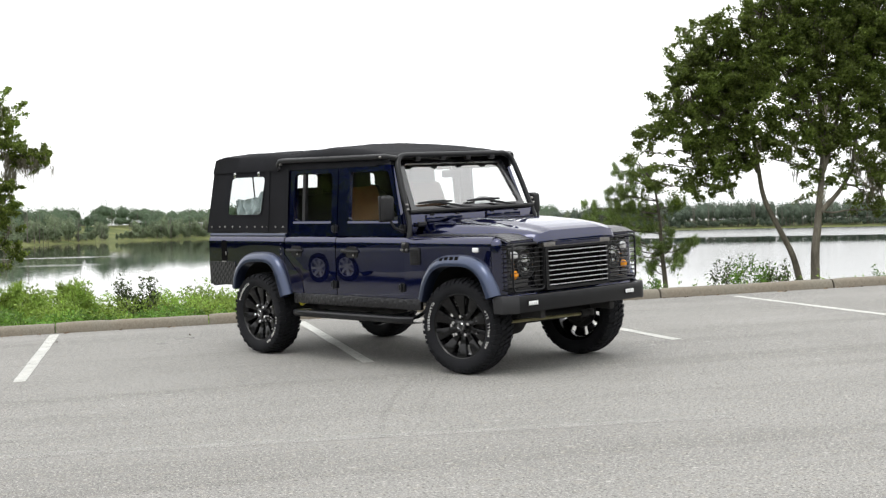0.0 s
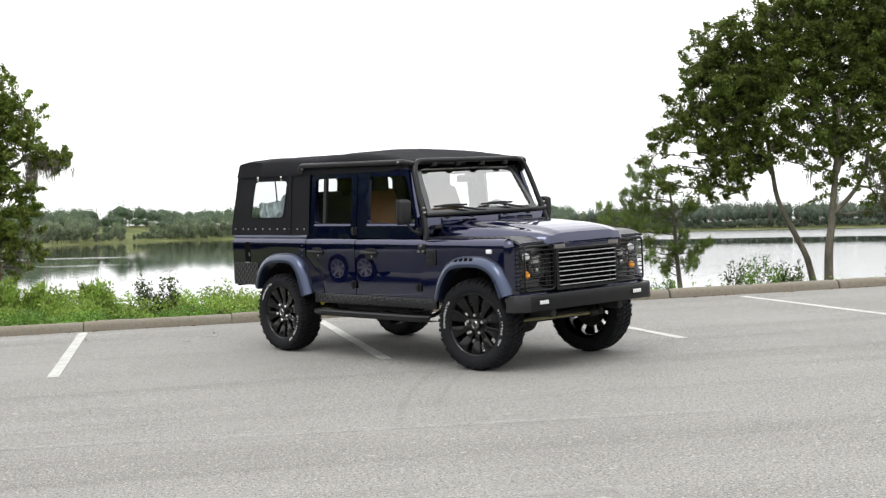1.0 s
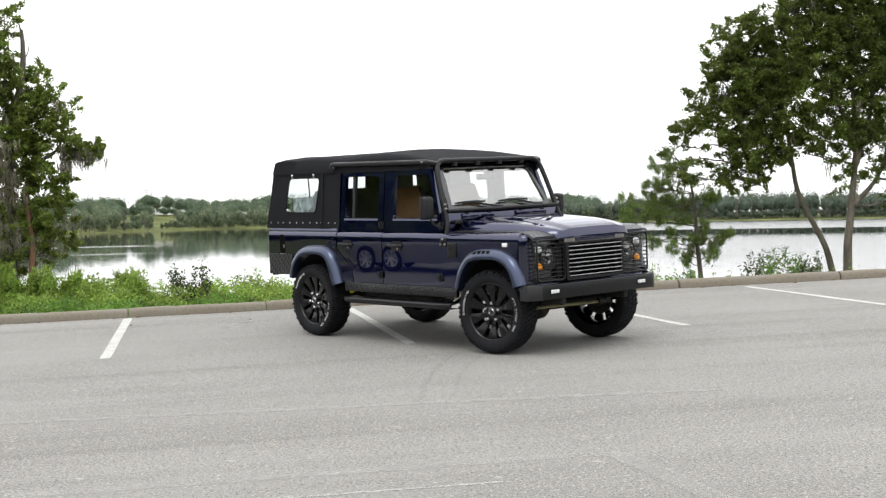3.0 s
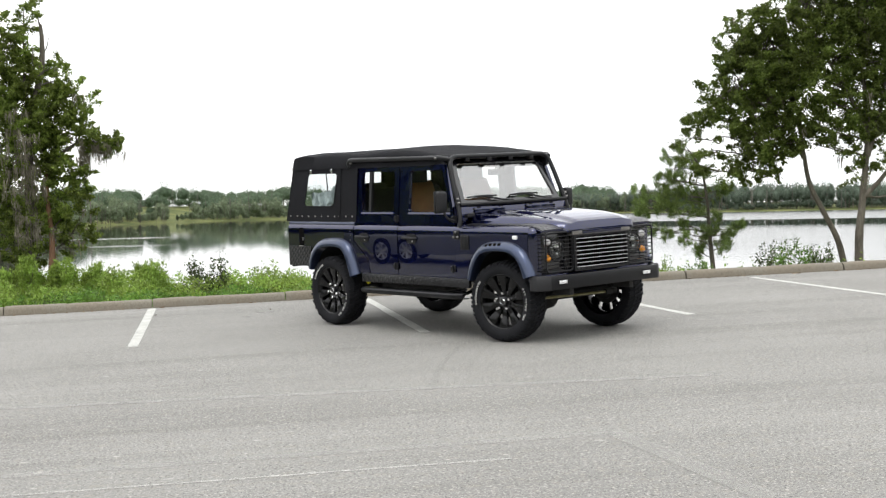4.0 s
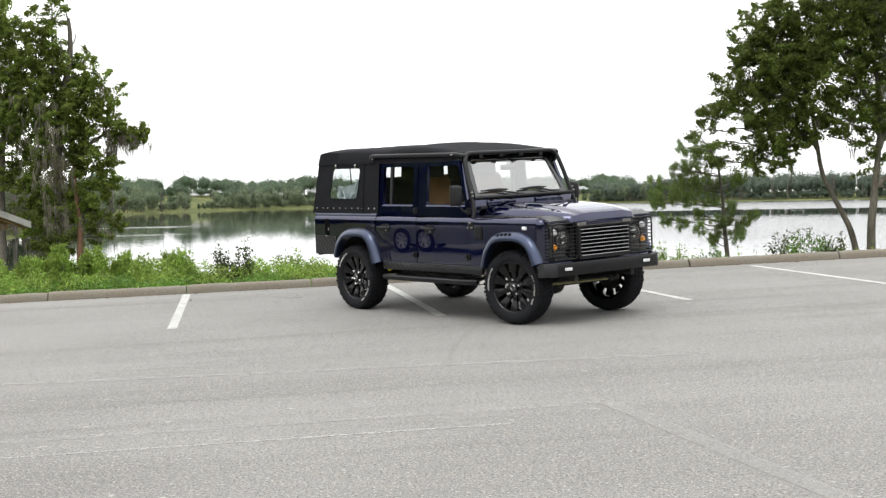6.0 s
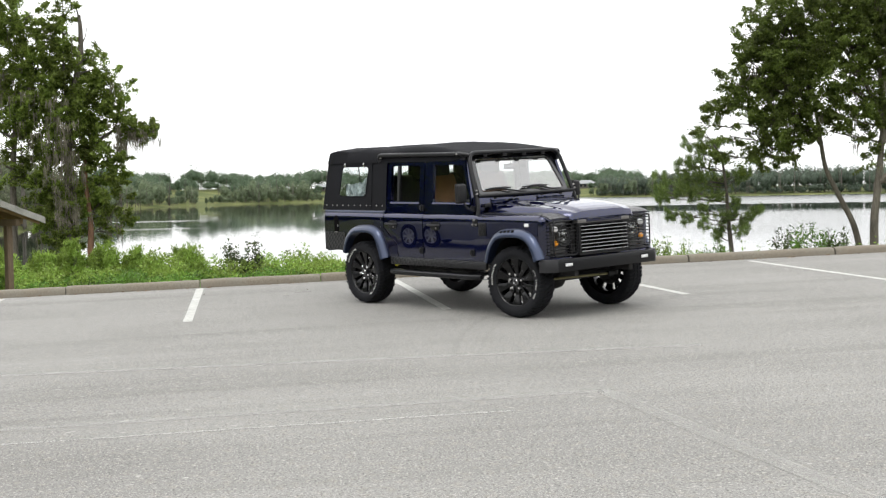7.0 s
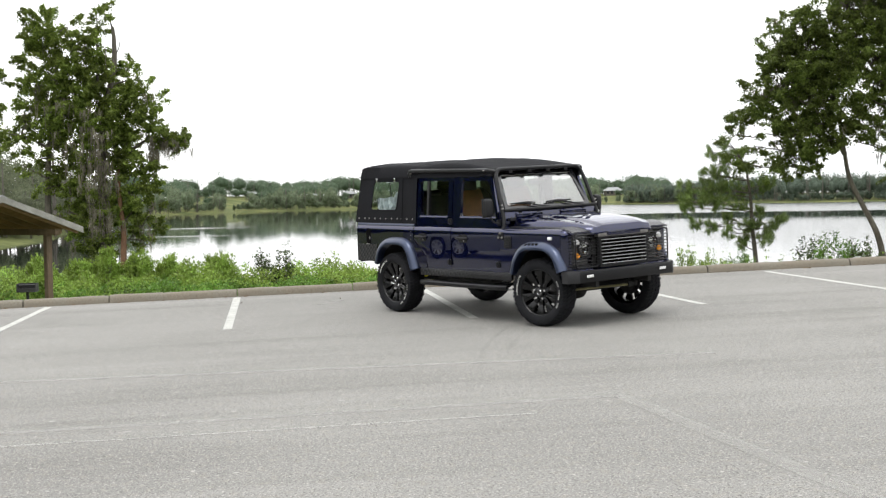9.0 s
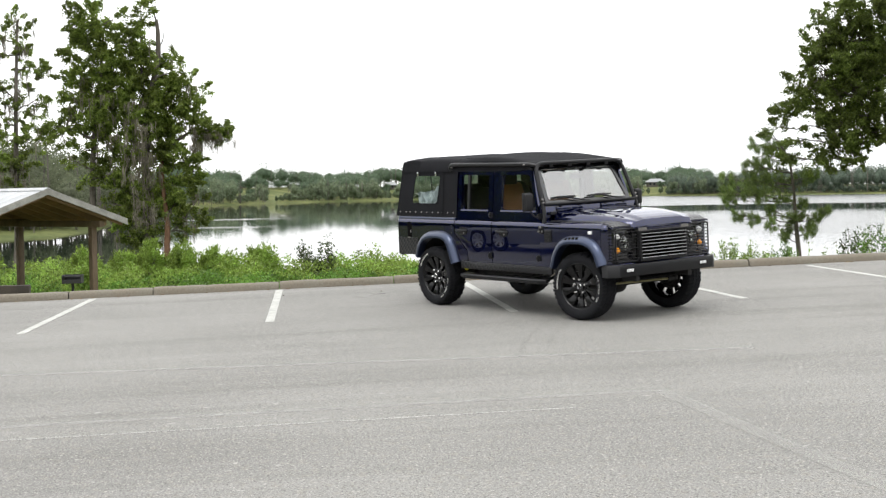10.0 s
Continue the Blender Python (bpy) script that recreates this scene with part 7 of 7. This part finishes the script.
def make_woods(name, label, arcs, seed, leaf_m, size, quads, gap=True, core=0.74):
    """Far woods: trees of bare stems and lumpy crowns, each lump a ball of foliage under many leaf sprays."""
    rng = np.random.default_rng(seed)
    pts, stems, balls = [], [], []
    for p0, p1, step, rows, depth, h0, h1, slim, back in arcs:
        phi = p0
        while phi < p1:
            far = float(np.interp(phi, SHORE_PHI, SHORE_R))
            for k in range(rows):
                f = phi + rng.uniform(-0.5, 0.5) * step / far * 57.3
                r = far + 6 + back + depth * (k + rng.uniform(0, 0.9)) / rows
                if gap and any(abs(f - hp) * r / 57.3 < hl * 0.6 and hr - 6 < r < hr + 6 for hp, hr, hl, _, _ in HOUSES):
                    continue
                clear = gap and (-2.6 < f < -1.65 or 12.85 < f < 13.95)
                if clear and far + 12 < r < 628:
                    continue
                low = gap and any(abs(f - hp) * r / 57.3 < hl * 0.5 + 1.5 and r < hr for hp, hr, hl, _, _ in HOUSES)
                x, y = (Vector(math.sin(radians(f)) * ALONG + math.cos(radians(f)) * LAKE) * r).xy
                g = land(x, y)
                h = rng.uniform(h0, h1) * (0.93 + 0.38 * noise.noise((x * 0.03, y * 0.03, 7)))
                if (low and rng.uniform() < 0.85) or (clear and r < 612):
                    h = min(h, rng.uniform(2.2, 3.6))
                w = h * slim * rng.uniform(0.75, 1.3)
                n = int(quads * rng.uniform(0.7, 1.2))
                lumps = in_ball(rng, 9, 0.25) * np.array((w, w, h * 0.36)) + np.array((x, y, g + h * 0.54))
                lr = np.array((w * 0.48, w * 0.48, h * 0.145))
                pick = lumps[rng.integers(0, 9, n)]
                pts.append(pick + in_ball(rng, n, 0.62) * lr * rng.uniform(0.85, 1.15, size=(n, 1)))
                m = n // 2 if core else 0
                pts.append(in_ball(rng, m, 0.97) * np.array((w, w, h * 0.36)) * rng.uniform(0.72, 1.0, size=(m, 1)) + np.array((x, y, g + h * 0.52)))
                a = rng.uniform(0, 6.28)
                turn = np.array(((math.cos(a), -math.sin(a), 0), (math.sin(a), math.cos(a), 0), (0, 0, 1)))
                rough = rng.uniform(0.75, 1.2, size=(len(BALL), 1))
                balls.append((BALL @ turn.T) * rough * np.array((w, w, h * 0.36)) * core + np.array((x, y, g + h * 0.52)))
                for j in range(2):
                    sx, sy = x + rng.normal() * w * 0.8, y + rng.normal() * w * 0.8
                    t = 0.015 * h * rng.uniform(0.7, 1.3)
                    a = rng.uniform(0, 3.14)
                    c, s = math.cos(a) * t, math.sin(a) * t
                    for dx, dy in ((c, s), (-s, c)):
                        stems += [(sx - dx, sy - dy, g - 0.5), (sx + dx, sy + dy, g - 0.5), (sx + dx * 0.5, sy + dy * 0.5, g + h * 0.8), (sx - dx * 0.5, sy - dy * 0.5, g + h * 0.8)]
            phi += step / far * 57.3
    c = np.concatenate(pts)
    ob = new(name, quads_mesh(name, leaf_cards(rng, c, size, size * 0.62, 0.0), leaf_m))
    tagged(ob, label, "woods", "", "stuff")
    if core:
        ob = new(name, balls_mesh(name + "_crowns", balls, leaf_m))
        tagged(ob, label, "woods", "", "stuff")
    ob = new("far_trunks", quads_mesh("far_trunks", np.array(stems), FARTRUNK))
    tagged(ob, "pale bare trunks of the far trees", "trunks", "", "stuff")


FARTRUNK = mat("pale_far_trunks", (0.16, 0.145, 0.125), rough=0.95, vary=0.3, scale=0.05, fine=0.6, bump=0)
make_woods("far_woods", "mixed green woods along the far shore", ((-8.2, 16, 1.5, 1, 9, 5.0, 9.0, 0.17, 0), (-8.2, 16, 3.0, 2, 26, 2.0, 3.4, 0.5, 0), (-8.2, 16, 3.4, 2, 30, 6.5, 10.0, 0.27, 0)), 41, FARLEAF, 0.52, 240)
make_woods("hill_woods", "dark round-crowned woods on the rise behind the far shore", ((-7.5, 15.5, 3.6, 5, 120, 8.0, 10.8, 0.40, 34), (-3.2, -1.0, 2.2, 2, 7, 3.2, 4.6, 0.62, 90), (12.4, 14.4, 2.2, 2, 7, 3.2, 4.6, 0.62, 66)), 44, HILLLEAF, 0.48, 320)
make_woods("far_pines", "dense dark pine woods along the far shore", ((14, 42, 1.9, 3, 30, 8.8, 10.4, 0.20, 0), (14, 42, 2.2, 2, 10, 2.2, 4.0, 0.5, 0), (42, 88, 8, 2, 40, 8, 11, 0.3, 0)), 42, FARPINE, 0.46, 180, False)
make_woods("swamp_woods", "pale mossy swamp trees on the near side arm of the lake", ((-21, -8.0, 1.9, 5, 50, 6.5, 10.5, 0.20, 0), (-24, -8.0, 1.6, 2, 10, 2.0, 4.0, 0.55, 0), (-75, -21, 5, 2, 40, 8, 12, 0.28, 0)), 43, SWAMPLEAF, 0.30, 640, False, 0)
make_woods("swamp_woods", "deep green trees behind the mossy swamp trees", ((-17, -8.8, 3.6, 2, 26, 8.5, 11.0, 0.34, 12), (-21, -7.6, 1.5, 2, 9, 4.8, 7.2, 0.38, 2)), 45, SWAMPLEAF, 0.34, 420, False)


def make_back_woods():
    """Unseen woods added round the lot, so that the paint and the glass mirror something dark."""
    rng = np.random.default_rng(51)
    pts, balls = [], []
    for k in range(420):
        if k < 240:
            s, q = rng.uniform(-85, 85), -rng.uniform(46, 60)
        else:
            s, q = rng.choice((-1, 1)) * rng.uniform(66, 80), rng.uniform(-60, 24)
        if k > 345:
            s, q = -rng.uniform(44, 62), rng.uniform(7, 40)
        p = shore(s, q)
        g = land(p.x, p.y)
        h = rng.uniform(7.0, 11.0) if s > -40 else rng.uniform(8, 12)
        n = 190
        pts.append(in_ball(rng, n, 0.55) * np.array((3.4, 3.4, h * 0.49)) + np.array((p.x, p.y, g + h * 0.5)))
        balls.append(BALL * rng.uniform(0.7, 1.0, size=(len(BALL), 1)) * np.array((3.0, 3.0, h * 0.44)) + np.array((p.x, p.y, g + h * 0.48)))
    v = leaf_cards(rng, np.concatenate(pts), 1.1, 0.7)
    ob = new("back_woods", quads_mesh("back_woods", v, OAKLEAF))
    tagged(ob, "unseen dark woods mirrored in the paint and glass", "woods", "", "stuff")
    ob = new("back_woods", balls_mesh("back_woods_crowns", balls, OAKLEAF))
    tagged(ob, "unseen dark woods mirrored in the paint and glass", "woods", "", "stuff")


make_back_woods()


def make_house(phi, r, length, height, turn):
    p = Vector(math.sin(radians(phi)) * ALONG + math.cos(radians(phi)) * LAKE) * r
    g = land(p.x, p.y)
    face = math.degrees(math.atan2(p.y, p.x)) - 90 + 25 * turn
    root = thing("house", "far tan house with a pale metal roof among trees", "house", pose(p.x, p.y, g - 0.2, 0, 0, face), "houses on the far shore")
    w = length * 0.36
    bm = bmesh.new()
    box(bm, (-length / 2, -w, 0), (length / 2, w, height), 0.03, 1)
    wall = part("wall", bm, HOUSEWALL, root)
    bm = bmesh.new()
    e, ridge = 0.6, height + 0.36 * w + 0.5
    a = [(-length / 2 - e, -w - e, height - 0.1), (length / 2 + e, -w - e, height - 0.1), (length / 2 + e, w + e, height - 0.1), (-length / 2 - e, w + e, height - 0.1)]
    b = [(-length * 0.30, -0.05, ridge), (length * 0.30, -0.05, ridge), (length * 0.30, 0.05, ridge), (-length * 0.30, 0.05, ridge)]
    block(bm, a, b)
    part("roof", bm, HOUSEROOF, root, "white metal roof")
    for k in range(4):
        x = -length * 0.36 + length * 0.24 * k
        bm = bmesh.new()
        box(bm, (x - 0.45, -w - 0.04, 0.9), (x + 0.45, -w + 0.06, 2.1), 0.02, 1)
        part("window", bm, DARKPANE, root)


for h in HOUSES:
    make_house(*h)


# ---- picnic shelter and grill ----
def make_shelter():
    m = Matrix.Translation(shore(-10.0, 17.4, -1.19)) @ pose(0, 0, 0, 0, 0, 58.4 + SHELTER_TURN)
    root = thing("picnic_shelter", "open timber picnic shelter with a pale metal gable roof", "shelter", m)
    eave, ridge, half, long = 1.95, 2.85, 2.20, 4.6
    for x in (-1.62, 1.62):
        for y in (0.5, 3.6):
            bm = bmesh.new()
            box(bm, (x - 0.075, y - 0.075, -0.3), (x + 0.075, y + 0.075, eave), 0.010)
            part("post", bm, TIMBER, root, "square brown timber post")
    for x in (-1.62, 1.62):
        bm = bmesh.new()
        box(bm, (x - 0.07, 0.1, eave), (x + 0.07, long - 0.1, eave + 0.15), 0.008)
        part("beam", bm, TIMBER, root)
    for y in (3.6,):
        bm = bmesh.new()
        box(bm, (-half + 0.25, y - 0.05, eave + 0.02), (half - 0.25, y + 0.05, eave + 0.20), 0.006)
        part("tie_beam", bm, TIMBER, root)
    for k in range(8):
        y = 0.06 + (long - 0.12) * k / 7
        for s in (-1, 1):
            bm = bmesh.new()
            block(bm, [(s * 0.02, y - 0.025, ridge - 0.17), (s * 0.02, y + 0.025, ridge - 0.17), (s * (half - 0.03), y + 0.025, eave + 0.02), (s * (half - 0.03), y - 0.025, eave + 0.02)],
                  [(s * 0.02, y - 0.025, ridge - 0.03), (s * 0.02, y + 0.025, ridge - 0.03), (s * (half - 0.03), y + 0.025, eave + 0.14), (s * (half - 0.03), y - 0.025, eave + 0.14)])
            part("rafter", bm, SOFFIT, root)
    for s in (-1, 1):
        bm = bmesh.new()
        slab(bm, [[(0, y, ridge), (s * half * 0.5, y, (ridge + eave + 0.16) / 2), (s * half, y, eave + 0.16)] for y in (0, long)], (0, 0, -0.02))
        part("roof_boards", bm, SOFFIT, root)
        for k in range(11):
            y0 = -0.06 + (long + 0.12) * k / 11
            y1 = y0 + (long + 0.12) / 11 - 0.006
            bm = bmesh.new()
            slab(bm, [[(0, y, ridge + 0.030 + dz), (s * half * 0.5, y, (ridge + eave + 0.16) / 2 + 0.030 + dz), (s * (half + 0.05), y, eave + 0.165 + dz)] for y, dz in ((y0, 0.02), (y0 + 0.03, 0.0), (y1 - 0.03, 0.0), (y1, 0.02))], (0, 0, -0.012))
            part("roof_sheet", bm, ROOFMETAL, root)
        for y in (-0.075, long + 0.055):
            bm = bmesh.new()
            block(bm, [(0, y, ridge - 0.10), (0, y + 0.02, ridge - 0.10), (s * (half + 0.05), y + 0.02, eave + 0.035), (s * (half + 0.05), y, eave + 0.035)],
                  [(0, y, ridge + 0.05), (0, y + 0.02, ridge + 0.05), (s * (half + 0.05), y + 0.02, eave + 0.185), (s * (half + 0.05), y, eave + 0.185)])
            part("barge_board", bm, BARGE, root, "weathered grey roof edge")
    bm = bmesh.new()
    slab(bm, [[(x, y, ridge + 0.055 - abs(x) * 0.44) for x in (-0.14, 0, 0.14)] for y in (-0.08, long + 0.08)], (0, 0, 0.012))
    part("ridge_cap", bm, ROOFMETAL, root)


SHELTER_TURN = 45.0
make_shelter()


def make_grill():
    g = float(np.interp(16, BANK_Q, BANK_Z))
    root = thing("park_grill", "black cast-iron park grill on a post", "grill", Matrix.Translation(shore(-9.2, 15.9, g)) @ pose(0, 0, 0, 0, 0, 58.4))
    top = -0.24 - g
    bm = bmesh.new()
    tube(bm, [(0, 0, -0.2), (0, 0, top - 0.18)], 0.033, 10)
    part("post", bm, CASTIRON, root)
    bm = bmesh.new()
    box(bm, (-0.21, -0.18, top - 0.19), (0.21, 0.20, top - 0.165), 0.006)
    for lo, hi in (((-0.21, -0.18, top - 0.165), (-0.195, 0.20, top)), ((0.195, -0.18, top - 0.165), (0.21, 0.20, top)), ((-0.195, 0.185, top - 0.165), (0.195, 0.20, top)), ((-0.195, -0.18, top - 0.165), (0.195, -0.165, top - 0.10))):
        box(bm, lo, hi, 0.003, 1)
    part("fire_box", bm, CASTIRON, root)
    for k in range(9):
        bm = bmesh.new()
        y = -0.15 + 0.33 * k / 8
        tube(bm, [(-0.20, y, top - 0.03), (0.20, y, top - 0.03)], 0.007, 6)
        part("grate_bar", bm, CASTIRON, root)


make_grill()


def make_sleeper():
    p = shore(-9.50, 12.0)
    g = land(p.x, p.y)
    root = thing("timber_sleeper", "weathered brown timber sleeper lying on the grass", "timber", Matrix.Translation((p.x, p.y, g)) @ pose(0, 0, 0, 0, 0, 58.4))
    bm = bmesh.new()
    box(bm, (-0.62, -0.10, -0.03), (0.14, 0.10, -0.215 - g), 0.012)
    part("beam", bm, SLEEPER, root)


make_sleeper()


# ---- tyre marks ----
MARK = paint_mat("tyre_mark", (0.085, 0.083, 0.080), 0.60, 0.06, 0.3)


def tyre_mark(s0, q0, radius, a0, a1, width):
    """A faint curved rubber streak on the asphalt."""
    bm = bmesh.new()
    rows = [[], []]
    n = 40
    for i in range(n + 1):
        a = radians(a0 + (a1 - a0) * i / n)
        for k in (0, 1):
            r = radius + (k - 0.5) * width
            rows[k].append(Vector((s0 + r * math.cos(a), q0 + r * math.sin(a), 0.010)))
    slab(bm, rows, (0, 0, -0.002))
    return setting("tyre_mark", bm, MARK, "faint curved dark tyre mark on the asphalt", KERB, "road marking")


tyre_mark(8.12, -4.19, 9.95, 156, 173, 0.05)
tyre_mark(8.12, -4.19, 9.69, 157, 169, 0.04)


# ---- litter ----
DRYLEAF = leaf_mat("dry_litter_leaves", (0.16, 0.105, 0.055), island=0.4, warm=0.03, through=0.1)


def make_litter():
    """Dry leaves and grit gathered at the foot of the kerb and blown over the asphalt."""
    rng = np.random.default_rng(90)
    n = 620
    s = rng.uniform(-22, 24, n)
    q = np.where(rng.uniform(size=n) < 0.98, 5.045 - np.abs(rng.normal(size=n)) * 0.035, 5.0 - np.abs(rng.normal(size=n)) * 1.2)
    c = np.stack([s, q, np.full(n, 0.006)], axis=1)
    way = rng.normal(size=(n, 3)) * np.array((1, 1, 0.15))
    ob = new("leaf_litter", quads_mesh("leaf_litter", leaf_cards(rng, c, 0.035, 0.020, 0.0, way), DRYLEAF))
    ob.matrix_world = KERB
    tagged(ob, "dry brown leaf litter along the foot of the kerb", "litter", "", "stuff")


make_litter()
for a, b in (((-2.98, 3.66), (-2.76, 3.70)), ((-3.15, 3.30), (-3.07, 3.31))):
    stripe("paint_splash", a, b, 0.07, GHOST, "small pale smear of old paint on the asphalt")
